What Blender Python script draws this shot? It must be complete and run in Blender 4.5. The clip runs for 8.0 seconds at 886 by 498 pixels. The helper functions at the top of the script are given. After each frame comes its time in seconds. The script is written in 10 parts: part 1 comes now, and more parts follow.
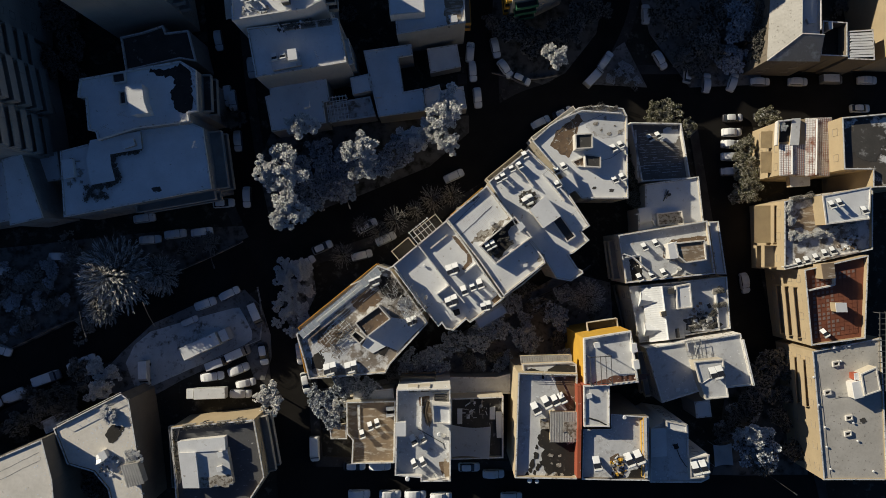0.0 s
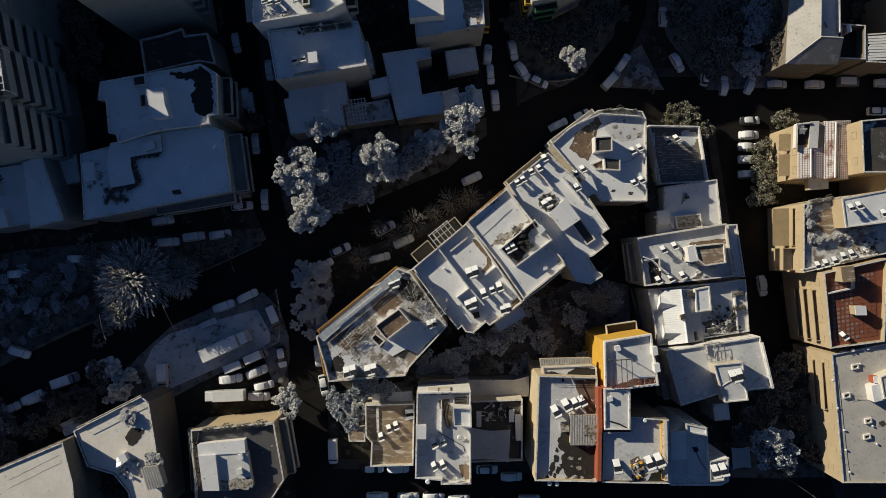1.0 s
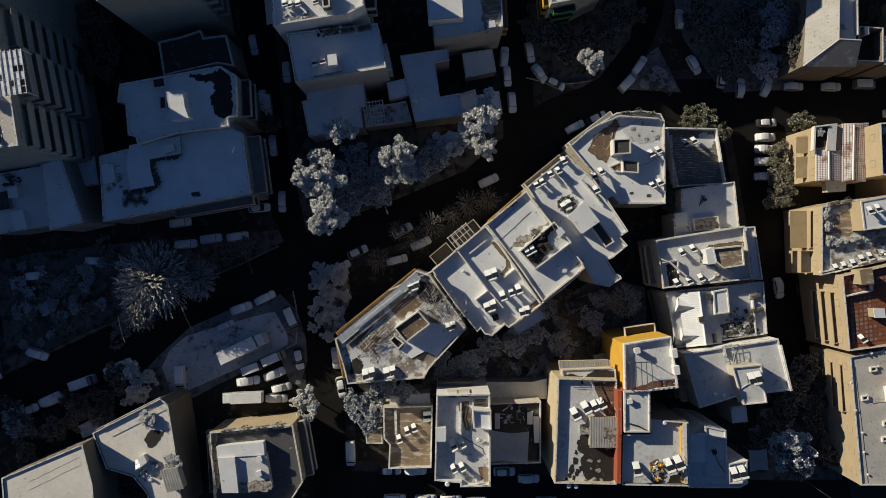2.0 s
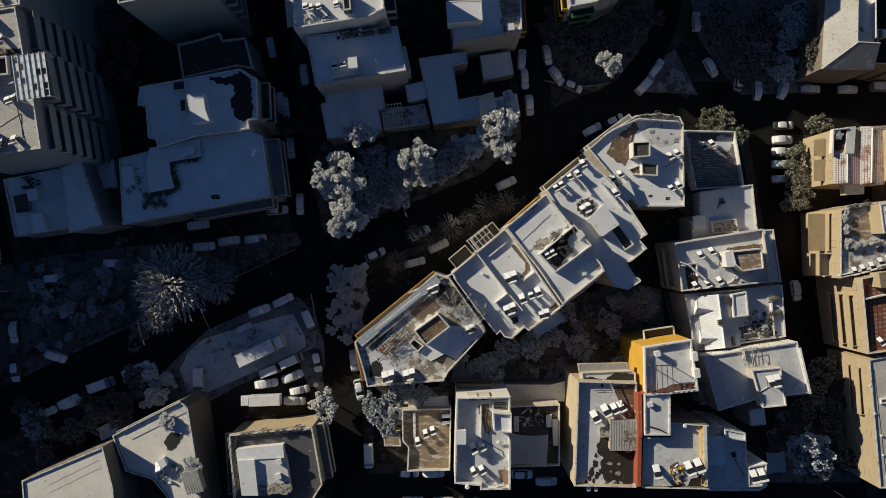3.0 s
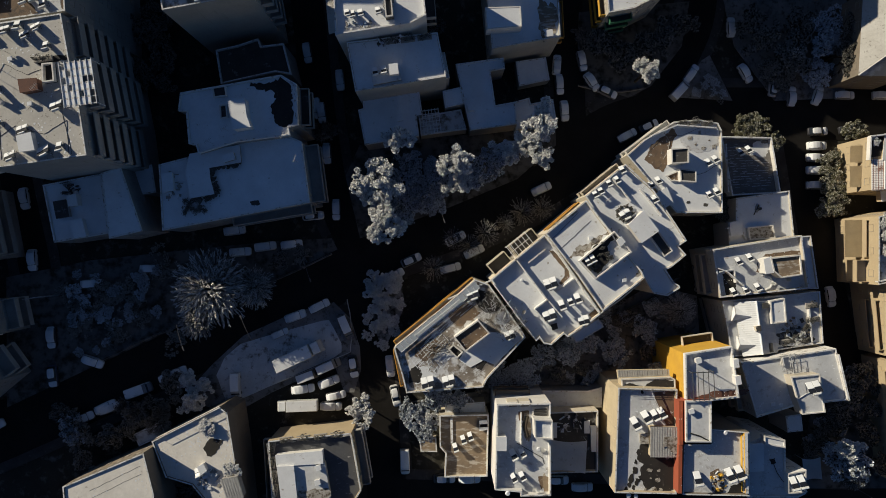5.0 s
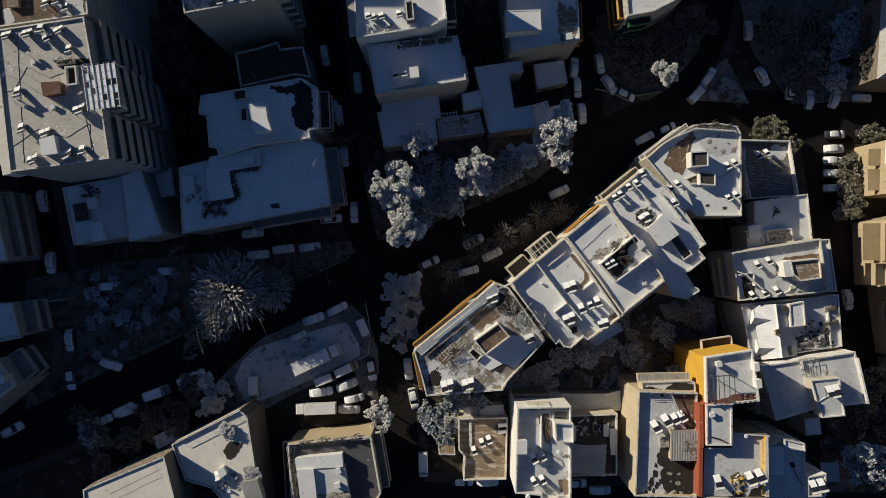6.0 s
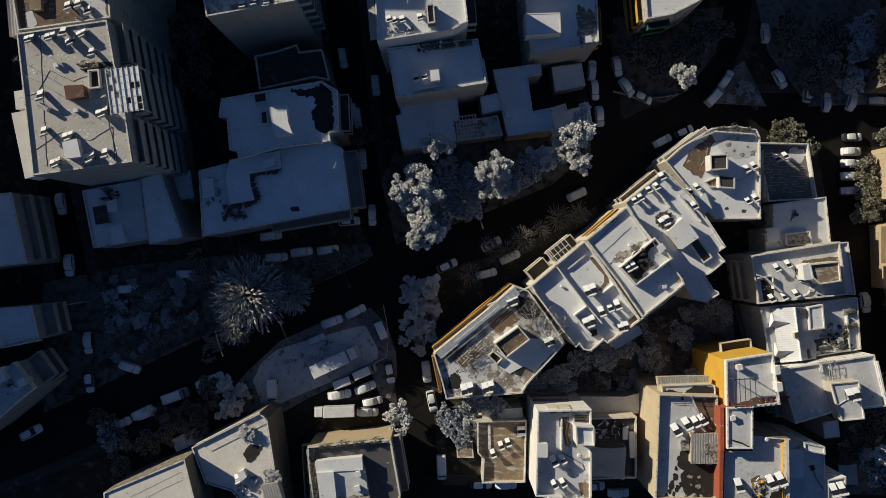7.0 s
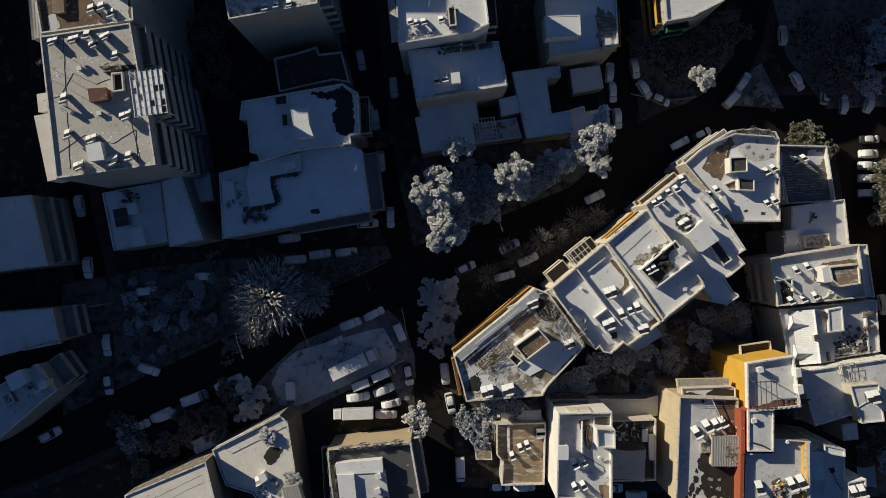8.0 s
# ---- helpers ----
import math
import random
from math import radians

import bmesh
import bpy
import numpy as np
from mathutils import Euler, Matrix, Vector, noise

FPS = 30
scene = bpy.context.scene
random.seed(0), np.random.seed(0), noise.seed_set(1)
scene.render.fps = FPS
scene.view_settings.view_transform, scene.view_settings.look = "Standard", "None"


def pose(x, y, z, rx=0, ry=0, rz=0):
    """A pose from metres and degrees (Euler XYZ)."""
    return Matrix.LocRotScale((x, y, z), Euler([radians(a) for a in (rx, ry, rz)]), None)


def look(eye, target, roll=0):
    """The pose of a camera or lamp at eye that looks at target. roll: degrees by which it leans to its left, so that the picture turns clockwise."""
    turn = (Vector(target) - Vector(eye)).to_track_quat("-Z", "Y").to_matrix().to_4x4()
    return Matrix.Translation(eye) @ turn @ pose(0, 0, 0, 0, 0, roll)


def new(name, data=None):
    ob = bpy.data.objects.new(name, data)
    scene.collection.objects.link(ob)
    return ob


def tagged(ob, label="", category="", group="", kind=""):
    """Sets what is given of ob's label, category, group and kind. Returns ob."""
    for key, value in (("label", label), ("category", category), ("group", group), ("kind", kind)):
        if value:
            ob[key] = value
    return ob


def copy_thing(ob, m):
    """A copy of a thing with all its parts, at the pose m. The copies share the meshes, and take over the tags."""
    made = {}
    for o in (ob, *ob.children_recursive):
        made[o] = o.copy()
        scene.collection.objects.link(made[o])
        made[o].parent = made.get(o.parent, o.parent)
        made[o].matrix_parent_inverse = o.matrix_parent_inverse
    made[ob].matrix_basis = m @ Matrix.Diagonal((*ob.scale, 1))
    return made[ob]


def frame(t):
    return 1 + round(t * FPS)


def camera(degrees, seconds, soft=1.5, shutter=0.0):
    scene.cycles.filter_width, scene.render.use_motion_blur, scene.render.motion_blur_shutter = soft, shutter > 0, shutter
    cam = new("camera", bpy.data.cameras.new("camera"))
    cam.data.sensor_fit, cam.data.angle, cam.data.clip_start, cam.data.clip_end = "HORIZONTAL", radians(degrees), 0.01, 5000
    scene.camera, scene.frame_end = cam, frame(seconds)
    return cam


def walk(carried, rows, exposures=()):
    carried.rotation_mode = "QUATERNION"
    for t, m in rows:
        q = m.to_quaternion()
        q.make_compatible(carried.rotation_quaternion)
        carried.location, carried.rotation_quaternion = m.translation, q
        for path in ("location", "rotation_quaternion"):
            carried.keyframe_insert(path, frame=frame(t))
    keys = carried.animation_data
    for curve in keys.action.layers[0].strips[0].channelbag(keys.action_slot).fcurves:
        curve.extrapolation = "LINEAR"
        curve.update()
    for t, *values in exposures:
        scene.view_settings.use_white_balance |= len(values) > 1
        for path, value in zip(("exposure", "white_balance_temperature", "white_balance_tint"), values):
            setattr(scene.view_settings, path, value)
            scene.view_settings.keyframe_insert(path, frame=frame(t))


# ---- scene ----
cam = camera(70.0, 8.0, soft=0.5)
METRES, EYE, TILT, LEAN, TURN = 28.8, 125.7, -90.0, 0.0, 0.0
ROWS = [
    (0.0, 0.0, 0.0, 0.0, 0.0, 0.0, -0.0),
    (0.5, -0.0591, -0.0007, 0.0081, -0.0, -0.0, -0.02),
    (1.0, -0.1228, -0.0014, 0.0179, 0.01, -0.0, -0.03),
    (1.5, -0.1821, -0.0019, 0.0257, 0.0, -0.01, -0.05),
    (3.0, -0.3662, -0.0027, 0.0519, -0.02, -0.03, -0.1),
    (3.5, -0.4262, -0.0027, 0.0623, -0.03, -0.04, -0.12),
    (4.0, -0.4916, -0.0029, 0.0727, -0.02, -0.04, -0.14),
    (4.5, -0.5508, -0.0029, 0.0816, -0.01, -0.04, -0.16),
    (6.0, -0.7372, -0.0028, 0.1073, -0.03, 0.0, -0.22),
    (6.5, -0.7969, -0.0026, 0.1162, -0.04, -0.01, -0.23),
    (7.0, -0.8628, -0.0027, 0.1256, -0.05, -0.0, -0.24),
    (7.5, -0.9227, -0.003, 0.1335, -0.06, -0.02, -0.25),
    (8.0, -0.9896, -0.0034, 0.1433, -0.06, -0.04, -0.25),
]
EXPOSURE = 0.0
walk(cam, [(t, pose(0, 0, EYE, TILT, LEAN, TURN) @ pose(METRES * x, METRES * y, METRES * z, 90 + pitch, roll, yaw)) for t, x, y, z, yaw, pitch, roll in ROWS],
     exposures=[(0.0, EXPOSURE), (8.0, EXPOSURE)])

# ---- light: a low winter morning sun and a clear sky ----
SUN_HEIGHT, SUN_TURN = 18.0, -59.0
world = bpy.data.worlds.new("winter_sky")
scene.world = world
world.use_nodes = True
sky = world.node_tree.nodes.new("ShaderNodeTexSky")
sky.sky_type, sky.sun_disc = "NISHITA", False
sky.ozone_density, sky.dust_density = 4.0, 0.5
sky.sun_elevation, sky.sun_rotation = radians(SUN_HEIGHT), radians(SUN_TURN)
back = world.node_tree.nodes["Background"]
back.inputs["Strength"].default_value = 0.035
deep = world.node_tree.nodes.new("ShaderNodeMix")
deep.data_type, deep.blend_type = "RGBA", "MULTIPLY"
deep.inputs[0].default_value = 1.0
deep.inputs[7].default_value = (0.80, 0.94, 1.18, 1)
world.node_tree.links.new(sky.outputs[0], deep.inputs[6])
world.node_tree.links.new(deep.outputs[2], back.inputs["Color"])
sun_data = bpy.data.lights.new("sun", "SUN")
sun_data.energy, sun_data.angle, sun_data.color = 5.1, radians(0.5), (1.0, 0.905, 0.71)
sun = new("sun", sun_data)
to_sun = Vector((math.sin(radians(SUN_TURN)) * math.cos(radians(SUN_HEIGHT)), math.cos(radians(SUN_TURN)) * math.cos(radians(SUN_HEIGHT)), math.sin(radians(SUN_HEIGHT))))
sun.matrix_basis = look(to_sun * 300, (0, 0, 0))

# ---- materials ----
def shader(name, rough=0.8, metal=0.0):
    m = bpy.data.materials.new(name)
    m.use_nodes = True
    b = m.node_tree.nodes["Principled BSDF"]
    b.inputs["Roughness"].default_value, b.inputs["Metallic"].default_value = rough, metal
    return m, m.node_tree.nodes, m.node_tree.links, b


def noise_at(nodes, links, scale, detail=3.0, rough=0.6, squash=None):
    """A noise over the world's metres."""
    geo = nodes.new("ShaderNodeNewGeometry")
    tex = nodes.new("ShaderNodeTexNoise")
    tex.inputs["Scale"].default_value, tex.inputs["Detail"].default_value, tex.inputs["Roughness"].default_value = scale, detail, rough
    if squash:
        mul = nodes.new("ShaderNodeVectorMath")
        mul.operation = "MULTIPLY"
        mul.inputs[1].default_value = squash
        links.new(geo.outputs["Position"], mul.inputs[0])
        links.new(mul.outputs[0], tex.inputs["Vector"])
    else:
        links.new(geo.outputs["Position"], tex.inputs["Vector"])
    return tex.outputs["Fac"]


def ramp(nodes, links, src, lo, hi):
    r = nodes.new("ShaderNodeMapRange")
    r.inputs["From Min"].default_value, r.inputs["From Max"].default_value = lo, hi
    links.new(src, r.inputs["Value"])
    return r.outputs["Result"]


def blend(nodes, links, fac, a, b, mode="MIX"):
    mix = nodes.new("ShaderNodeMix")
    mix.data_type, mix.blend_type = "RGBA", mode
    if isinstance(fac, float):
        mix.inputs["Factor"].default_value = fac
    else:
        links.new(fac, mix.inputs["Factor"])
    for k, v in (("A", a), ("B", b)):
        sock = [s for s in mix.inputs if s.name == k and s.type == "RGBA"][0]
        if isinstance(v, tuple):
            sock.default_value = (*v, 1)
        else:
            links.new(v, sock)
    return [s for s in mix.outputs if s.type == "RGBA"][0]


def relief(nodes, links, b, src, strength, dist):
    bump = nodes.new("ShaderNodeBump")
    bump.inputs["Strength"].default_value, bump.inputs["Distance"].default_value = strength, dist
    links.new(src, bump.inputs["Height"])
    links.new(bump.outputs["Normal"], b.inputs["Normal"])


def surface(name, base, alt, rough=0.85, grain=3.0, big=0.25, bump=0.3, dist=0.02, patch=None, metal=0.0, streak=None, specks=None):
    """base and alt: two tones in broad clouds; grain: fine speckle; patch: (colour, scale, low, high) bare or stained patches."""
    m, nodes, links, b = shader(name, rough, metal)
    col = blend(nodes, links, ramp(nodes, links, noise_at(nodes, links, big), 0.35, 0.68), base, alt)
    fine = noise_at(nodes, links, grain, 5.0, 0.7)
    tone = nodes.new("ShaderNodeMapRange")
    tone.inputs["To Min"].default_value, tone.inputs["To Max"].default_value = 0.82, 1.14
    links.new(fine, tone.inputs["Value"])
    grey = nodes.new("ShaderNodeCombineColor")
    for k in ("Red", "Green", "Blue"):
        links.new(tone.outputs["Result"], grey.inputs[k])
    col = blend(nodes, links, 1.0, col, grey.outputs["Color"], "MULTIPLY")
    if patch:
        c, s, lo, hi = patch
        col = blend(nodes, links, ramp(nodes, links, noise_at(nodes, links, s, 6.0, 0.65), lo, hi), col, c)
    if specks:
        c, s, lo, hi = specks
        col = blend(nodes, links, ramp(nodes, links, noise_at(nodes, links, s, 2.0, 0.5), lo, hi), col, c)
    if streak:
        c, s, lo, hi = streak
        col = blend(nodes, links, ramp(nodes, links, noise_at(nodes, links, 1.0, 4.0, 0.6, s), lo, hi), col, c)
    links.new(col, b.inputs["Base Color"])
    relief(nodes, links, b, fine, bump, dist)
    return m


def snow_over(name, under, snow=(0.78, 0.79, 0.8), lo=0.25, hi=0.6, rough=0.9, cut=0.0):
    """Snow on what faces up, the thing's own colour below."""
    m, nodes, links, b = shader(name, rough)
    geo = nodes.new("ShaderNodeNewGeometry")
    sep = nodes.new("ShaderNodeSeparateXYZ")
    links.new(geo.outputs["Normal"], sep.inputs[0])
    n = noise_at(nodes, links, 1.1, 4.0)
    add = nodes.new("ShaderNodeMath")
    add.operation = "MULTIPLY_ADD"
    add.inputs[1].default_value, add.inputs[2].default_value = 0.9, -0.45 - cut
    links.new(n, add.inputs[0])
    tot = nodes.new("ShaderNodeMath")
    tot.operation = "ADD"
    links.new(sep.outputs["Z"], tot.inputs[0])
    links.new(add.outputs[0], tot.inputs[1])
    isl = nodes.new("ShaderNodeMath")
    isl.operation = "MULTIPLY_ADD"
    isl.inputs[1].default_value, isl.inputs[2].default_value = 1.1, -0.55
    links.new(geo.outputs["Random Per Island"], isl.inputs[0])
    tot2 = nodes.new("ShaderNodeMath")
    tot2.operation = "ADD"
    links.new(tot.outputs[0], tot2.inputs[0])
    links.new(isl.outputs[0], tot2.inputs[1])
    tot = tot2
    own = blend(nodes, links, geo.outputs["Random Per Island"], tuple(v * 0.6 for v in under), tuple(min(1, v * 1.5) for v in under))
    links.new(blend(nodes, links, ramp(nodes, links, tot.outputs[0], lo, hi), own, snow), b.inputs["Base Color"])
    return m


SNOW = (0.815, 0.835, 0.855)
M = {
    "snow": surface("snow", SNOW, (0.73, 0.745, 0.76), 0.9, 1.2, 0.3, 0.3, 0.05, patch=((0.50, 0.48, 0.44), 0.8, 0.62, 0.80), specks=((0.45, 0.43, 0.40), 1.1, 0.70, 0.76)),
    "thin": surface("thin_grey_snow", (0.67, 0.685, 0.70), (0.57, 0.58, 0.59), 0.9, 1.8, 0.3, 0.3, 0.05, patch=((0.34, 0.32, 0.30), 0.8, 0.57, 0.74), specks=((0.45, 0.44, 0.42), 2.3, 0.70, 0.76)),
    "patchy": surface("patchy_snow", (0.72, 0.72, 0.72), (0.6, 0.6, 0.6), 0.9, 5.0, 0.3, 0.4, 0.03, patch=((0.20, 0.165, 0.13), 0.42, 0.46, 0.60)),
    "dusted": surface("dusted_brown_tiles", (0.30, 0.26, 0.22), (0.22, 0.185, 0.15), 0.9, 5.0, 0.35, 0.4, 0.02, patch=((0.66, 0.66, 0.66), 0.5, 0.46, 0.56), streak=((0.12, 0.10, 0.08), (0.5, 0.5, 1.0), 0.6, 0.68)),
    "melt": surface("half_melted_snow", (0.06, 0.053, 0.046), (0.09, 0.08, 0.07), 0.85, 5.0, 0.3, 0.4, 0.03, patch=((0.7, 0.7, 0.7), 0.33, 0.52, 0.60)),
    "dark": surface("dark_felt_and_shaft_shade", (0.055, 0.053, 0.05), (0.08, 0.075, 0.07), 0.85, 4.0, 0.4, 0.4, 0.02, patch=((0.3, 0.3, 0.3), 0.6, 0.60, 0.72)),
    "brown": surface("bare_brown_screed", (0.30, 0.225, 0.15), (0.22, 0.165, 0.115), 0.85, 4.0, 0.5, 0.3, 0.02, streak=((0.5, 0.45, 0.38), (0.5, 1.6, 1.0), 0.52, 0.62)),
    "terracotta": surface("terracotta_paving", (0.25, 0.085, 0.045), (0.19, 0.065, 0.038), 0.75, 3.0, 0.4, 0.3, 0.01),
    "corrugated": surface("dusted_metal_sheet", (0.72, 0.71, 0.69), (0.6, 0.59, 0.57), 0.6, 3.0, 0.5, 0.2, 0.02),
    "white": surface("white_render", (0.74, 0.72, 0.68), (0.66, 0.63, 0.58), 0.8, 4.0, 0.3, 0.2, 0.01, streak=((0.45, 0.42, 0.38), (1.2, 1.2, 0.15), 0.62, 0.8)),
    "cream": surface("cream_render", (0.58, 0.52, 0.42), (0.5, 0.45, 0.36), 0.85, 4.0, 0.3, 0.2, 0.01, streak=((0.36, 0.31, 0.25), (1.2, 1.2, 0.15), 0.6, 0.8)),
    "tan": surface("tan_render", (0.52, 0.43, 0.29), (0.45, 0.37, 0.25), 0.85, 4.0, 0.3, 0.2, 0.01, streak=((0.32, 0.27, 0.2), (1.2, 1.2, 0.15), 0.6, 0.8)),
    "sand": surface("sand_render", (0.45, 0.355, 0.225), (0.4, 0.315, 0.2), 0.85, 4.0, 0.3, 0.2, 0.01, streak=((0.4, 0.32, 0.22), (1.2, 1.2, 0.15), 0.62, 0.82)),
    # dark render; on C2, C5's neighbour C7 and D5 it paints wall shade
    "dun": surface("dun_shaded_render", (0.20, 0.165, 0.125), (0.16, 0.135, 0.105), 0.85, 4.0, 0.3, 0.2, 0.01, streak=((0.12, 0.1, 0.08), (1.2, 1.2, 0.15), 0.6, 0.8)),
    "pale": surface("pale_concrete", (0.42, 0.40, 0.36), (0.36, 0.34, 0.31), 0.85, 4.0, 0.3, 0.25, 0.01, streak=((0.25, 0.23, 0.2), (1.2, 1.2, 0.15), 0.58, 0.8)),
    "grey": surface("grey_render", (0.34, 0.32, 0.29), (0.28, 0.265, 0.245), 0.85, 4.0, 0.3, 0.25, 0.01, streak=((0.2, 0.19, 0.17), (1.2, 1.2, 0.15), 0.6, 0.8)),
    "greige": surface("greige_render", (0.46, 0.43, 0.37), (0.4, 0.37, 0.32), 0.85, 4.0, 0.3, 0.25, 0.01, streak=((0.3, 0.28, 0.24), (1.2, 1.2, 0.15), 0.6, 0.8)),
    "yellow": surface("yellow_render", (0.62, 0.36, 0.04), (0.55, 0.31, 0.04), 0.8, 4.0, 0.3, 0.2, 0.01, streak=((0.42, 0.25, 0.06), (1.2, 1.2, 0.15), 0.62, 0.85)),
    "orange": surface("orange_render", (0.52, 0.27, 0.05), (0.45, 0.24, 0.05), 0.8, 4.0, 0.3, 0.2, 0.01, streak=((0.36, 0.24, 0.1), (1.2, 1.2, 0.15), 0.6, 0.82)),
    "red": surface("brick_red_render", (0.36, 0.085, 0.04), (0.3, 0.07, 0.036), 0.8, 4.0, 0.3, 0.2, 0.01),
    "brick": surface("brown_brick", (0.16, 0.07, 0.045), (0.12, 0.055, 0.04), 0.85, 6.0, 0.8, 0.4, 0.02),
    "slush": surface("pale_slushy_roof", (0.56, 0.54, 0.50), (0.48, 0.46, 0.42), 0.85, 2.5, 0.25, 0.5, 0.04, patch=((0.34, 0.32, 0.29), 0.7, 0.58, 0.8), specks=((0.3, 0.28, 0.25), 2.0, 0.65, 0.70)),
    "concrete": surface("bare_concrete", (0.35, 0.33, 0.3), (0.28, 0.265, 0.24), 0.85, 5.0, 0.5, 0.3, 0.01),
    # asphalt: wet, and darkened further to hold the street's shade
    "asphalt": surface("wet_shaded_asphalt", (0.014, 0.0125, 0.011), (0.02, 0.0185, 0.017), 0.7, 9.0, 0.2, 0.3, 0.01, patch=((0.05, 0.047, 0.044), 0.35, 0.66, 0.8)),
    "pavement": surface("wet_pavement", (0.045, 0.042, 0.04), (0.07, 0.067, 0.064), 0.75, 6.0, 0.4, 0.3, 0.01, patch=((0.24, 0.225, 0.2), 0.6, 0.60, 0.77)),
    # earth darkened below its own tone for shade between the buildings
    "ground": surface("dusted_shaded_earth", (0.032, 0.03, 0.025), (0.05, 0.048, 0.04), 0.95, 2.0, 0.12, 0.8, 0.08, patch=((0.17, 0.16, 0.145), 0.55, 0.55, 0.76)),
    "yard": surface("snowy_car_park", (0.70, 0.71, 0.72), (0.52, 0.525, 0.53), 0.92, 3.0, 0.2, 0.4, 0.03, patch=((0.10, 0.09, 0.075), 0.7, 0.54, 0.70)),
    # verge: snow dimmed in colour, as it lies in deep shade
    "verge": surface("snowy_shaded_verge", (0.17, 0.165, 0.155), (0.095, 0.09, 0.084), 0.92, 2.0, 0.25, 0.7, 0.06, patch=((0.035, 0.035, 0.028), 0.5, 0.48, 0.64)),
    "lamp_grey": surface("dark_grey_steel", (0.1, 0.1, 0.1), (0.08, 0.08, 0.08), 0.5, 5.0, 0.5, 0.1, 0.005),
    "metal": surface("galvanised_metal", (0.5, 0.5, 0.5), (0.4, 0.4, 0.4), 0.45, 5.0, 0.5, 0.1, 0.005, metal=0.7),
    "tank": surface("white_enamel", (0.6, 0.6, 0.58), (0.52, 0.52, 0.5), 0.45, 4.0, 0.6, 0.1, 0.005),
    "panel": surface("dark_collector_glass", (0.015, 0.017, 0.022), (0.02, 0.022, 0.03), 0.25, 4.0, 0.6, 0.05, 0.002),
    "frame": surface("weathered_window_frame", (0.32, 0.29, 0.25), (0.27, 0.25, 0.22), 0.6, 4.0, 0.5, 0.1, 0.003),
    "rubber": surface("tyre_rubber", (0.02, 0.02, 0.02), (0.03, 0.03, 0.03), 0.85, 6.0, 1.0, 0.2, 0.005),
    "bark": surface("wet_bark", (0.05, 0.04, 0.03), (0.08, 0.065, 0.05), 0.9, 6.0, 1.0, 0.6, 0.03),
    "awning": surface("sand_awning_canvas", (0.5, 0.4, 0.25), (0.43, 0.34, 0.22), 0.85, 4.0, 0.5, 0.2, 0.01),
    "green": surface("green_balcony_front", (0.03, 0.16, 0.08), (0.04, 0.13, 0.07), 0.6, 4.0, 0.5, 0.2, 0.01),
    "leaf_snow": snow_over("snow_laden_leaves", (0.055, 0.055, 0.03), snow=(0.88, 0.87, 0.84), lo=0.02, hi=0.58),
    "leaf_burst": snow_over("frosted_sprays", (0.04, 0.04, 0.028), snow=(0.68, 0.66, 0.63), lo=0.3, hi=0.9),
    # leaf_dim: leaves and snow darkened so that the crowns look shaded
    "leaf_dim": snow_over("frosted_leaves_dimmed", (0.016, 0.02, 0.014), snow=(0.26, 0.245, 0.22), lo=0.5, hi=1.0),
    # leaf_frost: snow tinted blue, the sky-lit shade put into its colour
    "leaf_frost": snow_over("frosted_leaves_blue_shade", (0.03, 0.032, 0.024), snow=(0.58, 0.62, 0.66), lo=0.3, hi=0.85),
    "leaf_green": snow_over("dark_green_leaves", (0.085, 0.082, 0.034), snow=(0.55, 0.53, 0.46), lo=0.82, hi=1.35),
    "twig": snow_over("frosted_twigs", (0.04, 0.036, 0.03), snow=(0.34, 0.325, 0.30), lo=0.3, hi=0.9),
}
M["tile"] = surface("snow_dusted_clay_tiles", (0.24, 0.10, 0.06), (0.2, 0.085, 0.055), 0.85, 4.0, 0.5, 0.3, 0.02, patch=((0.66, 0.65, 0.64), 0.35, 0.36, 0.5))
M["tile_grey"] = surface("frosted_grey_tiles", (0.3, 0.29, 0.27), (0.25, 0.24, 0.225), 0.85, 4.0, 0.5, 0.3, 0.02, patch=((0.5, 0.5, 0.5), 0.5, 0.5, 0.7))
for dull in ("asphalt", "ground", "verge", "pavement", "leaf_dim", "leaf_frost", "leaf_burst", "twig", "bark"):
    M[dull].node_tree.nodes["Principled BSDF"].inputs["Specular IOR Level"].default_value = 0.12
M["joint"] = surface("slushy_joint", (0.42, 0.40, 0.36), (0.3, 0.28, 0.25), 0.85, 3.0)
M["frosted"] = surface("frosted_ground", (0.26, 0.255, 0.25), (0.16, 0.155, 0.15), 0.92, 2.0, 0.25, 0.7, 0.06, patch=((0.06, 0.056, 0.048), 0.9, 0.50, 0.66))
M["terrace"] = surface("dark_streaked_terrace", (0.13, 0.12, 0.11), (0.19, 0.175, 0.16), 0.8, 3.0, 0.3, 0.3, 0.02, streak=((0.45, 0.45, 0.45), (0.9, 2.2, 1.0), 0.60, 0.70))
M["dark_pane"] = surface("dark_window_pane", (0.02, 0.022, 0.025), (0.03, 0.032, 0.036), 0.12, 2.0, 0.3, 0.05, 0.002)
M["rust_floor"] = surface("bare_rusty_roof_screed", (0.20, 0.135, 0.085), (0.14, 0.095, 0.065), 0.88, 4.0, 0.5, 0.4, 0.02, patch=((0.09, 0.07, 0.055), 0.9, 0.52, 0.66), specks=((0.5, 0.49, 0.47), 1.7, 0.64, 0.70))
M["grime"] = surface("grimy_trodden_snow", (0.46, 0.44, 0.40), (0.33, 0.30, 0.26), 0.9, 5.0, 0.8, 0.5, 0.03, patch=((0.12, 0.095, 0.07), 1.6, 0.48, 0.60))
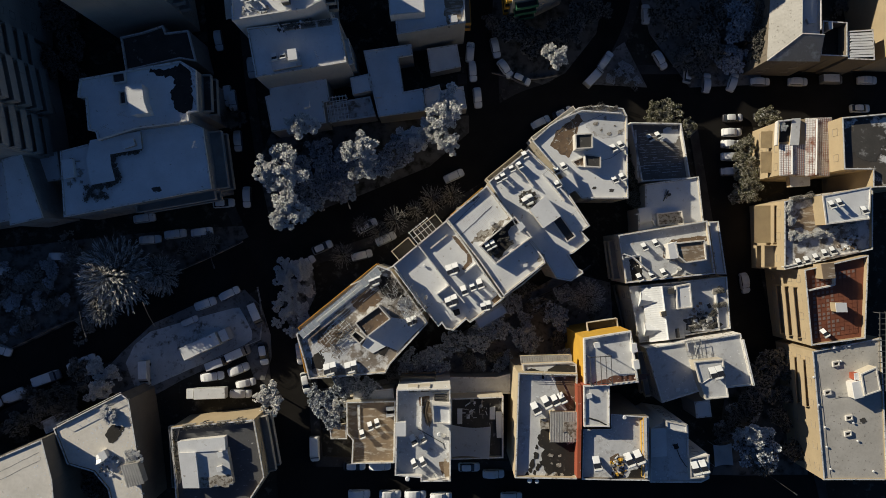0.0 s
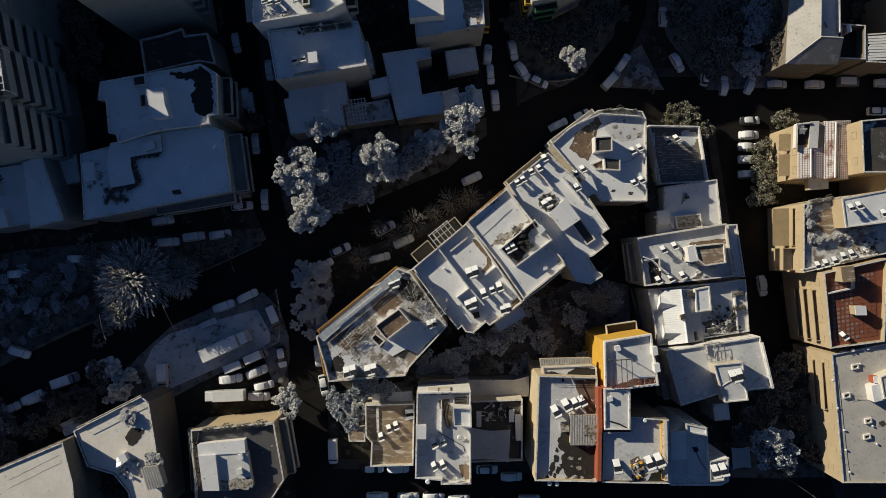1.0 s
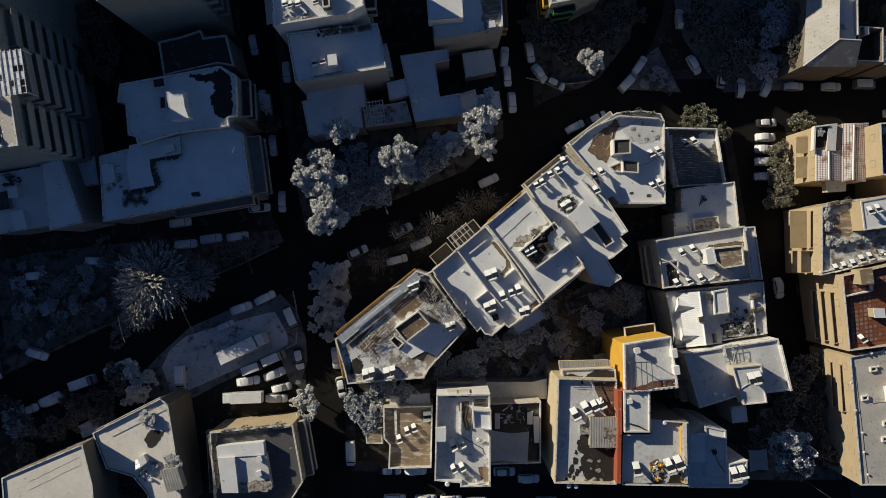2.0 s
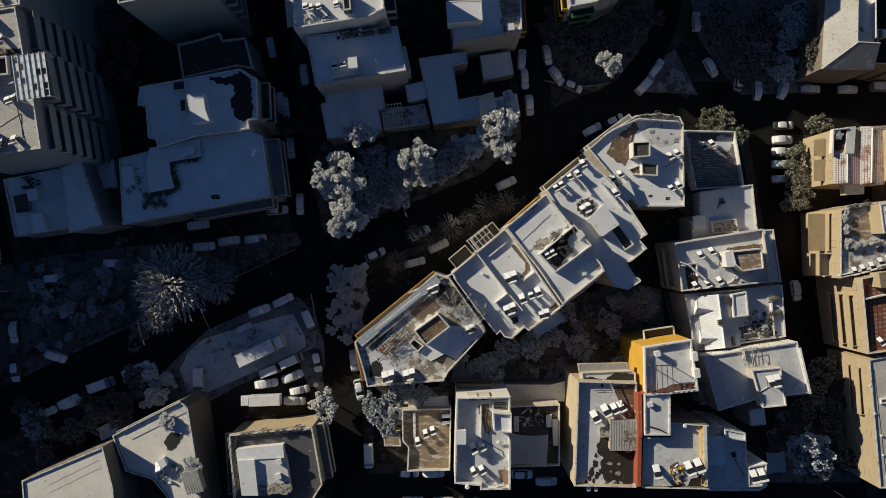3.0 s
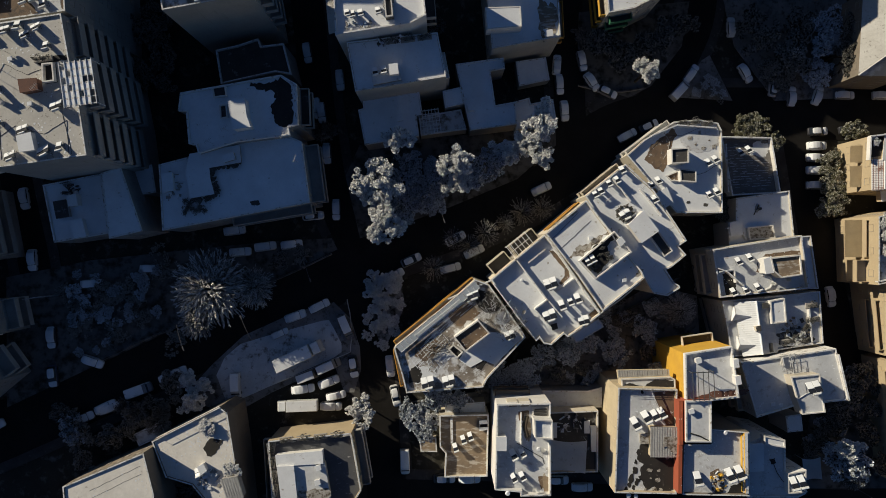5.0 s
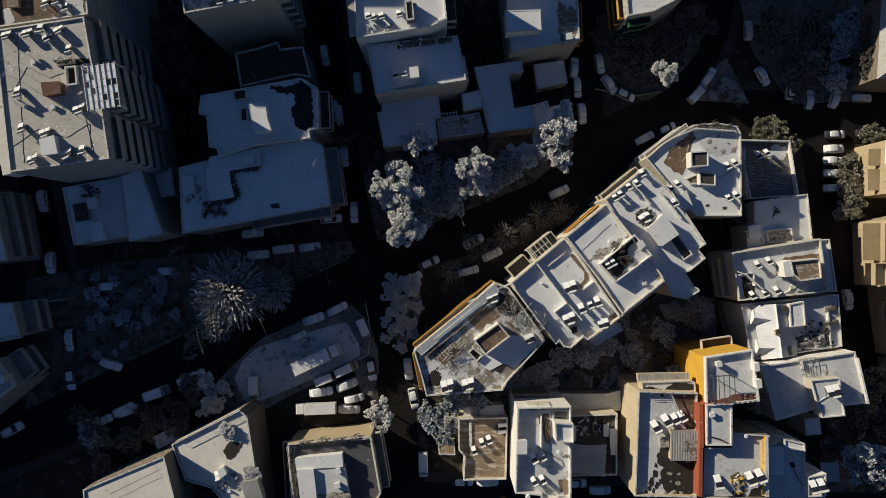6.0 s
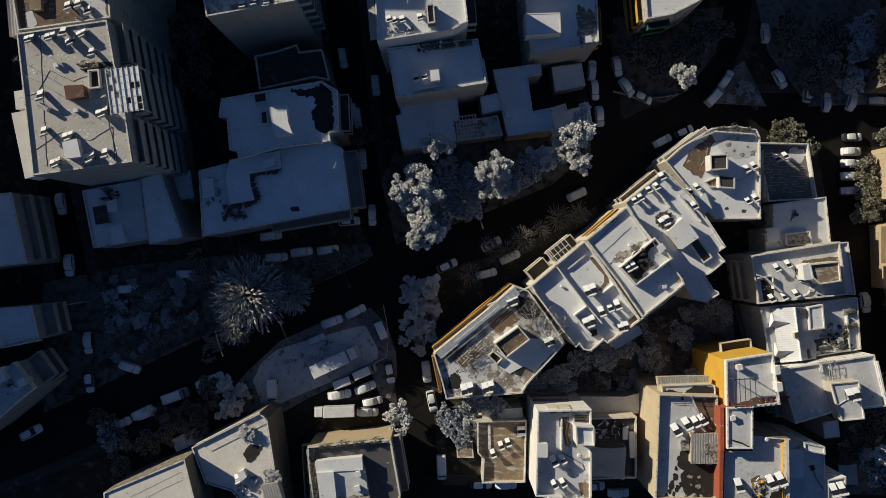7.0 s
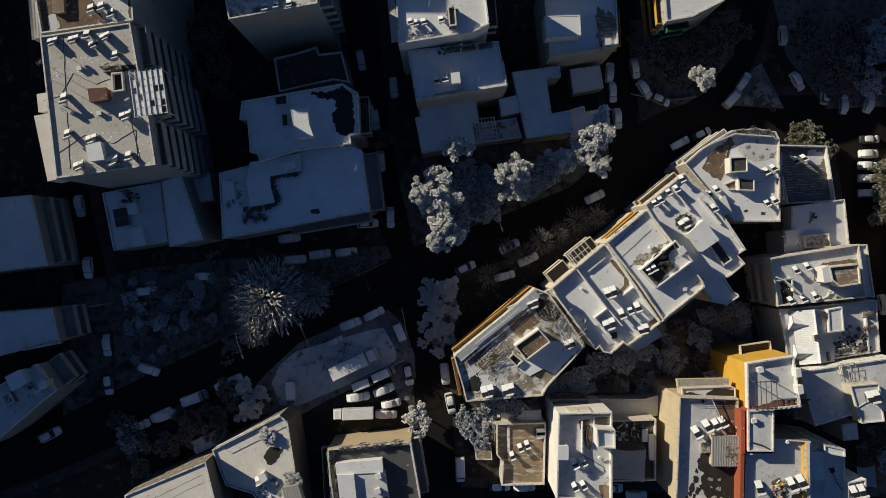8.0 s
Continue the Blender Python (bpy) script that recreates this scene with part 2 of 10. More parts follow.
# black for wet bare felt, and for shade painted on pit and shaft floors
M["soot"] = surface("black_wet_felt_and_pit_shade", (0.018, 0.016, 0.014), (0.032, 0.028, 0.024), 0.8, 5.0, 0.5, 0.4, 0.02, patch=((0.10, 0.09, 0.08), 1.2, 0.60, 0.72))
M["frost_slab"] = surface("frosted_terracotta_slab", (0.27, 0.20, 0.18), (0.22, 0.15, 0.13), 0.85, 3.0, 0.4, 0.3, 0.01)
M["faint"] = surface("faint_snowy_joint", (0.56, 0.54, 0.50), (0.66, 0.64, 0.60), 0.9, 3.0)
M["tile_frost"] = surface("frosted_pale_tiles", (0.56, 0.56, 0.56), (0.46, 0.46, 0.46), 0.85, 4.0, 0.5, 0.3, 0.02)
# penthouse shadow as a dark blue-grey base, sun streaks as its pale streaks
M["slate"] = surface("terrace_with_painted_shade", (0.085, 0.088, 0.095), (0.12, 0.122, 0.13), 0.8, 3.0, 0.3, 0.3, 0.02, streak=((0.4, 0.4, 0.4), (0.7, 1.8, 1.0), 0.62, 0.72))
M["hedge_snow"] = surface("snow_between_hedges", (0.44, 0.45, 0.46), (0.26, 0.265, 0.27), 0.92, 2.0, 0.4, 0.7, 0.06, patch=((0.05, 0.05, 0.045), 0.8, 0.46, 0.62))
M["thaw"] = surface("settled_dusty_snow", (0.82, 0.785, 0.72), (0.72, 0.685, 0.62), 0.9, 1.6, 0.3, 0.5, 0.05, patch=((0.48, 0.44, 0.38), 0.7, 0.62, 0.80), specks=((0.5, 0.46, 0.40), 1.3, 0.69, 0.76))
M["cap"] = surface("broken_snow_on_coping", (0.80, 0.81, 0.82), (0.66, 0.66, 0.65), 0.9, 3.0, 0.8, 0.4, 0.03, patch=((0.36, 0.33, 0.29), 1.5, 0.54, 0.62))
M["red_plain"] = surface("rust_red_painted_coping", (0.40, 0.10, 0.045), (0.32, 0.08, 0.04), 0.8, 4.0, 0.4, 0.2, 0.01, specks=((0.55, 0.5, 0.46), 1.4, 0.66, 0.72))


def glass_pane():
    m, nodes, links, b = shader("window_glass", 0.08)
    b.inputs["Base Color"].default_value = (0.02, 0.025, 0.03, 1)
    b.inputs["Specular IOR Level"].default_value = 0.6
    return m


def car_paint():
    m, nodes, links, b = shader("car_paint", 0.3)
    info = nodes.new("ShaderNodeObjectInfo")
    r = nodes.new("ShaderNodeValToRGB")
    r.color_ramp.interpolation = "CONSTANT"
    for k, (p, c) in enumerate(((0.0, (0.5, 0.5, 0.5)), (0.3, (0.2, 0.2, 0.21)), (0.5, (0.03, 0.03, 0.035)), (0.66, (0.7, 0.7, 0.68)), (0.86, (0.11, 0.10, 0.10)), (0.93, (0.06, 0.07, 0.10)))):
        e = r.color_ramp.elements[0] if k == 0 else r.color_ramp.elements.new(p)
        e.position, e.color = p, (*c, 1)
    links.new(info.outputs["Random"], r.inputs["Fac"])
    links.new(r.outputs["Color"], b.inputs["Base Color"])
    b.inputs["Coat Weight"].default_value = 0.4
    return m


M["glass"], M["paint"] = glass_pane(), car_paint()
M["skylight"] = surface("frosted_glazing", (0.5, 0.55, 0.58), (0.6, 0.64, 0.66), 0.3, 4.0, 0.8, 0.05, 0.002)

# ---- helpers for building ----
from mathutils.geometry import tessellate_polygon


def slope(x, y):
    """The ground's height: it falls towards the top right of the plan."""
    x, y = max(-160, min(160, x)), max(-160, min(160, y))
    return -1.44 - 0.0489 * x - 0.061 * y


def part(name, bm, material, parent, label=""):
    bmesh.ops.recalc_face_normals(bm, faces=bm.faces)
    me = bpy.data.meshes.new(name)
    bm.to_mesh(me)
    bm.free()
    for m in (material if isinstance(material, (list, tuple)) else [material]):
        me.materials.append(m if not isinstance(m, str) else M[m])
    ob = new(name, me)
    ob.parent = parent
    return tagged(ob, label)


def share(name, me, m, parent):
    ob = new(name, me)
    ob.parent, ob.matrix_basis = parent, m
    return ob


def thing(name, x, y, z, label, category, group="", kind="", turn=0.0):
    ob = new(name)
    ob.empty_display_size = 0.3
    ob.matrix_basis = pose(x, y, z, 0, 0, turn)
    return tagged(ob, label, category, group, kind)


def box(bm, x0, x1, y0, y1, z0, z1, m=None, index=0, bevel=0.0):
    r = bmesh.ops.create_cube(bm, size=1.0, matrix=Matrix.LocRotScale(((x0 + x1) / 2, (y0 + y1) / 2, (z0 + z1) / 2), None, (x1 - x0, y1 - y0, z1 - z0)))
    vs = r["verts"]
    if bevel:
        es = list({e for v in vs for e in v.link_edges})
        vs = bmesh.ops.bevel(bm, geom=es, offset=bevel, segments=1, affect="EDGES")["verts"]
    if m is not None:
        bmesh.ops.transform(bm, matrix=m, verts=vs)
    for f in {f for v in vs for f in v.link_faces}:
        f.material_index = index
    return vs


def rod(bm, a, b, r0, r1=None, n=5, index=0):
    a, b = Vector(a), Vector(b)
    r1 = r0 if r1 is None else r1
    q = (b - a).to_track_quat("Z", "Y")
    rings = []
    for p, r in ((a, r0), (b, r1)):
        rings.append([bm.verts.new(p + q @ Vector((r * math.cos(2 * math.pi * k / n), r * math.sin(2 * math.pi * k / n), 0))) for k in range(n)])
    for k in range(n):
        bm.faces.new((rings[0][k], rings[0][(k + 1) % n], rings[1][(k + 1) % n], rings[1][k])).material_index = index
    for ring in rings:
        bm.faces.new(ring).material_index = index


def tube(bm, pts, r, n=5):
    """One bent tube through the points."""
    pts = [Vector(p) for p in pts]
    rings = []
    for i, p in enumerate(pts):
        d = (pts[min(i + 1, len(pts) - 1)] - pts[max(i - 1, 0)]).normalized()
        side = d.cross(Vector((0.01, 0.02, 1))).normalized()
        top = side.cross(d)
        rings.append([bm.verts.new(p + side * r * math.cos(2 * math.pi * k / n) + top * r * math.sin(2 * math.pi * k / n)) for k in range(n)])
    for a, b in zip(rings, rings[1:]):
        for k in range(n):
            bm.faces.new((a[k], a[(k + 1) % n], b[(k + 1) % n], b[k]))
    bm.faces.new(rings[0])
    bm.faces.new(rings[-1][::-1])


def ccw(p):
    return p if sum(p[i][0] * p[(i + 1) % len(p)][1] - p[(i + 1) % len(p)][0] * p[i][1] for i in range(len(p))) > 0 else p[::-1]


def inset(p, d):
    """The outline moved inwards by d."""
    res = []
    for i in range(len(p)):
        a, b, c = Vector(p[i - 1]), Vector(p[i]), Vector(p[(i + 1) % len(p)])
        u, v = (b - a).normalized(), (c - b).normalized()
        n1, n2 = Vector((-u.y, u.x)), Vector((-v.y, v.x))
        k = max(0.35, 1 + n1.dot(n2))
        q = b + (n1 + n2) * (d / k)
        res.append((q.x, q.y))
    return res


def prism(bm, p, z0, z1, index=0):
    lo, hi = [bm.verts.new((*q, z0)) for q in p], [bm.verts.new((*q, z1)) for q in p]
    for i in range(len(p)):
        j = (i + 1) % len(p)
        bm.faces.new((lo[i], lo[j], hi[j], hi[i])).material_index = index
    bm.faces.new(hi).material_index = index
    bm.faces.new(lo[::-1]).material_index = index


def ring(bm, p, q, z0, z1, index=0):
    n = len(p)
    v = [[bm.verts.new((*a, z)) for a in o] for o, z in ((p, z0), (p, z1), (q, z1), (q, z0))]
    for k in range(4):
        for i in range(n):
            j = (i + 1) % n
            bm.faces.new((v[k][i], v[k][j], v[(k + 1) % 4][j], v[(k + 1) % 4][i])).material_index = index


def inside(x, y, p):
    hit = False
    for i in range(len(p)):
        (xa, ya), (xb, yb) = p[i], p[i - 1]
        if (ya > y) != (yb > y) and x < (xb - xa) * (y - ya) / (yb - ya) + xa:
            hit = not hit
    return hit


# ---- the ground, roads and pavements ----
def ground_sheet():
    inner = [-160 + 4 * k for k in range(81)]
    xs = [-3000, -1200, -500, -250] + inner + [250, 500, 1200, 3000]
    bm = bmesh.new()
    grid = [[bm.verts.new((x, y, slope(x, y) + (0.12 * noise.noise((x * 0.13, y * 0.13, 0)) if abs(x) < 160 and abs(y) < 160 else 0) - 0.12)) for y in xs] for x in xs]
    for i in range(len(xs) - 1):
        for j in range(len(xs) - 1):
            bm.faces.new((grid[i][j], grid[i + 1][j], grid[i + 1][j + 1], grid[i][j + 1]))
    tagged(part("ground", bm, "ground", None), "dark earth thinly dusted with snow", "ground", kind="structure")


def along(line, step=2.0):
    """Points about every step metres along a bent line, with the way across at each."""
    pts = [Vector(p) for p in line]
    fine = []
    for a, b in zip(pts, pts[1:]):
        n = max(1, int((b - a).length / step))
        fine += [a.lerp(b, k / n) for k in range(n)]
    fine.append(pts[-1])
    for _ in range(6):
        fine = [fine[0]] + [(fine[i - 1] + fine[i] * 2 + fine[i + 1]) / 4 for i in range(1, len(fine) - 1)] + [fine[-1]]
    out = []
    for i, p in enumerate(fine):
        d = (fine[min(i + 1, len(fine) - 1)] - fine[max(i - 1, 0)]).normalized()
        out.append((p, Vector((-d.y, d.x))))
    return out


def road(name, line, width, lift, label):
    bm = bmesh.new()
    rows = []
    for p, n in along(line):
        rows.append([bm.verts.new((*(p + n * (width * s)), slope(*(p + n * (width * s))) + lift)) for s in (-0.5, -0.17, 0.17, 0.5)])
    for a, b in zip(rows, rows[1:]):
        for k in range(3):
            bm.faces.new((a[k], a[k + 1], b[k + 1], b[k]))
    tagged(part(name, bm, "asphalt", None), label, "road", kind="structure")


def pavement(name, line, width, side, walk_width=1.9):
    """A raised strip with a kerb, broken where another road crosses it."""
    bm = bmesh.new()
    rows = along(line)
    run = []
    for i, (p, n) in enumerate(rows):
        a, b = p + n * side * width / 2, p + n * side * (width / 2 + walk_width)
        free = all(min((q - (a + b) / 2).length for q, _ in along(o, 3.0)) > w / 2 + 0.6 for nm, o, w in ROADS if o is not line)
        free = free and not any(inside(b.x, b.y, h["poly"]) for h in HOUSES.values())
        if free:
            run.append([bm.verts.new((*c, slope(*c) + z)) for c, z in ((a, -0.15), (a, 0.13), (b, 0.13), (b, -0.15))])
            if len(run) > 1:
                for k in range(3):
                    bm.faces.new((run[-2][k], run[-2][k + 1], run[-1][k + 1], run[-1][k]))
        else:
            run = []
    if bm.verts:
        tagged(part(name, bm, "pavement", None), "raised wet pavement with traces of snow", "pavement", kind="structure")


def patch_of_ground(name, outline, lift, material, label, height=0.0):
    """A lawn, yard or island bordered by a low kerb."""
    bm = bmesh.new()
    p = ccw(outline)
    lo, hi = [bm.verts.new((*q, slope(*q) - 0.3)) for q in p], [bm.verts.new((*q, slope(*q) + lift)) for q in p]
    for i in range(len(p)):
        j = (i + 1) % len(p)
        bm.faces.new((lo[i], lo[j], hi[j], hi[i]))
    bm.faces.new(hi)
    tagged(part(name, bm, material, None), label, "ground", kind="structure")


# ---- houses ----
def window_mesh():
    """One window: a frame with the pane set back in it, and a sill under it."""
    bm = bmesh.new()
    box(bm, -0.65, 0.65, -0.06, 0.06, 0.0, 1.4)
    front = max(bm.faces, key=lambda f: f.calc_center_median().y)
    bmesh.ops.inset_region(bm, faces=[front], thickness=0.06)
    bmesh.ops.translate(bm, verts=front.verts, vec=(0, -0.08, 0))
    front.material_index = 1
    me = bpy.data.meshes.new("window")
    bm.to_mesh(me)
    bm.free()
    me.materials.append(M["frame"])
    me.materials.append(M["dark_pane"])
    return me


def house(key, poly, z, label, wall="grey", roof="snow", par=0.5, apt=False, blind=()):
    p = ccw(poly)
    ox, oy = sum(q[0] for q in p) / len(p), sum(q[1] for q in p) / len(p)
    oz = slope(ox, oy)
    ob = thing("apartment_building" if apt else "house", ox, oy, oz, label, "building", "buildings of the quarter")
    HOUSE_OB[key] = ob
    q = [(a - ox, b - oy) for a, b in p]
    top, foot = z - oz - par, min(slope(*a) for a in p) - oz - 0.6
    bm = bmesh.new()
    prism(bm, q, foot, top)
    part("wall", bm, wall, ob)
    th = 0.28
    inner = inset(q, th)
    if roof != "none":
        bm = bmesh.new()
        prism(bm, inset(q, th + 0.01 if par > 0.05 else 0.02), top + 0.004, top + 0.07)
        part("roof", bm, roof, ob)
    if par > 0.05:
        bm = bmesh.new()
        ring(bm, inset(q, -0.02), inner, top - 0.1, top + par - 0.06)
        part("parapet", bm, "white" if wall in ("white", "grey", "yellow", "red") else wall, ob)
        bm = bmesh.new()
        ring(bm, inset(q, 0.02), inset(q, th - 0.04), top + par - 0.056, top + par)
        part("coping", bm, "cap", ob, "coping under broken snow")
    if apt:
        n = int((top - foot - 1.0) / 3.0)
        for i in range(len(q)):
            a, b = Vector(q[i]), Vector(q[(i + 1) % len(q)])
            d = b - a
            if d.length < 3.5:
                continue
            u = d.normalized()
            out = Vector((u.y, -u.x))
            if any(out.x * bx + out.y * by > 0.7 for bx, by in blind):
                continue
            m = max(1, int(d.length / 3.4))
            ang = math.degrees(math.atan2(u.y, u.x)) + 180
            for k in range(m):
                c = a + d * ((k + 0.5) / m)
                for s in range(n):
                    h = top - 3.0 * (s + 1) + 0.9
                    w = c + out * 0.8
                    if h + oz < slope(ox + w.x, oy + w.y) + 0.8:
                        continue
                    if any(o != key and oo["z"] > h + oz and inside(ox + w.x, oy + w.y, oo["poly"]) for o, oo in HOUSES.items()):
                        continue
                    share("window", WINDOW, pose(c.x, c.y, h, 0, 0, ang), ob)
    return ob


def roof_box(key, poly, z0, z1, wall, roof, name, par=0.0):
    """A stair house, shed or chimney on a roof: part of its building."""
    ob = HOUSE_OB[key]
    o = ob.location
    p = [(a - o.x, b - o.y) for a, b in ccw(poly)]
    bm = bmesh.new()
    prism(bm, p, z0 - o.z - 0.02, z1 - o.z - (par if par else 0.0))
    body = part(name, bm, wall, ob)
    bm = bmesh.new()
    if par:
        ring(bm, p, inset(p, 0.22), z1 - o.z - par + 0.003, z1 - o.z)
        part("rim", bm, "white", body)
        bm = bmesh.new()
        prism(bm, inset(p, 0.23), z1 - o.z - par + 0.004, z1 - o.z - par + 0.05)
    elif roof == "corrugated" and len(p) == 4:
        a, b, c, d = (Vector(q) for q in inset(p, -0.12))
        n = max(4, int((b - a).length / 0.22))
        up = [(bm.verts.new((*a.lerp(b, i / n), z1 - o.z + 0.02 + 0.04 * (i % 2))), bm.verts.new((*d.lerp(c, i / n), z1 - o.z + 0.12 + 0.04 * (i % 2)))) for i in range(n + 1)]
        for r, s in zip(up, up[1:]):
            bm.faces.new((r[0], s[0], s[1], r[1]))
        bmesh.ops.solidify(bm, geom=bm.faces[:], thickness=0.02)
    else:
        prism(bm, inset(p, -0.06), z1 - o.z + 0.004, z1 - o.z + 0.12)
    part("top", bm, roof, body)
    return body


def heater_parts(ob, cols=1):
    """A solar water heater: tilted collectors facing +y, their snow slid to the low end, a round tank behind, legs and pipes."""
    tilt = Matrix.Translation((0, 0.85, 0.22)) @ Matrix.Rotation(radians(-36), 4, "X")
    for k in range(cols):
        c = (k - (cols - 1) / 2) * 1.24
        bm = bmesh.new()
        box(bm, c - 0.58, c + 0.58, -2.1, 0.0, -0.05, 0.02, tilt)
        top = max(bm.faces, key=lambda q: q.normal.z if q.normal.length else q.calc_center_median().z)
        bmesh.ops.inset_region(bm, faces=[top], thickness=0.05)
        pane = part("collector", bm, "panel", ob)
        bm = bmesh.new()
        low = -1.25 + 0.16 * (k % 2)
        box(bm, c - 0.6, c + 0.6, low, 0.06, 0.034, 0.15, tilt, bevel=0.05)
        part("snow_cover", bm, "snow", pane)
    bm = bmesh.new()
    rod(bm, (-0.72, -1.06, 1.4), (0.72, -1.06, 1.4), 0.27, n=14)
    tank = part("tank", bm, "tank", ob)
    bm = bmesh.new()
    box(bm, -0.62, 0.62, -1.17, -0.95, 1.62, 1.71, bevel=0.04)
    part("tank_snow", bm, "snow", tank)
    half = cols * 0.6 - 0.06
    for x in (-half, half):
        bm = bmesh.new()
        rod(bm, (x, -1.0, -0.02), (x, -1.0, 1.3), 0.03, n=4)
        rod(bm, (x, 0.8, -0.02), (x, 0.8, 0.25), 0.03, n=4)
        rod(bm, (x, 0.8, 0.05), (x, -1.0, 0.05), 0.025, n=4)
        part("leg", bm, "metal", ob)
    bm = bmesh.new()
    tube(bm, [(0.74, -1.06, 1.4), (0.95, -1.0, 1.1), (0.9, -0.8, 0.3), (0.8, 0.2, 0.1)], 0.035, 5)
    part("pipe", bm, "rubber", ob)


# ---- vehicles ----
def loft(bm, stations, index=0):
    """Cross-sections along x: (x, half width, low z, high z, top half width)."""
    rows = []
    for x, w, lo, hi, tw in stations:
        rows.append([bm.verts.new(v) for v in ((x, -w, lo), (x, -w, lo + (hi - lo) * 0.6), (x, -tw, hi), (x, tw, hi), (x, w, lo + (hi - lo) * 0.6), (x, w, lo))])
    for a, b in zip(rows, rows[1:]):
        for k in range(6):
            bm.faces.new((a[k], a[(k + 1) % 6], b[(k + 1) % 6], b[k])).material_index = index
    bm.faces.new(rows[0]).material_index = index
    bm.faces.new(rows[-1][::-1]).material_index = index


def wheels(ob, xs, y, r):
    for x in xs:
        for s in (-1, 1):
            bm = bmesh.new()
            rod(bm, (x, s * (y - 0.2), r), (x, s * y, r), r, n=12)
            part("wheel", bm, "rubber", ob)


def soft(bm, r):
    """Rounds all the edges of a shape."""
    bmesh.ops.recalc_face_normals(bm, faces=bm.faces)
    bmesh.ops.bevel(bm, geom=bm.edges[:], offset=r, segments=2, affect="EDGES", profile=0.5, clamp_overlap=True)
    for face in bm.faces:
        face.smooth = True


def make_car(label, full=True):
    ob = thing("car", 0, 0, 0, label, "car", "parked cars")
    bm = bmesh.new()
    loft(bm, ((-2.16, 0.48, 0.34, 0.68, 0.4), (-2.05, 0.74, 0.26, 0.85, 0.64), (-1.8, 0.86, 0.22, 0.92, 0.74), (-0.9, 0.88, 0.2, 0.95, 0.78), (0.8, 0.88, 0.2, 0.95, 0.78), (1.6, 0.85, 0.22, 0.85, 0.72), (1.95, 0.76, 0.24, 0.74, 0.62), (2.14, 0.5, 0.32, 0.6, 0.42)))
    soft(bm, 0.06)
    part("body", bm, "paint", ob)
    bm = bmesh.new()
    loft(bm, ((-1.85, 0.66, 0.86, 0.92, 0.58), (-1.35, 0.74, 0.9, 1.36, 0.56), (0.2, 0.74, 0.9, 1.4, 0.56), (1.0, 0.7, 0.9, 0.97, 0.62)))
    soft(bm, 0.05)
    part("cabin", bm, "glass", ob, "dark car windows")
    bm = bmesh.new()
    if full:
        loft(bm, ((-1.9, 0.5, 0.86, 0.98, 0.4), (-1.66, 0.66, 0.98, 1.2, 0.55), (-1.3, 0.72, 1.16, 1.5, 0.58), (-0.6, 0.74, 1.24, 1.58, 0.6), (0.15, 0.72, 1.22, 1.52, 0.58), (0.5, 0.72, 1.1, 1.34, 0.6), (0.8, 0.7, 0.95, 1.14, 0.6), (0.92, 0.6, 0.93, 1.05, 0.5)))
    else:
        loft(bm, ((-1.5, 0.44, 1.24, 1.38, 0.36), (-1.3, 0.6, 1.3, 1.48, 0.52), (-0.6, 0.64, 1.34, 1.55, 0.54), (0.15, 0.6, 1.34, 1.5, 0.52), (0.32, 0.44, 1.3, 1.42, 0.36)))
    soft(bm, 0.09)
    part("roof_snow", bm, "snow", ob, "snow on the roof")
    bm = bmesh.new()
    loft(bm, ((0.98, 0.6, 0.9, 1.04, 0.5), (1.1, 0.78, 0.86, 1.07, 0.68), (1.55, 0.78, 0.82, 1.0, 0.68), (1.9, 0.68, 0.7, 0.86, 0.58), (2.08, 0.46, 0.6, 0.72, 0.38)))
    soft(bm, 0.07)
    part("bonnet_snow", bm, "snow", ob, "snow on the bonnet")
    if full:
        bm = bmesh.new()
        loft(bm, ((-2.12, 0.46, 0.68, 0.82, 0.38), (-2.0, 0.7, 0.78, 0.95, 0.6), (-1.84, 0.74, 0.86, 1.0, 0.62)))
        soft(bm, 0.06)
        part("tail_snow", bm, "snow", ob, "snow on the tail")
    wheels(ob, (-1.3, 1.3), 0.88, 0.31)
    return ob


def make_van(label):
    ob = thing("van", 0, 0, 0, label, "van", "parked vans")
    bm = bmesh.new()
    loft(bm, ((-2.4, 0.9, 0.35, 1.95, 0.82), (1.1, 0.92, 0.3, 1.98, 0.84), (1.7, 0.92, 0.3, 1.25, 0.84), (2.2, 0.86, 0.33, 1.05, 0.76), (2.42, 0.62, 0.4, 0.85, 0.5)))
    soft(bm, 0.08)
    part("body", bm, "paint", ob)
    bm = bmesh.new()
    loft(bm, ((1.06, 0.8, 1.4, 1.9, 0.78), (1.72, 0.8, 1.2, 1.3, 0.76)))
    part("windscreen", bm, "glass", ob)
    bm = bmesh.new()
    loft(bm, ((-2.35, 0.78, 1.94, 2.06, 0.7), (-0.6, 0.82, 1.96, 2.12, 0.74), (1.0, 0.8, 1.96, 2.06, 0.72)))
    soft(bm, 0.05)
    part("roof_snow", bm, "snow", ob, "snow on the roof")
    wheels(ob, (-1.5, 1.5), 0.92, 0.33)
    return ob


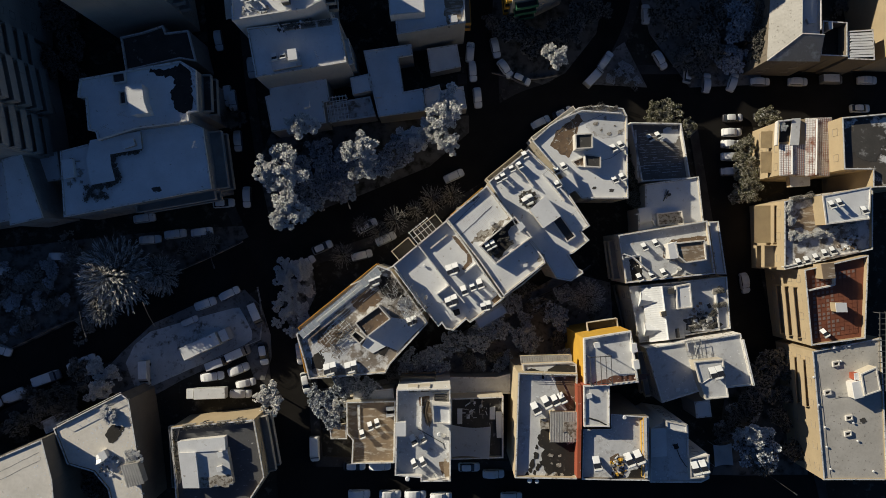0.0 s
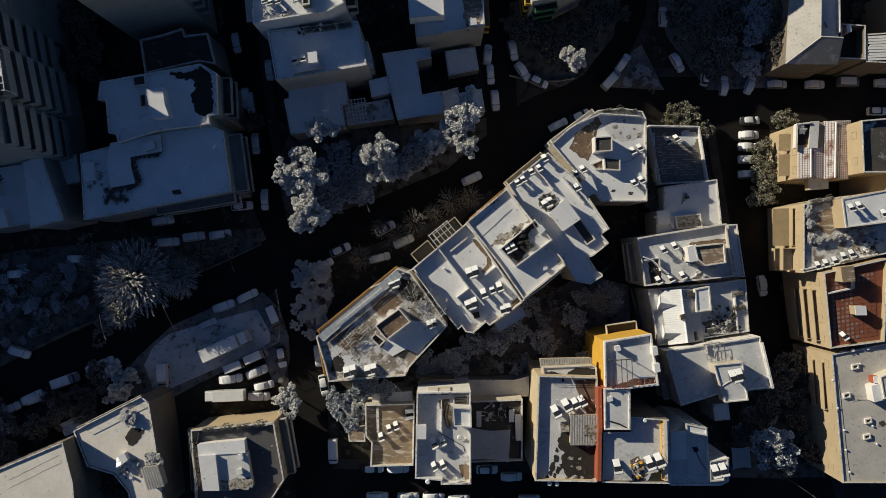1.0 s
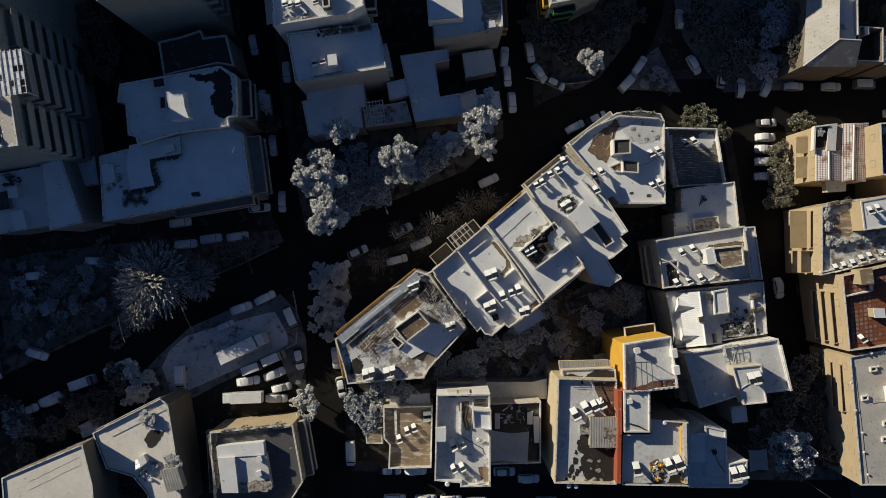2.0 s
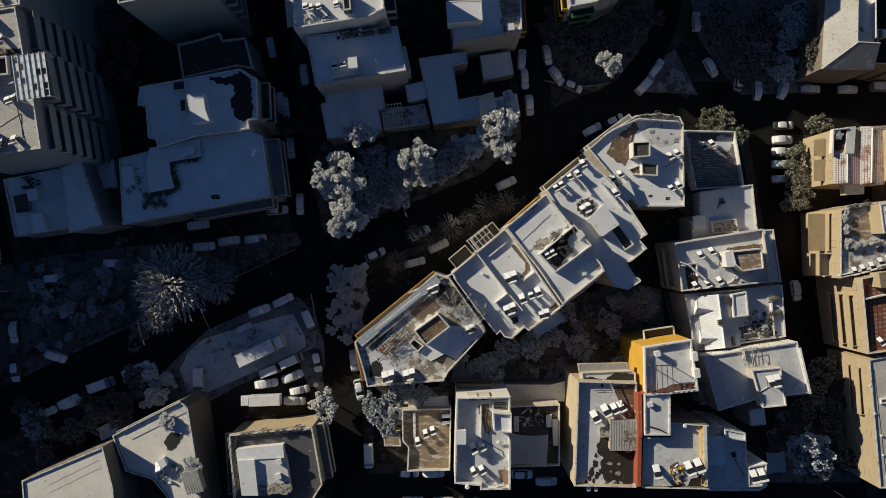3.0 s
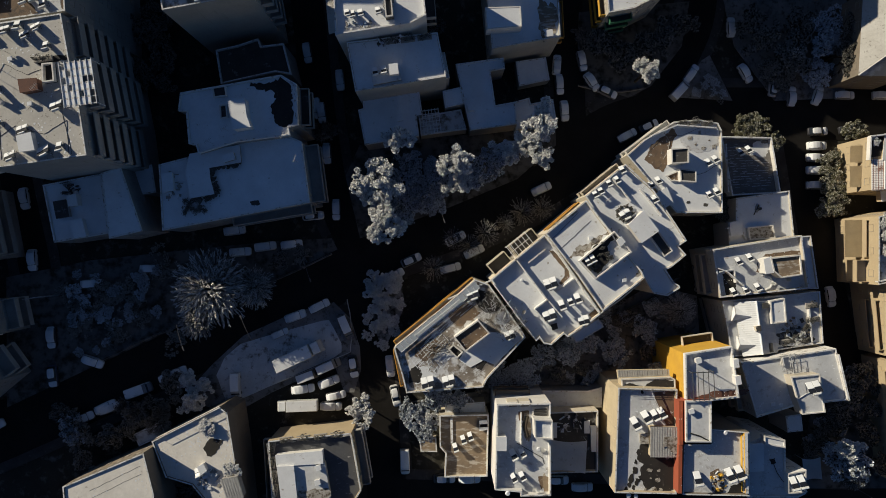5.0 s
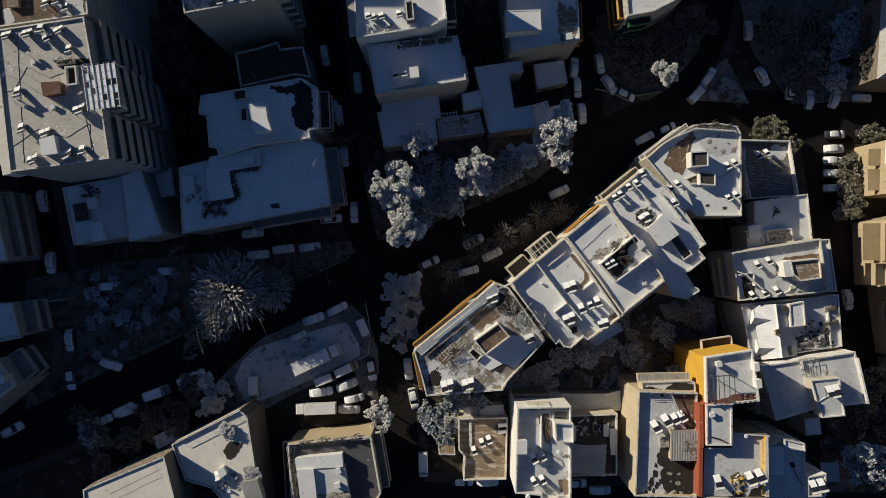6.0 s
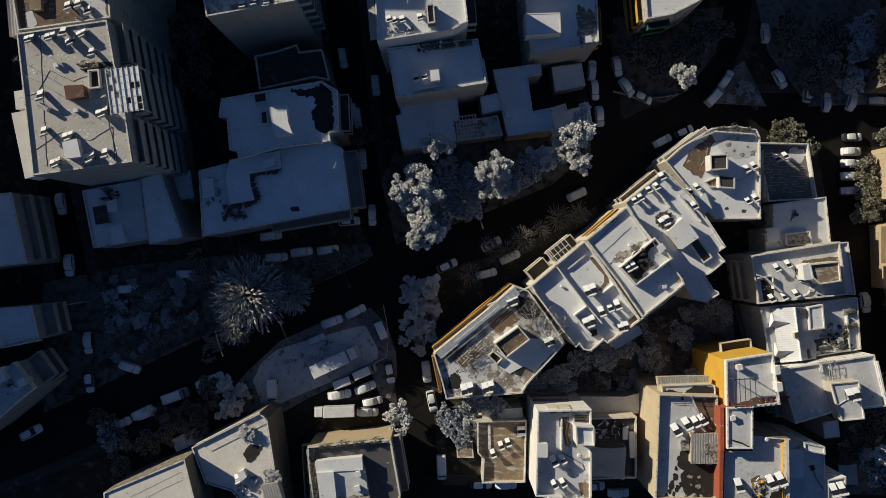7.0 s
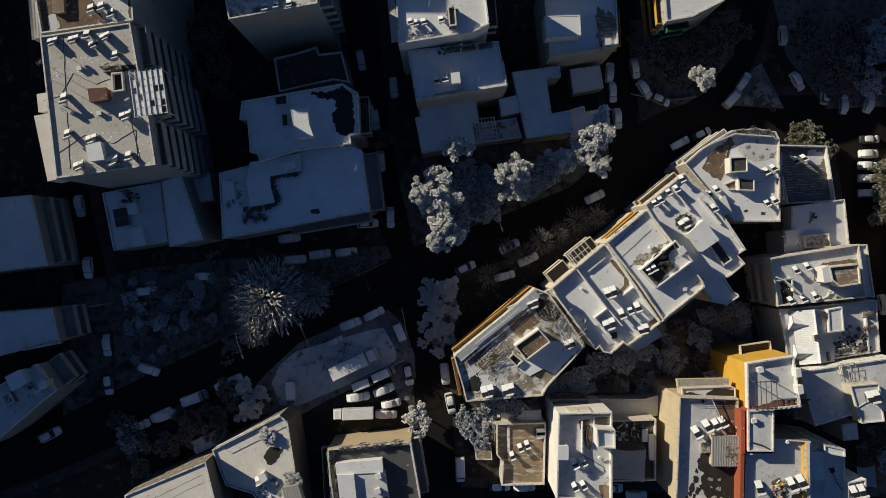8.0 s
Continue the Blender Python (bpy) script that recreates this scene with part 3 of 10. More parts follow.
def make_lorry(label):
    ob = thing("lorry", 0, 0, 0, label, "lorry", "parked lorries")
    bm = bmesh.new()
    box(bm, -4.2, 2.3, -1.15, 1.15, 0.9, 2.9, bevel=0.04)
    part("cargo_box", bm, "tank", ob)
    bm = bmesh.new()
    box(bm, -4.12, 2.22, -1.08, 1.08, 2.904, 3.0, bevel=0.04)
    part("roof_snow", bm, "snow", ob, "snow on the box roof")
    bm = bmesh.new()
    loft(bm, ((2.5, 1.08, 0.6, 2.4, 1.0), (3.9, 1.08, 0.6, 2.35, 0.98), (4.3, 1.05, 0.6, 1.5, 1.0)))
    part("cab", bm, "paint", ob)
    bm = bmesh.new()
    loft(bm, ((2.55, 0.96, 2.38, 2.5, 0.88), (3.8, 0.94, 2.34, 2.44, 0.86)))
    part("cab_snow", bm, "snow", ob, "snow on the cab")
    bm = bmesh.new()
    loft(bm, ((3.92, 0.9, 1.6, 2.3, 0.88), (4.25, 0.9, 1.5, 1.6, 0.88)))
    part("windscreen", bm, "glass", ob)
    bm = bmesh.new()
    box(bm, -4.1, 4.0, -0.5, 0.5, 0.45, 0.85)
    part("chassis", bm, "rubber", ob)
    wheels(ob, (-2.9, 3.2), 1.1, 0.45)
    return ob


# ---- trees ----
def crown_mesh(seed, lobes, tufts, material, leaf=0.34):
    """A crown of radius 1 and height 1 of many small leaf tufts in uneven lobes, with gaps."""
    rnd = random.Random(seed)
    verts, faces = [], []
    centres = []
    for k in range(lobes):
        a = rnd.uniform(0, 6.28)
        r = math.sqrt(rnd.random()) * (0.74 + 0.95 * noise.noise((math.cos(a) * 1.4, math.sin(a) * 1.4, seed * 3.1)))
        centres.append((Vector((r * math.cos(a), r * math.sin(a), rnd.uniform(-0.15, 0.6) * (1.1 - r * 0.8))), rnd.choice((0.06, 0.09, 0.13, 0.2)) * rnd.uniform(0.8, 1.2)))
    for k in range(tufts):
        c, r = rnd.choice(centres)
        d = Vector((rnd.gauss(0, 1), rnd.gauss(0, 1), rnd.gauss(0.25, 0.8))).normalized()
        p = c + d * r * rnd.uniform(0.55, 1.05)
        for j in range(4):
            w = (d * 0.7 + Vector((rnd.gauss(0, 0.8), rnd.gauss(0, 0.8), rnd.gauss(0.05, 0.32)))).normalized()
            s = w.cross(Vector((rnd.gauss(0, 0.4), rnd.gauss(0, 0.4), 1))).normalized()
            ln, wd = leaf * rnd.uniform(0.2, 0.5), leaf * rnd.uniform(0.1, 0.2)
            n = len(verts)
            verts += [p, p + w * ln * 0.55 + s * wd, p + w * ln + Vector((0, 0, -0.02)), p + w * ln * 0.55 - s * wd]
            faces.append((n, n + 1, n + 2, n + 3))
    me = bpy.data.meshes.new("crown")
    me.from_pydata([tuple(v) for v in verts], [], faces)
    me.materials.append(M[material])
    return me


def twig_mesh(seed, limbs, twigs, material):
    """A bare crown of radius 1: limbs that fork into many thin frosted twigs."""
    rnd = random.Random(seed)
    bm = bmesh.new()
    for k in range(limbs):
        a, e = k * 2.4 + rnd.uniform(-0.3, 0.3), rnd.uniform(0.1, 1.35)
        way = Vector((math.cos(a) * math.cos(e), math.sin(a) * math.cos(e), math.sin(e) * 0.9))
        p0, p1 = Vector((0, 0, -0.35)), way * rnd.uniform(0.55, 0.75)
        rod(bm, p0, p1, 0.022, 0.012, 4)
        for j in range(twigs):
            f = rnd.uniform(0.3, 1.0)
            p = p0.lerp(p1, f)
            w = (way + Vector((rnd.gauss(0, 0.55), rnd.gauss(0, 0.55), rnd.gauss(0.1, 0.35)))).normalized()
            q = p + w * rnd.uniform(0.14, 0.36)
            rod(bm, p, q, 0.010, 0.006, 3)
            for i in range(2):
                w2 = (w + Vector((rnd.gauss(0, 0.5), rnd.gauss(0, 0.5), rnd.gauss(0.05, 0.3)))).normalized()
                b0 = p.lerp(q, rnd.uniform(0.4, 1.0))
                rod(bm, b0, b0 + w2 * rnd.uniform(0.08, 0.18), 0.009, 0.005, 3)
    bmesh.ops.recalc_face_normals(bm, faces=bm.faces)
    me = bpy.data.meshes.new("crown")
    bm.to_mesh(me)
    bm.free()
    me.materials.append(M[material])
    return me


def burst_mesh(seed, limbs, twigs, material):
    """A broad crown of radius 1 whose snowy sprays all point outwards from the trunk."""
    rnd = random.Random(seed)
    bm = bmesh.new()
    for k in range(limbs):
        a = k * 2.39996 + rnd.uniform(-0.2, 0.2)
        f = (k + 0.5) / limbs
        up = 1 - f
        rr = math.sqrt(f)
        way = Vector((math.cos(a) * rr, math.sin(a) * rr, 0.25 + 0.75 * up)).normalized()
        tip = Vector((math.cos(a) * rr * 0.8, math.sin(a) * rr * 0.8, 0.75 * up ** 0.7)) * rnd.uniform(0.85, 1.1)
        root = Vector((0, 0, -0.45 + 0.5 * up))
        rod(bm, root, tip, 0.009, 0.005, 3)
        for j in range(twigs):
            p = root.lerp(tip, rnd.uniform(0.6, 1.05))
            w = (Vector((math.cos(a), math.sin(a), 0.15 + 0.5 * up)) + Vector((rnd.gauss(0, 0.38), rnd.gauss(0, 0.38), rnd.gauss(0, 0.3)))).normalized()
            rod(bm, p, p + w * rnd.uniform(0.04, 0.11), 0.011, 0.006, 3)
    bmesh.ops.recalc_face_normals(bm, faces=bm.faces)
    me = bpy.data.meshes.new("crown")
    bm.to_mesh(me)
    bm.free()
    me.materials.append(M[material])
    return me


def trunk_mesh(seed):
    rnd = random.Random(seed)
    bm = bmesh.new()
    rod(bm, (0, 0, -0.05), (0.01, 0.01, 0.5), 0.035, 0.024, 7)
    for k in range(6):
        a = k * 1.05 + rnd.uniform(-0.3, 0.3)
        b = Vector((0.18 * math.cos(a), 0.18 * math.sin(a), rnd.uniform(0.6, 0.8)))
        rod(bm, (0.01, 0.01, rnd.uniform(0.34, 0.5)), b, 0.016, 0.008, 5)
    bmesh.ops.recalc_face_normals(bm, faces=bm.faces)
    me = bpy.data.meshes.new("trunk")
    bm.to_mesh(me)
    bm.free()
    me.materials.append(M["bark"])
    return me


TREE_LABEL = {"frost": "courtyard tree with frosted leaves behind the apartments", "snowy": "leafy tree thickly laden with fresh snow", "dim": "evergreen shrub dusted with snow, darkened as in shade", "green": "green broadleaf tree with a little snow", "burst": "broad tree with snow-frosted sprays spreading outwards", "low": "low tangle of ground shrubs dusted with snow", "spray": "dark spiky tree beside the pavement dusted with frost", "twig": "bare tree with frosted radiating twigs"}


def tree(x, y, r, h, kind, n):
    z = slope(x, y)
    ob = thing("shrub" if kind == "low" or (kind == "dim" and h < 6) else "tree", x, y, z - 0.05, TREE_LABEL[kind], "shrub" if kind == "low" or (kind == "dim" and h < 6) else "tree", "trees and shrubs", turn=(n * 77) % 360)
    share("trunk", TRUNKS[n % 2], Matrix.Diagonal((h * 0.8, h * 0.8, h, 1)), ob)
    ch = h * 0.45 if kind in ("burst", "spray", "low") else min(h * 0.5, r * 1.1)
    share("crown", CROWNS[kind][n % len(CROWNS[kind])], Matrix.Translation((0, 0, h - ch * 0.95)) @ Matrix.Diagonal((r, r, ch, 1)), ob)


# ---- smaller pieces of buildings ----
def balconies(key, a, b, depth, levels, front="white", floor="snow", high=1.0, solid=True):
    """A stack of balconies along the line a to b of a building: slab, front, snow on the slab."""
    ob = HOUSE_OB[key]
    o = ob.location
    a, b = Vector((a[0] - o.x, a[1] - o.y)), Vector((b[0] - o.x, b[1] - o.y))
    u = (b - a).normalized()
    n = Vector((u.y, -u.x))
    if n.dot((a + b) / 2) < 0:
        n = -n
    turn = Matrix(((u.x, n.x, 0, a.x), (u.y, n.y, 0, a.y), (0, 0, 1, 0), (0, 0, 0, 1)))
    w = (b - a).length
    for z in levels:
        bm = bmesh.new()
        box(bm, 0, w, -0.1, depth, z - o.z - 0.18, z - o.z, turn)
        slab = part("balcony", bm, front, ob)
        bm = bmesh.new()
        prism(bm, ccw([(0, -0.05), (0, depth), (w, depth), (w, -0.05), (w - 0.12, -0.05), (w - 0.12, depth - 0.12), (0.12, depth - 0.12), (0.12, -0.05)]), z - o.z + 0.003, z - o.z + high)
        bmesh.ops.transform(bm, matrix=turn, verts=bm.verts)
        part("balustrade", bm, front, slab)
        bm = bmesh.new()
        box(bm, 0.14, w - 0.14, 0.02, depth - 0.14, z - o.z + 0.004, z - o.z + 0.04, turn)
        part("floor_snow", bm, floor, slab)


def awning(key, a, b, depth, z, material="awning", drop=0.5):
    """A canvas sheet that slopes out from a wall, on two arms."""
    ob = HOUSE_OB[key]
    o = ob.location
    a, b = Vector((a[0] - o.x, a[1] - o.y)), Vector((b[0] - o.x, b[1] - o.y))
    u = (b - a).normalized()
    n = Vector((u.y, -u.x))
    if n.dot((a + b) / 2) < 0:
        n = -n
    w = (b - a).length
    bm = bmesh.new()
    k = 6
    rows = []
    for i in range(k + 1):
        f = i / k
        p = a + n * depth * f
        zz = z - o.z - drop * f + 0.06 * math.sin(f * math.pi)
        rows.append([bm.verts.new((*(p + u * w * g), zz - 0.05 * math.sin(g * math.pi))) for g in (0, 0.25, 0.5, 0.75, 1)])
    for r, s in zip(rows, rows[1:]):
        for j in range(4):
            bm.faces.new((r[j], r[j + 1], s[j + 1], s[j]))
    bmesh.ops.solidify(bm, geom=bm.faces[:], thickness=0.03)
    cloth = part("awning", bm, material, ob, "stretched sand-coloured canvas awning")
    for g in (0.03, 0.97):
        bm = bmesh.new()
        p = a + u * w * g
        rod(bm, (*p, z - o.z - 0.9), (*(p + n * depth * 0.97), z - o.z - drop - 0.06), 0.025, n=4)
        part("arm", bm, "metal", cloth)


def pitched_roof(key, poly, eave, ridge_a, ridge_b, high, material, pitch=0.33, hip=None, joints="terracotta", second=None):
    """A hipped or gabled roof over four corners: a, b along one eave, c, d along the other; the ridge runs from ridge_a to ridge_b.
    Each slope is a ribbed sheet of clay tile runs."""
    ob = HOUSE_OB[key]
    o = ob.location
    rib = 0.02 if material == "snow" else 0.045
    c = [Vector((p[0] - o.x, p[1] - o.y, eave - o.z)) for p in poly]
    r = [Vector((p[0] - o.x, p[1] - o.y, high - o.z)) for p in (ridge_a, ridge_b)]
    slopes = [(c[0], c[1], r[1], r[0]), (c[2], c[3], r[0], r[1]), (c[1], c[2], r[1], r[1]), (c[3], c[0], r[0], r[0])]
    bm = bmesh.new()
    prism(bm, ccw([(p.x, p.y) for p in c]), eave - o.z - 0.2, eave - o.z - 0.02)
    top = part("roof", bm, "white", ob, "pitched tile roof under broken snow")
    for k, (lo_a, lo_b, hi_b, hi_a) in enumerate(slopes):
        bm = bmesh.new()
        n = max(2, int((lo_b - lo_a).length / pitch))
        rows = []
        nor = (lo_b - lo_a).cross(hi_a - lo_a)
        if nor.length < 0.01:
            continue
        nor = nor.normalized() * (1 if nor.z > 0 else -1)
        for j in range(9):
            f = j / 8
            row = []
            for i in range(2 * n + 1):
                g = i / (2 * n)
                p = lo_a.lerp(lo_b, g).lerp(hi_a.lerp(hi_b, g), f) + nor * (0.02 + (rib if i % 2 else 0.0) - 0.012 * (j % 2))
                row.append(bm.verts.new(p))
            rows.append(row)
        for s, t in zip(rows, rows[1:]):
            for i in range(2 * n):
                bm.faces.new((s[i], s[i + 1], t[i + 1], t[i]))
        sheet = part("tile_slope", bm, hip if hip and k > 1 else second if second and k == 1 else material, top)
        deep = ((hi_a + hi_b) / 2 - (lo_a + lo_b) / 2).length
        if (material != "snow" or joints == "joint") and deep > 0.8:
            bm = bmesh.new()
            courses = int(deep / 0.42)
            for j in range(courses):
                f = (j + 0.6) / courses
                rod(bm, lo_a.lerp(hi_a, f) + nor * 0.045, lo_b.lerp(hi_b, f) + nor * 0.045, 0.035, 0.035, 5)
            part("course_joint", bm, joints, sheet, "dark course joints between the tiles")
    bm = bmesh.new()
    if (r[1] - r[0]).length > 0.3:
        rod(bm, r[0] + Vector((0, 0, 0.1)), r[1] + Vector((0, 0, 0.1)), 0.16, n=8)
        part("ridge_cap", bm, "snow", top)
    else:
        bm.free()


def bare_patch(key, x, y, z, rx, ry, material, seed, turn=0.0):
    """An irregular thawed patch in a roof's snow, lying just over it."""
    ob = HOUSE_OB[key]
    rnd = random.Random(seed)
    bm = bmesh.new()
    vs = []
    for k in range(90):
        a = 2 * math.pi * k / 90
        r = 1 + 0.4 * noise.noise((math.cos(a) * 1.6 + seed, math.sin(a) * 1.6, 0)) + 0.2 * noise.noise((math.cos(a) * 3.4, math.sin(a) * 3.4, seed)) + 0.07 * noise.noise((math.cos(a) * 9, math.sin(a) * 9, seed))
        p = Matrix.Rotation(radians(turn), 2) @ Vector((rx * r * math.cos(a), ry * r * math.sin(a)))
        vs.append((x - ob.location.x + p.x, y - ob.location.y + p.y))
    prism(bm, vs, z - ob.location.z + 0.03, z - ob.location.z + 0.078 + 0.0041 * (seed % 13))
    part("thawed_patch", bm, material, ob, "dark thawed patch in the snow")


def tile_joints(key, quad, z, n, seed, material="joint", wide=1.0, label="dark tile joints showing through thin snow"):
    """Thin dark joints that show through a roof's snow, broken and uneven."""
    ob = HOUSE_OB[key]
    rnd = random.Random(seed)
    a, b, c, d = (Vector((x - ob.location.x, y - ob.location.y)) for x, y in quad)
    bm = bmesh.new()
    for k in range(n):
        f = (k + 0.5) / n
        p, q = a.lerp(d, f), b.lerp(c, f)
        s = (q - p).length
        u = (q - p).normalized()
        v = Vector((-u.y, u.x))
        at = rnd.uniform(0, 0.6)
        while at < s - 0.3:
            ln = rnd.uniform(0.3, 1.8)
            e = min(s, at + ln)
            w0, w1 = wide * rnd.uniform(0.01, 0.035), wide * rnd.uniform(0.008, 0.03)
            off = rnd.uniform(-0.03, 0.03)
            r0, r1 = p + u * at + v * off, p + u * e + v * off
            prism(bm, [tuple(r0 - v * w0), tuple(r1 - v * w1), tuple(r1 + v * w1), tuple(r0 + v * w0)], z - ob.location.z - 0.02, z - ob.location.z + 0.006)
            at = e + rnd.choice((0.05, 0.3, 0.9, 1.6))
    tagged(part("tile_joint", bm, material, ob), label, kind="stuff")


def roof_wall(key, a, b, z0, z1, thick=0.25, material="white", name="partition_wall", cap="cap"):
    """A low wall that divides a roof, with snow on its top."""
    ob = HOUSE_OB[key]
    o = ob.location
    a, b = Vector((a[0] - o.x, a[1] - o.y)), Vector((b[0] - o.x, b[1] - o.y))
    u = (b - a).normalized()
    n = Vector((-u.y, u.x)) * thick / 2
    bm = bmesh.new()
    prism(bm, [tuple(a - n), tuple(b - n), tuple(b + n), tuple(a + n)], z0 - o.z, z1 - o.z - 0.05)
    w = part(name, bm, material, ob)
    bm = bmesh.new()
    n *= 0.85
    prism(bm, [tuple(a - n), tuple(b - n), tuple(b + n), tuple(a + n)], z1 - o.z - 0.046, z1 - o.z)
    part("coping", bm, cap, w)


def roof_area(key, outline, z, material, seed, label, jag=0.2):
    """An area of other ground on a roof, bare or snowy, with a frayed edge."""
    ob = HOUSE_OB[key]
    p = [Vector((x - ob.location.x, y - ob.location.y)) for x, y in ccw(outline)]
    edge = []
    for a, b in zip(p, p[1:] + p[:1]):
        n = max(1, int((b - a).length / 0.3))
        side = Vector((b.y - a.y, a.x - b.x)).normalized()
        for k in range(n):
            q = a.lerp(b, k / n)
            w = noise.noise((q.x * 0.9, q.y * 0.9, seed)) + 0.6 * noise.noise((q.x * 2.9, q.y * 2.9, seed + 7.0))
            q = q + side * jag * w
            edge.append((q.x, q.y))
    bm = bmesh.new()
    hi = z - ob.location.z + 0.081 + 0.0037 * (seed % 11)
    top = [bm.verts.new((*q, hi)) for q in edge]
    low = [bm.verts.new((*q, hi - 0.06)) for q in edge]
    for i in range(len(edge)):
        bm.faces.new((low[i], low[(i + 1) % len(edge)], top[(i + 1) % len(edge)], top[i]))
    for tri in tessellate_polygon([[Vector((*q, 0.0)) for q in edge]]):
        bm.faces.new([top[i] for i in tri])
    part("bare_area" if material not in ("snow", "thin") else "snow_area", bm, material, ob, label)


def roof_shrub(x, y, z, r, h, kind, n, label):
    """A small shrub in a round pot on a roof."""
    ob = thing("potted_shrub", x, y, z + 0.05, label, "shrub", "potted shrubs", turn=(n * 61) % 360)
    bm = bmesh.new()
    rod(bm, (0, 0, 0), (0, 0, h * 0.35), min(0.3, r * 0.4), min(0.36, r * 0.5), 10)
    part("pot", bm, "concrete", ob)
    share("crown", CROWNS[kind][n % len(CROWNS[kind])], Matrix.Translation((0, 0, h * 0.5)) @ Matrix.Diagonal((r, r, h * 0.6, 1)), ob)


def roof_pipe(key, pts, z, r, material, name):
    """A pipe or duct bent along a roof, lying on it."""
    ob = HOUSE_OB[key]
    bm = bmesh.new()
    tube(bm, [(x - ob.location.x, y - ob.location.y, z - ob.location.z + r) for x, y in pts], r, 8)
    part(name, bm, material, ob)


def round_vent(key, x, y, z, r, h, material="tank"):
    """A short vent pipe with a wider cowl under snow."""
    ob = HOUSE_OB[key]
    o = ob.location
    bm = bmesh.new()
    rod(bm, (x - o.x, y - o.y, z - o.z), (x - o.x, y - o.y, z - o.z + h * 0.75), r * 0.6, n=8)
    stem = part("vent_pipe", bm, material, ob)
    bm = bmesh.new()
    rod(bm, (x - o.x, y - o.y, z - o.z + h * 0.75), (x - o.x, y - o.y, z - o.z + h), r, r * 0.7, 10)
    part("cowl", bm, "snow", stem)


def dormer(key, front, back, wide, low, high):
    """A small gabled dormer: its snowy roof runs back from a triangular front into the slope behind."""
    ob = HOUSE_OB[key]
    o = ob.location
    f, b = Vector((front[0] - o.x, front[1] - o.y)), Vector((back[0] - o.x, back[1] - o.y))
    u = (b - f).normalized()
    v = Vector((-u.y, u.x)) * wide / 2
    bm = bmesh.new()
    vs = [bm.verts.new((*(f - v), low - o.z)), bm.verts.new((*(f + v), low - o.z)), bm.verts.new((*f, high - o.z)), bm.verts.new((*b, high - o.z)),
          bm.verts.new((*(f - v + u * 0.05), low - o.z - 0.6)), bm.verts.new((*(f + v + u * 0.05), low - o.z - 0.6))]
    for ids in ((0, 2, 3), (2, 1, 3), (0, 1, 2), (0, 4, 5, 1), (0, 3, 4), (1, 5, 3), (4, 3, 5)):
        bm.faces.new([vs[i] for i in ids])
    body = part("dormer", bm, "snow", ob)
    bm = bmesh.new()
    rod(bm, (*(f - v - u * 0.06), low - o.z + 0.02), (*(f - u * 0.06), high - o.z + 0.02), 0.07, n=5)
    rod(bm, (*(f + v - u * 0.06), low - o.z + 0.02), (*(f - u * 0.06), high - o.z + 0.02), 0.07, n=5)
    part("bargeboard", bm, "white", body)


def vine_trellis(x, y, z, w, d, high, turn, seed, label):
    """A ramshackle trellis: posts, uneven laths with snow along them, and bare vine stems."""
    rnd = random.Random(seed)
    ob = thing("trellis", x, y, z, label, "trellis", "roof trellises", turn=turn)
    for sx in (-1, 1):
        for sy in (-1, 1):
            bm = bmesh.new()
            box(bm, sx * w / 2 - 0.05, sx * w / 2 + 0.05, sy * d / 2 - 0.05, sy * d / 2 + 0.05, -0.02, high)
            part("post", bm, "bark", ob)
    for way in (0, 1):
        n = int((d if way else w) / 0.36)
        for k in range(n + 1):
            if rnd.random() < 0.4:
                continue
            c = ((k / n) - 0.5) * (d if way else w) + rnd.uniform(-0.1, 0.1)
            h = (w if way else d) / 2
            a = h * rnd.uniform(-1.05, 0.2)
            b = a + h * rnd.uniform(0.6, 1.5)
            t = rnd.choice((0.0, 0.1, -0.1, 0.7, -0.6)) * rnd.uniform(0.5, 1.2)
            lift = high + 0.03 * way + rnd.uniform(-0.06, 0.1)
            p, q = ((a, c - t, lift), (b, c + t, lift)) if way else ((c - t, a, lift), (c + t, b, lift))
            bm = bmesh.new()
            rod(bm, p, q, 0.035, n=4)
            lath = part("lath", bm, "bark", ob)
            bm = bmesh.new()
            v = Vector(q) - Vector(p)
            f = rnd.uniform(0.0, 0.3)
            rod(bm, Vector(p) + v * f + Vector((0, 0, 0.055)), Vector(p) + v * rnd.uniform(0.6, 1.0) + Vector((0, 0, 0.055)), 0.04, 0.03, 4)
            part("snow_strip", bm, "snow", lath)
    bm = bmesh.new()
    for k in range(110):
        p = Vector((rnd.uniform(-w / 2, w / 2), rnd.uniform(-d / 2, d / 2), high + rnd.uniform(0.0, 0.2)))
        for j in range(4):
            q = p + Vector((rnd.gauss(0, 0.3), rnd.gauss(0, 0.3), rnd.uniform(-0.15, 0.25)))
            rod(bm, p, q, 0.02, 0.014, 3)
            p = q
    part("vine", bm, "twig", ob, "bare frosted vine stems")


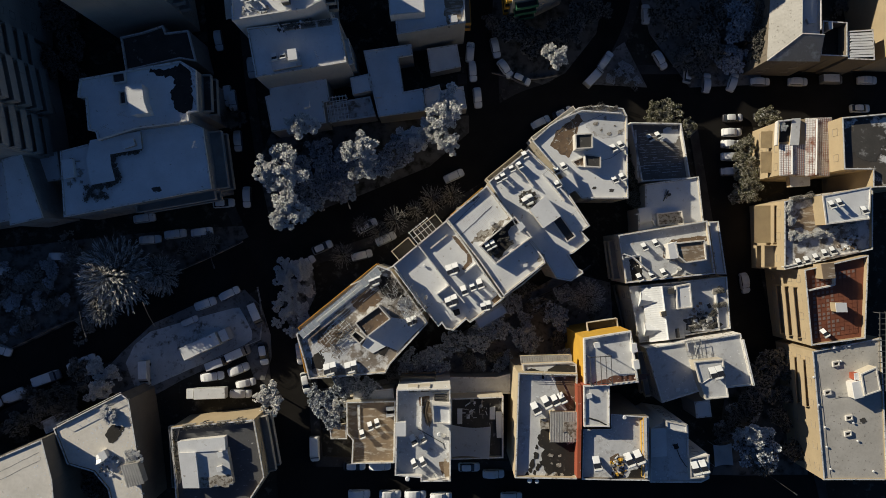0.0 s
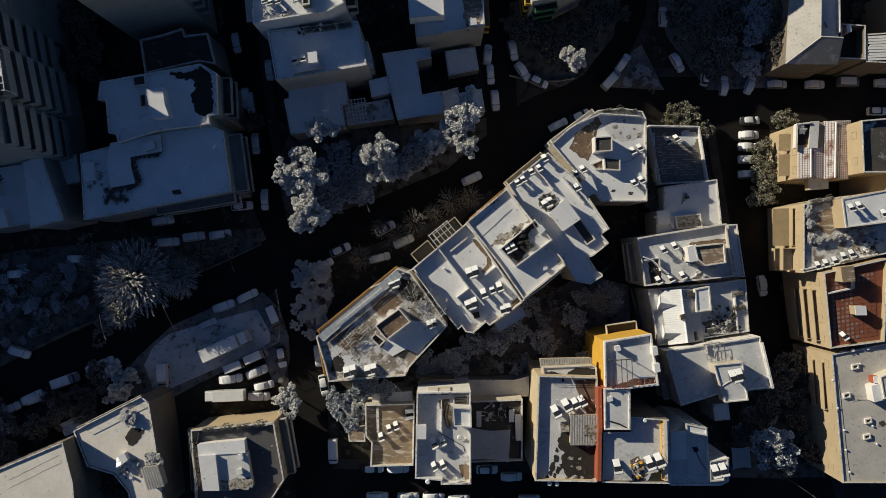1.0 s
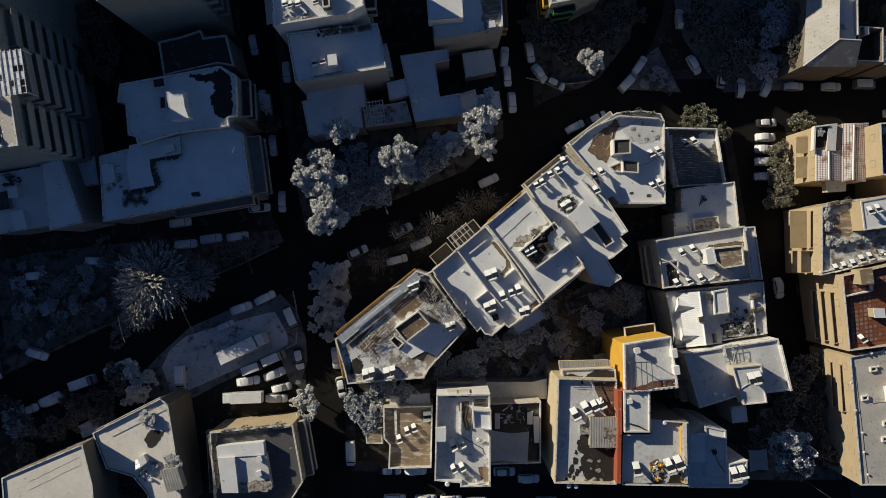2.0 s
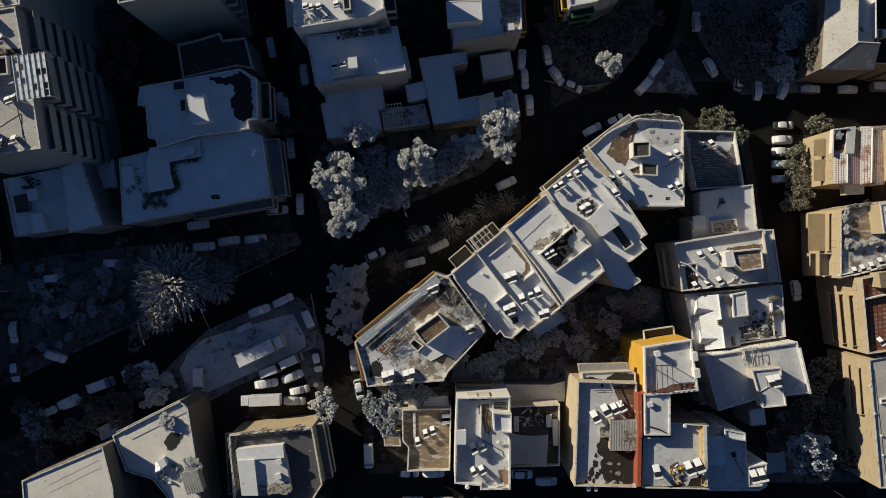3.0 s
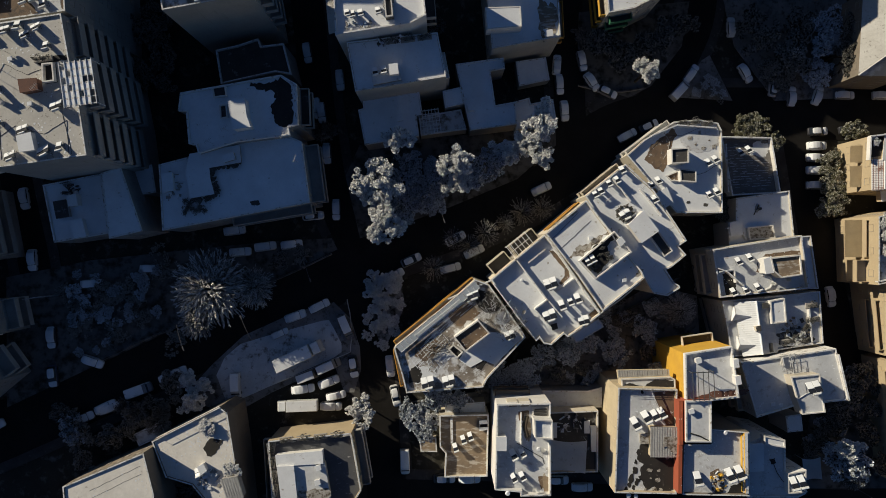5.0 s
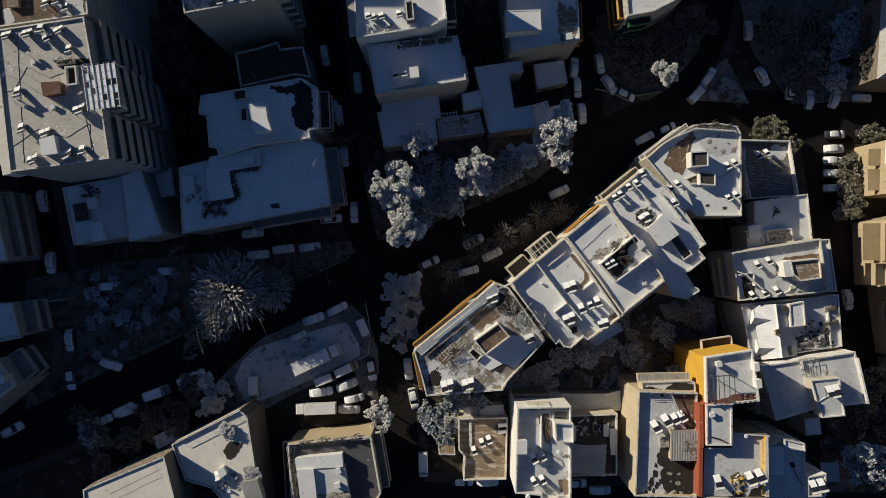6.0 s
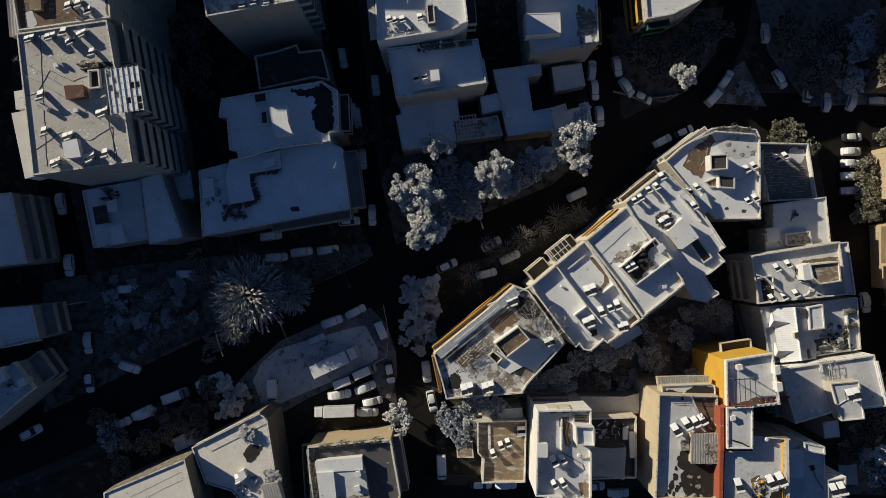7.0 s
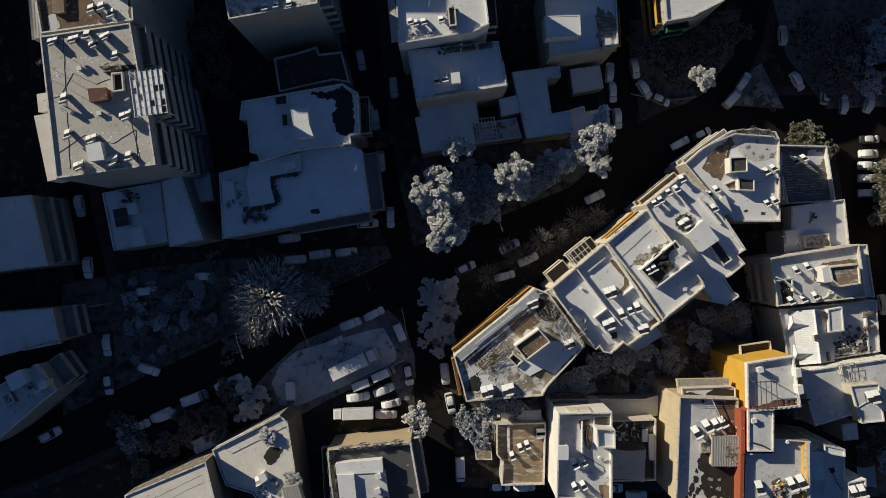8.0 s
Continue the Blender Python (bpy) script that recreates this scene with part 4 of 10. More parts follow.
def snow_clod(key, outline, z, count, seed):
    """Small uneven humps and clods in a roof's snow."""
    ob = HOUSE_OB[key]
    rnd = random.Random(seed)
    xs, ys = [p[0] for p in outline], [p[1] for p in outline]
    verts, faces = [], []
    while count > 0:
        x, y = rnd.uniform(min(xs), max(xs)), rnd.uniform(min(ys), max(ys))
        if not inside(x, y, outline) or noise.noise((x * 0.25, y * 0.25, seed)) < rnd.uniform(-0.35, 0.25):
            count -= 0.25
            continue
        count -= 1
        r, h, n = rnd.uniform(0.07, 0.22), rnd.uniform(0.015, 0.055), len(verts)
        for k in range(7):
            a, w = k * 0.8976 + rnd.uniform(-0.2, 0.2), r * rnd.uniform(0.75, 1.25)
            verts.append((x - ob.location.x + w * math.cos(a), y - ob.location.y + w * math.sin(a), z - ob.location.z + 0.06))
        verts.append((x - ob.location.x, y - ob.location.y, z - ob.location.z + 0.07 + h))
        faces += [(n + k, n + (k + 1) % 7, n + 7) for k in range(7)]
    me = bpy.data.meshes.new("snow_clod")
    me.from_pydata(verts, [], faces)
    for face in me.polygons:
        face.use_smooth = True
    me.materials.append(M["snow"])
    lumps = new("snow_clod", me)
    lumps.parent = ob
    tagged(lumps, "small humps and clods in the snow", kind="stuff")


def corner_roof(key, eaves, ridge, smooth, tiled):
    """Two slopes that meet in a hip: a long smooth one and a short tiled one; eaves = corner, end, far; ridge = corner, end, far."""
    ob = HOUSE_OB[key]
    (a, b, f), (d, c, g) = [[Vector(p) - ob.location for p in row] for row in (eaves, ridge)]
    low = [Vector((p.x, p.y, a.z)) for p in (d, c, g)]
    bm = bmesh.new()
    va, vb, vf, vd, vc, vg, ld, lc, lg = [bm.verts.new(p) for p in (a, b, f, d, c, g, *low)]
    for face in ((va, vd, vg, vf), (va, vb, vc, vd), (vb, lc, vc), (vd, vc, lc, ld), (vd, ld, lg, vg), (vf, vg, lg), (va, vf, lg, ld), (va, ld, lc, vb)):
        bm.faces.new(face)
    top = part("roof", bm, "dun", ob, "roof body under a snowy and a tiled slope")
    for name, material, quad, rib, n, m in (("snow_slope", smooth, (a, f, g, d), 0.008, 30, 14), ("tile_slope", tiled, (a, b, c, d), 0.015, 36, 16)):
        nor = (quad[1] - quad[0]).cross(quad[3] - quad[0]).normalized()
        nor = nor if nor.z > 0 else -nor
        bm = bmesh.new()
        grid = [[bm.verts.new(quad[0].lerp(quad[1], i / n).lerp(quad[3].lerp(quad[2], i / n), j / m) + nor * (0.15 + rib * (i % 2) - rib * 0.6 * (j % 2)))
                 for i in range(n + 1)] for j in range(m + 1)]
        for s, t in zip(grid, grid[1:]):
            for i in range(n):
                bm.faces.new((s[i], s[i + 1], t[i + 1], t[i]))
        part(name, bm, material, top, "smooth sunlit snow on a slope" if name == "snow_slope" else "grey roof tiles with a dusting of snow")
    bm = bmesh.new()
    rod(bm, a + Vector((0, 0, 0.08)), d + Vector((0, 0, 0.08)), 0.13, n=6)
    rod(bm, d + Vector((0, 0, 0.08)), c + Vector((0, 0, 0.08)), 0.13, n=6)
    part("ridge_cap", bm, "white", top)


def antenna(x, y, z, high, turn):
    ob = thing("antenna", x, y, z, "thin metal television antenna on a roof mast", "antenna", "roof antennas", turn=turn)
    bm = bmesh.new()
    rod(bm, (0, 0, -0.05), (0, 0, high), 0.035, n=5)
    part("mast", bm, "metal", ob)
    bm = bmesh.new()
    rod(bm, (-0.5, 0, high - 0.15), (0.9, 0, high - 0.15), 0.025, n=4)
    part("boom", bm, "metal", ob)
    for k in range(5):
        bm = bmesh.new()
        rod(bm, (-0.4 + 0.3 * k, -0.4 + 0.04 * k, high - 0.12), (-0.4 + 0.3 * k, 0.4 - 0.04 * k, high - 0.12), 0.018, n=3)
        part("element", bm, "metal", ob)


def dish(x, y, z, turn):
    ob = thing("satellite_dish", x, y, z, "small round satellite dish on a short mast", "satellite dish", "satellite dishes", turn=turn)
    bm = bmesh.new()
    rod(bm, (0, 0, -0.03), (0, 0, 0.8), 0.04, n=6)
    part("mast", bm, "metal", ob)
    bm = bmesh.new()
    rings = []
    tilt = Matrix.Translation((0, 0.1, 0.9)) @ Matrix.Rotation(radians(-50), 4, "X")
    for r, d in ((0.08, 0.0), (0.25, 0.03), (0.45, 0.11)):
        rings.append([bm.verts.new(tilt @ Vector((r * math.cos(k * 0.524), r * math.sin(k * 0.524), d))) for k in range(12)])
    for p, q in zip(rings, rings[1:]):
        for k in range(12):
            bm.faces.new((p[k], p[(k + 1) % 12], q[(k + 1) % 12], q[k]))
    bm.faces.new(rings[0])
    bmesh.ops.solidify(bm, geom=bm.faces[:], thickness=0.02)
    part("reflector", bm, "tank", ob)
    bm = bmesh.new()
    rod(bm, tilt @ Vector((0, -0.4, 0.1)), tilt @ Vector((0, 0, 0.5)), 0.02, n=4)
    part("feed_arm", bm, "metal", ob)


def street_lamp(x, y, turn, reach=4.2, high=9.0):
    z = slope(x, y)
    ob = thing("street_lamp", x, y, z, "tall grey street lamp with a long curved arm", "street lamp", "street lamps", turn=turn)
    bm = bmesh.new()
    rod(bm, (0, 0, -0.1), (0, 0, high - 0.8), 0.08, 0.05, 8)
    part("pole", bm, "lamp_grey", ob)
    bm = bmesh.new()
    tube(bm, [(reach * k / 6, 0, high - 0.85 + 1.1 * math.sin(k / 6 * 1.5)) for k in range(7)], 0.04)
    part("arm", bm, "lamp_grey", ob)
    bm = bmesh.new()
    box(bm, reach - 0.1, reach + 0.7, -0.12, 0.12, high + 0.12, high + 0.3, bevel=0.05)
    part("lamp_head", bm, "lamp_grey", ob)


def pergola(x, y, z, w, d, high, nx, ny, turn, material="white", label="white timber roof pergola with snow on its slats", slab=False):
    ob = thing("pergola", x, y, z, label, "pergola", turn=turn)
    for sx in (0, 1):
        for sy in (0, 1):
            bm = bmesh.new()
            box(bm, sx * w - 0.06, sx * w + 0.06, sy * d - 0.06, sy * d + 0.06, -0.03, high)
            part("post", bm, material, ob)
    for j in range(ny + 1):
        bm = bmesh.new()
        box(bm, -0.15, w + 0.15, d * j / ny - 0.07, d * j / ny + 0.07, high + 0.002, high + 0.16)
        part("beam", bm, material, ob)
    for i in range(nx + 1):
        bm = bmesh.new()
        box(bm, w * i / nx - 0.05, w * i / nx + 0.05, -0.2, d + 0.2, high + 0.164, high + 0.28)
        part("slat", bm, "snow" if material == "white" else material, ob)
    if slab:
        rnd = random.Random(5)
        for i in range(nx):
            for j in range(ny):
                if rnd.random() < 0.8:
                    bm = bmesh.new()
                    box(bm, w * i / nx + 0.08, w * (i + 1) / nx - 0.08, d * j / ny + 0.1, d * (j + 1) / ny - 0.1, high + 0.05, high + 0.15, bevel=0.03)
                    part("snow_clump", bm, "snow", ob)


def railing(key, pts, z, high=1.0, material="metal"):
    """A thin rail on posts along a roof's edge."""
    ob = HOUSE_OB[key]
    o = ob.location
    p = [Vector((x - o.x, y - o.y, z - o.z)) for x, y in pts]
    rail = None
    for lift in (high, high * 0.5):
        bm = bmesh.new()
        tube(bm, [a + Vector((0, 0, lift)) for a in p], 0.045, 4)
        r = part("handrail", bm, material, ob)
        rail = rail or r
    for a, b in zip(p, p[1:]):
        n = max(1, int((b - a).length / 1.6))
        for k in range(n):
            bm = bmesh.new()
            q = a.lerp(b, k / n)
            rod(bm, q - Vector((0, 0, 0.02)), q + Vector((0, 0, high)), 0.03, n=4)
            part("post", bm, material, rail)


def utility_pole(x, y, high, turn):
    ob = thing("utility_pole", x, y, slope(x, y), "pale steel utility pole with crossarms", "utility pole", turn=turn)
    bm = bmesh.new()
    rod(bm, (0, 0, -0.2), (0, 0, high), 0.16, 0.1, 8)
    part("pole", bm, "metal", ob)
    for k, w in enumerate((1.6, 1.3, 1.6)):
        bm = bmesh.new()
        box(bm, -w, w, -0.06, 0.06, high - 0.4 - 0.9 * k, high - 0.26 - 0.9 * k)
        arm = part("crossarm", bm, "metal", ob)
        for s in (-0.9, -0.4, 0.4, 0.9):
            bm = bmesh.new()
            rod(bm, (s * w, 0, high - 0.26 - 0.9 * k), (s * w, 0, high - 0.02 - 0.9 * k), 0.06, 0.04, 6)
            part("insulator", bm, "tank", arm)


def cable(key, pts, z, r=0.03, name="cable"):
    """A thin dark line laid over a roof."""
    ob = HOUSE_OB[key]
    o = ob.location
    p = [Vector((x - o.x, y - o.y, z - o.z + r)) for x, y in pts]
    bm = bmesh.new()
    run = [p[0]]
    for a, b in zip(p, p[1:]):
        n = max(1, int((b - a).length / 0.8))
        run += [a.lerp(b, k / n) + Vector((noise.noise((k * 0.7, a.x, 0)) * 0.12, noise.noise((k * 0.7, a.y, 5)) * 0.12, 0)) for k in range(1, n + 1)]
    tube(bm, run, r, 4)
    part(name, bm, "rubber", ob, "thin black cable")


def glass_strip(key, a, b, z, depth, count):
    """A row of glazed panels in white frames along a roof's edge."""
    ob = HOUSE_OB[key]
    o = ob.location
    a, b = Vector((a[0] - o.x, a[1] - o.y)), Vector((b[0] - o.x, b[1] - o.y))
    u = (b - a).normalized()
    ang = math.degrees(math.atan2(u.y, u.x))
    w = (b - a).length / count
    bm = bmesh.new()
    box(bm, 0.04, w - 0.04, 0, depth, 0, 0.06)
    top = max(bm.faces, key=lambda f: f.calc_center_median().z)
    bmesh.ops.inset_region(bm, faces=[top], thickness=0.09)
    bmesh.ops.translate(bm, verts=top.verts, vec=(0, 0, -0.03))
    top.material_index = 1
    me = bpy.data.meshes.new("glass_panel")
    bm.to_mesh(me)
    bm.free()
    me.materials.append(M["snow"])
    me.materials.append(M["skylight"])
    for k in range(count):
        p = a + u * w * k
        share("glass_panel", me, pose(p.x, p.y, z - o.z, 6, 0, ang), ob)


def paving(key, corner, along_x, along_y, nx, ny, z, snowy):
    """Square terracotta slabs with open joints; those in the shade keep a little snow."""
    ob = HOUSE_OB[key]
    o = ob.location
    c, ux, uy = Vector((corner[0] - o.x, corner[1] - o.y)), Vector(along_x) / nx, Vector(along_y) / ny
    bm = bmesh.new()
    q = [c * 0 + ux * 0.04 + uy * 0.04, ux * 0.96 + uy * 0.04, ux * 0.96 + uy * 0.96, ux * 0.04 + uy * 0.96]
    prism(bm, [tuple(v) for v in q], 0, 0.05)
    me = bpy.data.meshes.new("paving_slab")
    bmesh.ops.recalc_face_normals(bm, faces=bm.faces)
    bm.to_mesh(me)
    bm.free()
    me.materials.append(M["terracotta"])
    bm = bmesh.new()
    q = [ux * 0.2 + uy * 0.16, ux * 0.8 + uy * 0.2, ux * 0.78 + uy * 0.78, ux * 0.24 + uy * 0.82]
    prism(bm, [tuple(v) for v in q], 0.054, 0.07)
    sn = bpy.data.meshes.new("snow_patch")
    bmesh.ops.recalc_face_normals(bm, faces=bm.faces)
    bm.to_mesh(sn)
    bm.free()
    sn.materials.append(M["frost_slab"])
    rnd = random.Random(4)
    for i in range(nx):
        for j in range(ny):
            p = c + ux * i + uy * j
            slab = share("paving_slab", me, pose(p.x, p.y, z - o.z), ob)
            if snowy(i / nx, j / ny) and rnd.random() < 0.85:
                share("snow_patch", sn, Matrix(), slab)


def canvas(x, y, z, w, d, turn, sag, label):
    """A stretched canvas roof on four posts."""
    base = slope(x, y)
    ob = thing("canvas_canopy", x, y, z, label, "canopy", turn=turn)
    bm = bmesh.new()
    rows = []
    for i in range(11):
        f = i / 10
        row = []
        for j in range(11):
            g = j / 10
            pull = 0.06 * math.sin(g * math.pi) * (1 if f < 0.5 else -1) * abs(2 * f - 1)
            row.append(bm.verts.new((w * (f - 0.5), d * (g - 0.5) * (1 - 0.14 * math.sin(f * math.pi)), 2.6 - sag * math.sin(f * math.pi) * math.sin(g * math.pi) + pull)))
        rows.append(row)
    for r, s in zip(rows, rows[1:]):
        for j in range(10):
            bm.faces.new((r[j], r[j + 1], s[j + 1], s[j]))
    bmesh.ops.solidify(bm, geom=bm.faces[:], thickness=0.06)
    part("sheet", bm, "snow", ob, "snow-covered canvas sheet")
    for sx in (-0.49, 0.49):
        for sy in (-0.49, 0.49):
            bm = bmesh.new()
            rod(bm, (w * sx, d * sy, -0.03), (w * sx, d * sy, 2.6), 0.06, n=6)
            part("post", bm, "metal", ob)


def clutter(x, y, z, rx, ry, n, seed, turn, mats, label):
    """Roof bric-a-brac too small to pick apart: boards, crates and pots."""
    rnd = random.Random(seed)
    bm = bmesh.new()
    for k in range(n):
        r, a = math.sqrt(rnd.random()), rnd.uniform(0, 6.28)
        px, py = rx * r * math.cos(a), ry * r * math.sin(a)
        m = Matrix.Translation((px, py, 0)) @ Matrix.Rotation(rnd.choice((0, 0, 0.6, 1.57, 2.1)) + rnd.uniform(-0.2, 0.2), 4, "Z")
        kind = rnd.random()
        if kind < 0.45:
            w, d, h = rnd.uniform(0.6, 1.6), rnd.uniform(0.08, 0.2), rnd.uniform(0.05, 0.3)
        elif kind < 0.8:
            w, d, h = rnd.uniform(0.2, 0.5), rnd.uniform(0.2, 0.5), rnd.uniform(0.2, 0.6)
        else:
            w, d, h = rnd.uniform(0.5, 0.9), rnd.uniform(0.4, 0.8), rnd.uniform(0.05, 0.15)
        box(bm, -w / 2, w / 2, -d / 2, d / 2, -0.03, h, m, index=rnd.randrange(len(mats)))
    ob = tagged(part("roof_clutter", bm, mats, None), label, "clutter", kind="stuff")
    ob.matrix_basis = pose(x, y, z, 0, 0, turn)


def planter(x, y, z, w, d, turn, kind, n):
    ob = thing("planter", x, y, z, "concrete roof planter with a small snow-dusted shrub", "planter", "roof planters", turn=turn)
    bm = bmesh.new()
    box(bm, -w / 2, w / 2, -d / 2, d / 2, -0.02, 0.4, bevel=0.03)
    part("trough", bm, "concrete", ob)
    share("shrub", CROWNS[kind][n % len(CROWNS[kind])], Matrix.Translation((0, 0, 0.65)) @ Matrix.Diagonal((w * 0.62, d * 0.75, 0.7, 1)), ob)


def fence(line):
    """A light wire fence: posts and two rails along the ground."""
    ob = thing("fence", line[0][0], line[0][1], slope(*line[0]), "thin pale metal fence around a car park", "fence")
    o = ob.location
    pts = [p for p, n in along(line, 2.2)]
    for lift in (0.5, 1.1):
        bm = bmesh.new()
        tube(bm, [(p.x - o.x, p.y - o.y, slope(p.x, p.y) - o.z + lift) for p in pts], 0.04, 4)
        part("rail", bm, "tank", ob)
    for p in pts:
        bm = bmesh.new()
        rod(bm, (p.x - o.x, p.y - o.y, slope(p.x, p.y) - o.z - 0.1), (p.x - o.x, p.y - o.y, slope(p.x, p.y) - o.z + 1.15), 0.045, n=5)
        part("post", bm, "tank", ob)


def garden_wall(line, high, thick):
    """A low wall that follows the ground, with snow on its top."""
    ob = thing("garden_wall", line[0][0], line[0][1], slope(*line[0]), "low concrete garden wall topped with snow", "wall")
    o = ob.location
    for name, lo, hi, wd, mat in (("wall", -0.4, high, thick, "concrete"), ("snow_cap", high + 0.004, high + 0.07, thick * 0.85, "verge")):
        bm = bmesh.new()
        rows = []
        for p, n in along(line, 2.0):
            g = slope(p.x, p.y) - o.z
            rows.append([bm.verts.new((p.x - o.x + n.x * s * wd / 2, p.y - o.y + n.y * s * wd / 2, g + z)) for s, z in ((-1, lo), (-1, hi), (1, hi), (1, lo))])
        for a, b in zip(rows, rows[1:]):
            for k in range(4):
                bm.faces.new((a[k], a[(k + 1) % 4], b[(k + 1) % 4], b[k]))
        bm.faces.new(rows[0])
        bm.faces.new(rows[-1][::-1])
        part(name, bm, mat, ob)

# ---- the plan: houses by their outline and the height of their roof edge ----
HOUSES, HOUSE_OB = {}, {}
HOUSES["A1"] = dict(poly=[(-26.4, -15.3), (-22.5, -12.1), (-17.4, -8.0), (-11.8, -2.9), (-9.3, -3.8), (-3.2, -12.3), (-2.7, -13.3), (-9.5, -20.7), (-10.3, -22.3), (-24.1, -23.4), (-24.9, -20.2)], z=12.2, label="beige flat-roofed apartment building with a patchy snow-dusted terrace", wall='cream', roof='dusted', par=0.7, apt=True)
HOUSES["A2"] = dict(poly=[(-9.02, -2.93), (0.59, 5.17), (6.76, -1.91), (11.32, -8.58), (8.59, -10.7), (4.85, -13.23), (4.14, -12.63), (1.91, -14.65), (0.5, -14.35), (-0.21, -13.34), (-0.82, -13.95), (-2.44, -11.92)], z=12.5, label="white flat-roofed apartment building with a snow-covered divided roof", wall='cream', roof='snow', par=1.0, apt=True)
HOUSES["A3"] = dict(poly=[(0.6, 5.3), (7.8, 11.3), (12.1, 5.6), (17.8, -1.4), (18.2, -2.5), (10.8, -8.4), (6.4, -2.1)], z=13.6, label="white apartment building with a deep snow-covered flat roof", wall='cream', roof='snow', par=0.6, apt=True)
HOUSES["A4"] = dict(poly=[(8.2, 12.2), (15.5, 18.1), (20.6, 13.4), (26.7, 4.2), (25.2, 3.2), (26.6, 1.6), (23.8, -0.7), (22.9, -1.1), (24.4, -3.4), (25.3, -3.9), (25.5, -4.4), (23.2, -5.9), (20.6, -5.4), (18.3, -1.5), (12.4, 5.7)], z=11.0, label="white apartment building with chimneys on a snowy flat roof", wall='cream', roof='snow', par=0.5, apt=True)
HOUSES["A5"] = dict(poly=[(16.6, 20.1), (19.8, 23.0), (25.3, 26.4), (30.1, 26.8), (33.6, 26.2), (34.3, 24.8), (34.5, 9.4), (25.9, 9.4), (22.7, 12.9)], z=8.0, label="corner apartment building with a patchy snow roof and roof box", wall='cream', roof='snow', par=0.6, apt=True)
HOUSES["A6"] = dict(poly=[(36.5, 24.7), (46.4, 24.5), (48.2, 13.7), (38.7, 13.1)], z=2.6, label="low building with a shaded snow-dusted terrace behind a white parapet", wall='white', roof='terrace', par=1.2)
HOUSES["A7"] = dict(poly=[(39.2, 12.6), (49.6, 14.1), (50.6, 4.9), (37.9, 3.2), (37.7, 7.8), (39.2, 8.2)], z=3.1, label="low flat-roofed building under thin blue-white snow", wall='cream', roof='snow', par=0.4)
HOUSES["B1"] = dict(poly=[(32.6, 2.6), (49.2, 5.3), (50.7, -4.6), (34.1, -6.4)], z=8.0, label="flat-roofed house with solar heaters and a walled snowy roof terrace", wall='cream', roof='thin', par=0.9, apt=True)
HOUSES["B1b"] = dict(poly=[(50.5, 5.2), (52.4, 5.3), (53.9, -4.8), (52.0, -4.8)], z=5.5, label="narrow balcony wing of a house under snow", wall='cream', roof='snow', par=0.5)
HOUSES["B2"] = dict(poly=[(35.0, -7.1), (53.5, -5.2), (54.2, -15.0), (37.0, -17.7)], z=6.6, label="house with a snow-covered tiled roof and planted terrace", wall='cream', roof='thin', par=0.4, apt=True)
HOUSES["B3"] = dict(poly=[(37.2, -18.2), (54.7, -15.5), (57.0, -25.0), (47.3, -26.1), (40.2, -28.3)], z=9.6, label="square flat-roofed house under smooth unbroken snow", wall='white', roof='thin', par=0.45, apt=True)
HOUSES["C1"] = dict(poly=[(-18.2, -28.7), (-8.9, -28.5), (-9.1, -40.2), (-17.2, -40.4), (-17.0, -35.9), (-18.1, -34.7)], z=7.0, label="cream house with a bare brown roof terrace", wall='cream', roof='brown', par=0.8, apt=True)
HOUSES["C2"] = dict(poly=[(-8.1, -24.5), (1.3, -24.3), (1.4, -40.5), (-3.9, -40.6), (-3.9, -39.9), (-8.4, -39.5)], z=15.5, label="tall white apartment building with a snowy roof and sharp parapet", wall='white', roof='thin', par=1.3, apt=True, blind=((-1, 0), (0, 1)))
HOUSES["C1b"] = dict(poly=[(-17.1, -27.2), (-9.5, -26.6), (-9.3, -29.1), (-17.1, -29.5)], z=5.0, label="low outbuilding with a smooth snow-covered slab roof", wall='cream', roof='thin', par=0.08)
HOUSES["C3"] = dict(poly=[(1.42, -27.56), (11.15, -27.18), (11.15, -38.57), (1.42, -38.87)], z=9.1, label="low building with a cluttered dark roof terrace", wall='cream', roof='dark', par=0.9)
HOUSES["C4"] = dict(poly=[(13.17, -21.63), (23.55, -21.92), (23.47, -40.32), (12.59, -40.12)], z=15.0, label="cream apartment building with a half-melted dark roof", wall='tan', roof='thin', par=0.9, apt=True, blind=((-1, 0), (0, 1)))
HOUSES["C5"] = dict(poly=[(24.4, -15.5), (32.6, -14.2), (33.9, -23.1), (24.6, -24.2)], z=16.2, label="yellow-walled apartment building with a snowy roof terrace", wall='yellow', roof='thin', par=0.8, apt=True, blind=((-1, 0), (0, 1)))
HOUSES["C6"] = dict(poly=[(24.1, -23.4), (28.6, -23.4), (28.6, -30.5), (24.2, -30.5)], z=17.3, label="brick-red stair tower with a snow-covered flat top", wall='red', roof='thin', par=0.35)
# C7: yellow house, its shaded north face darkened by wall colour
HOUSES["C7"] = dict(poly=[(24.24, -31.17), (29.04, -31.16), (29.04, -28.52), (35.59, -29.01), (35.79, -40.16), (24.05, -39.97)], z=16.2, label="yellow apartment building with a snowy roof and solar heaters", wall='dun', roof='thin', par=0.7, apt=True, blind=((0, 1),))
HOUSES["C8"] = dict(poly=[(37.32, -32.21), (39.86, -30.9), (44.02, -31.6), (44.12, -37.38), (47.87, -36.97), (47.77, -41.23), (46.35, -41.94), (37.23, -41.95)], z=12.2, label="stepped white building with thin blue-white snow on its roofs", wall='white', roof='thin', par=0.4, apt=True)
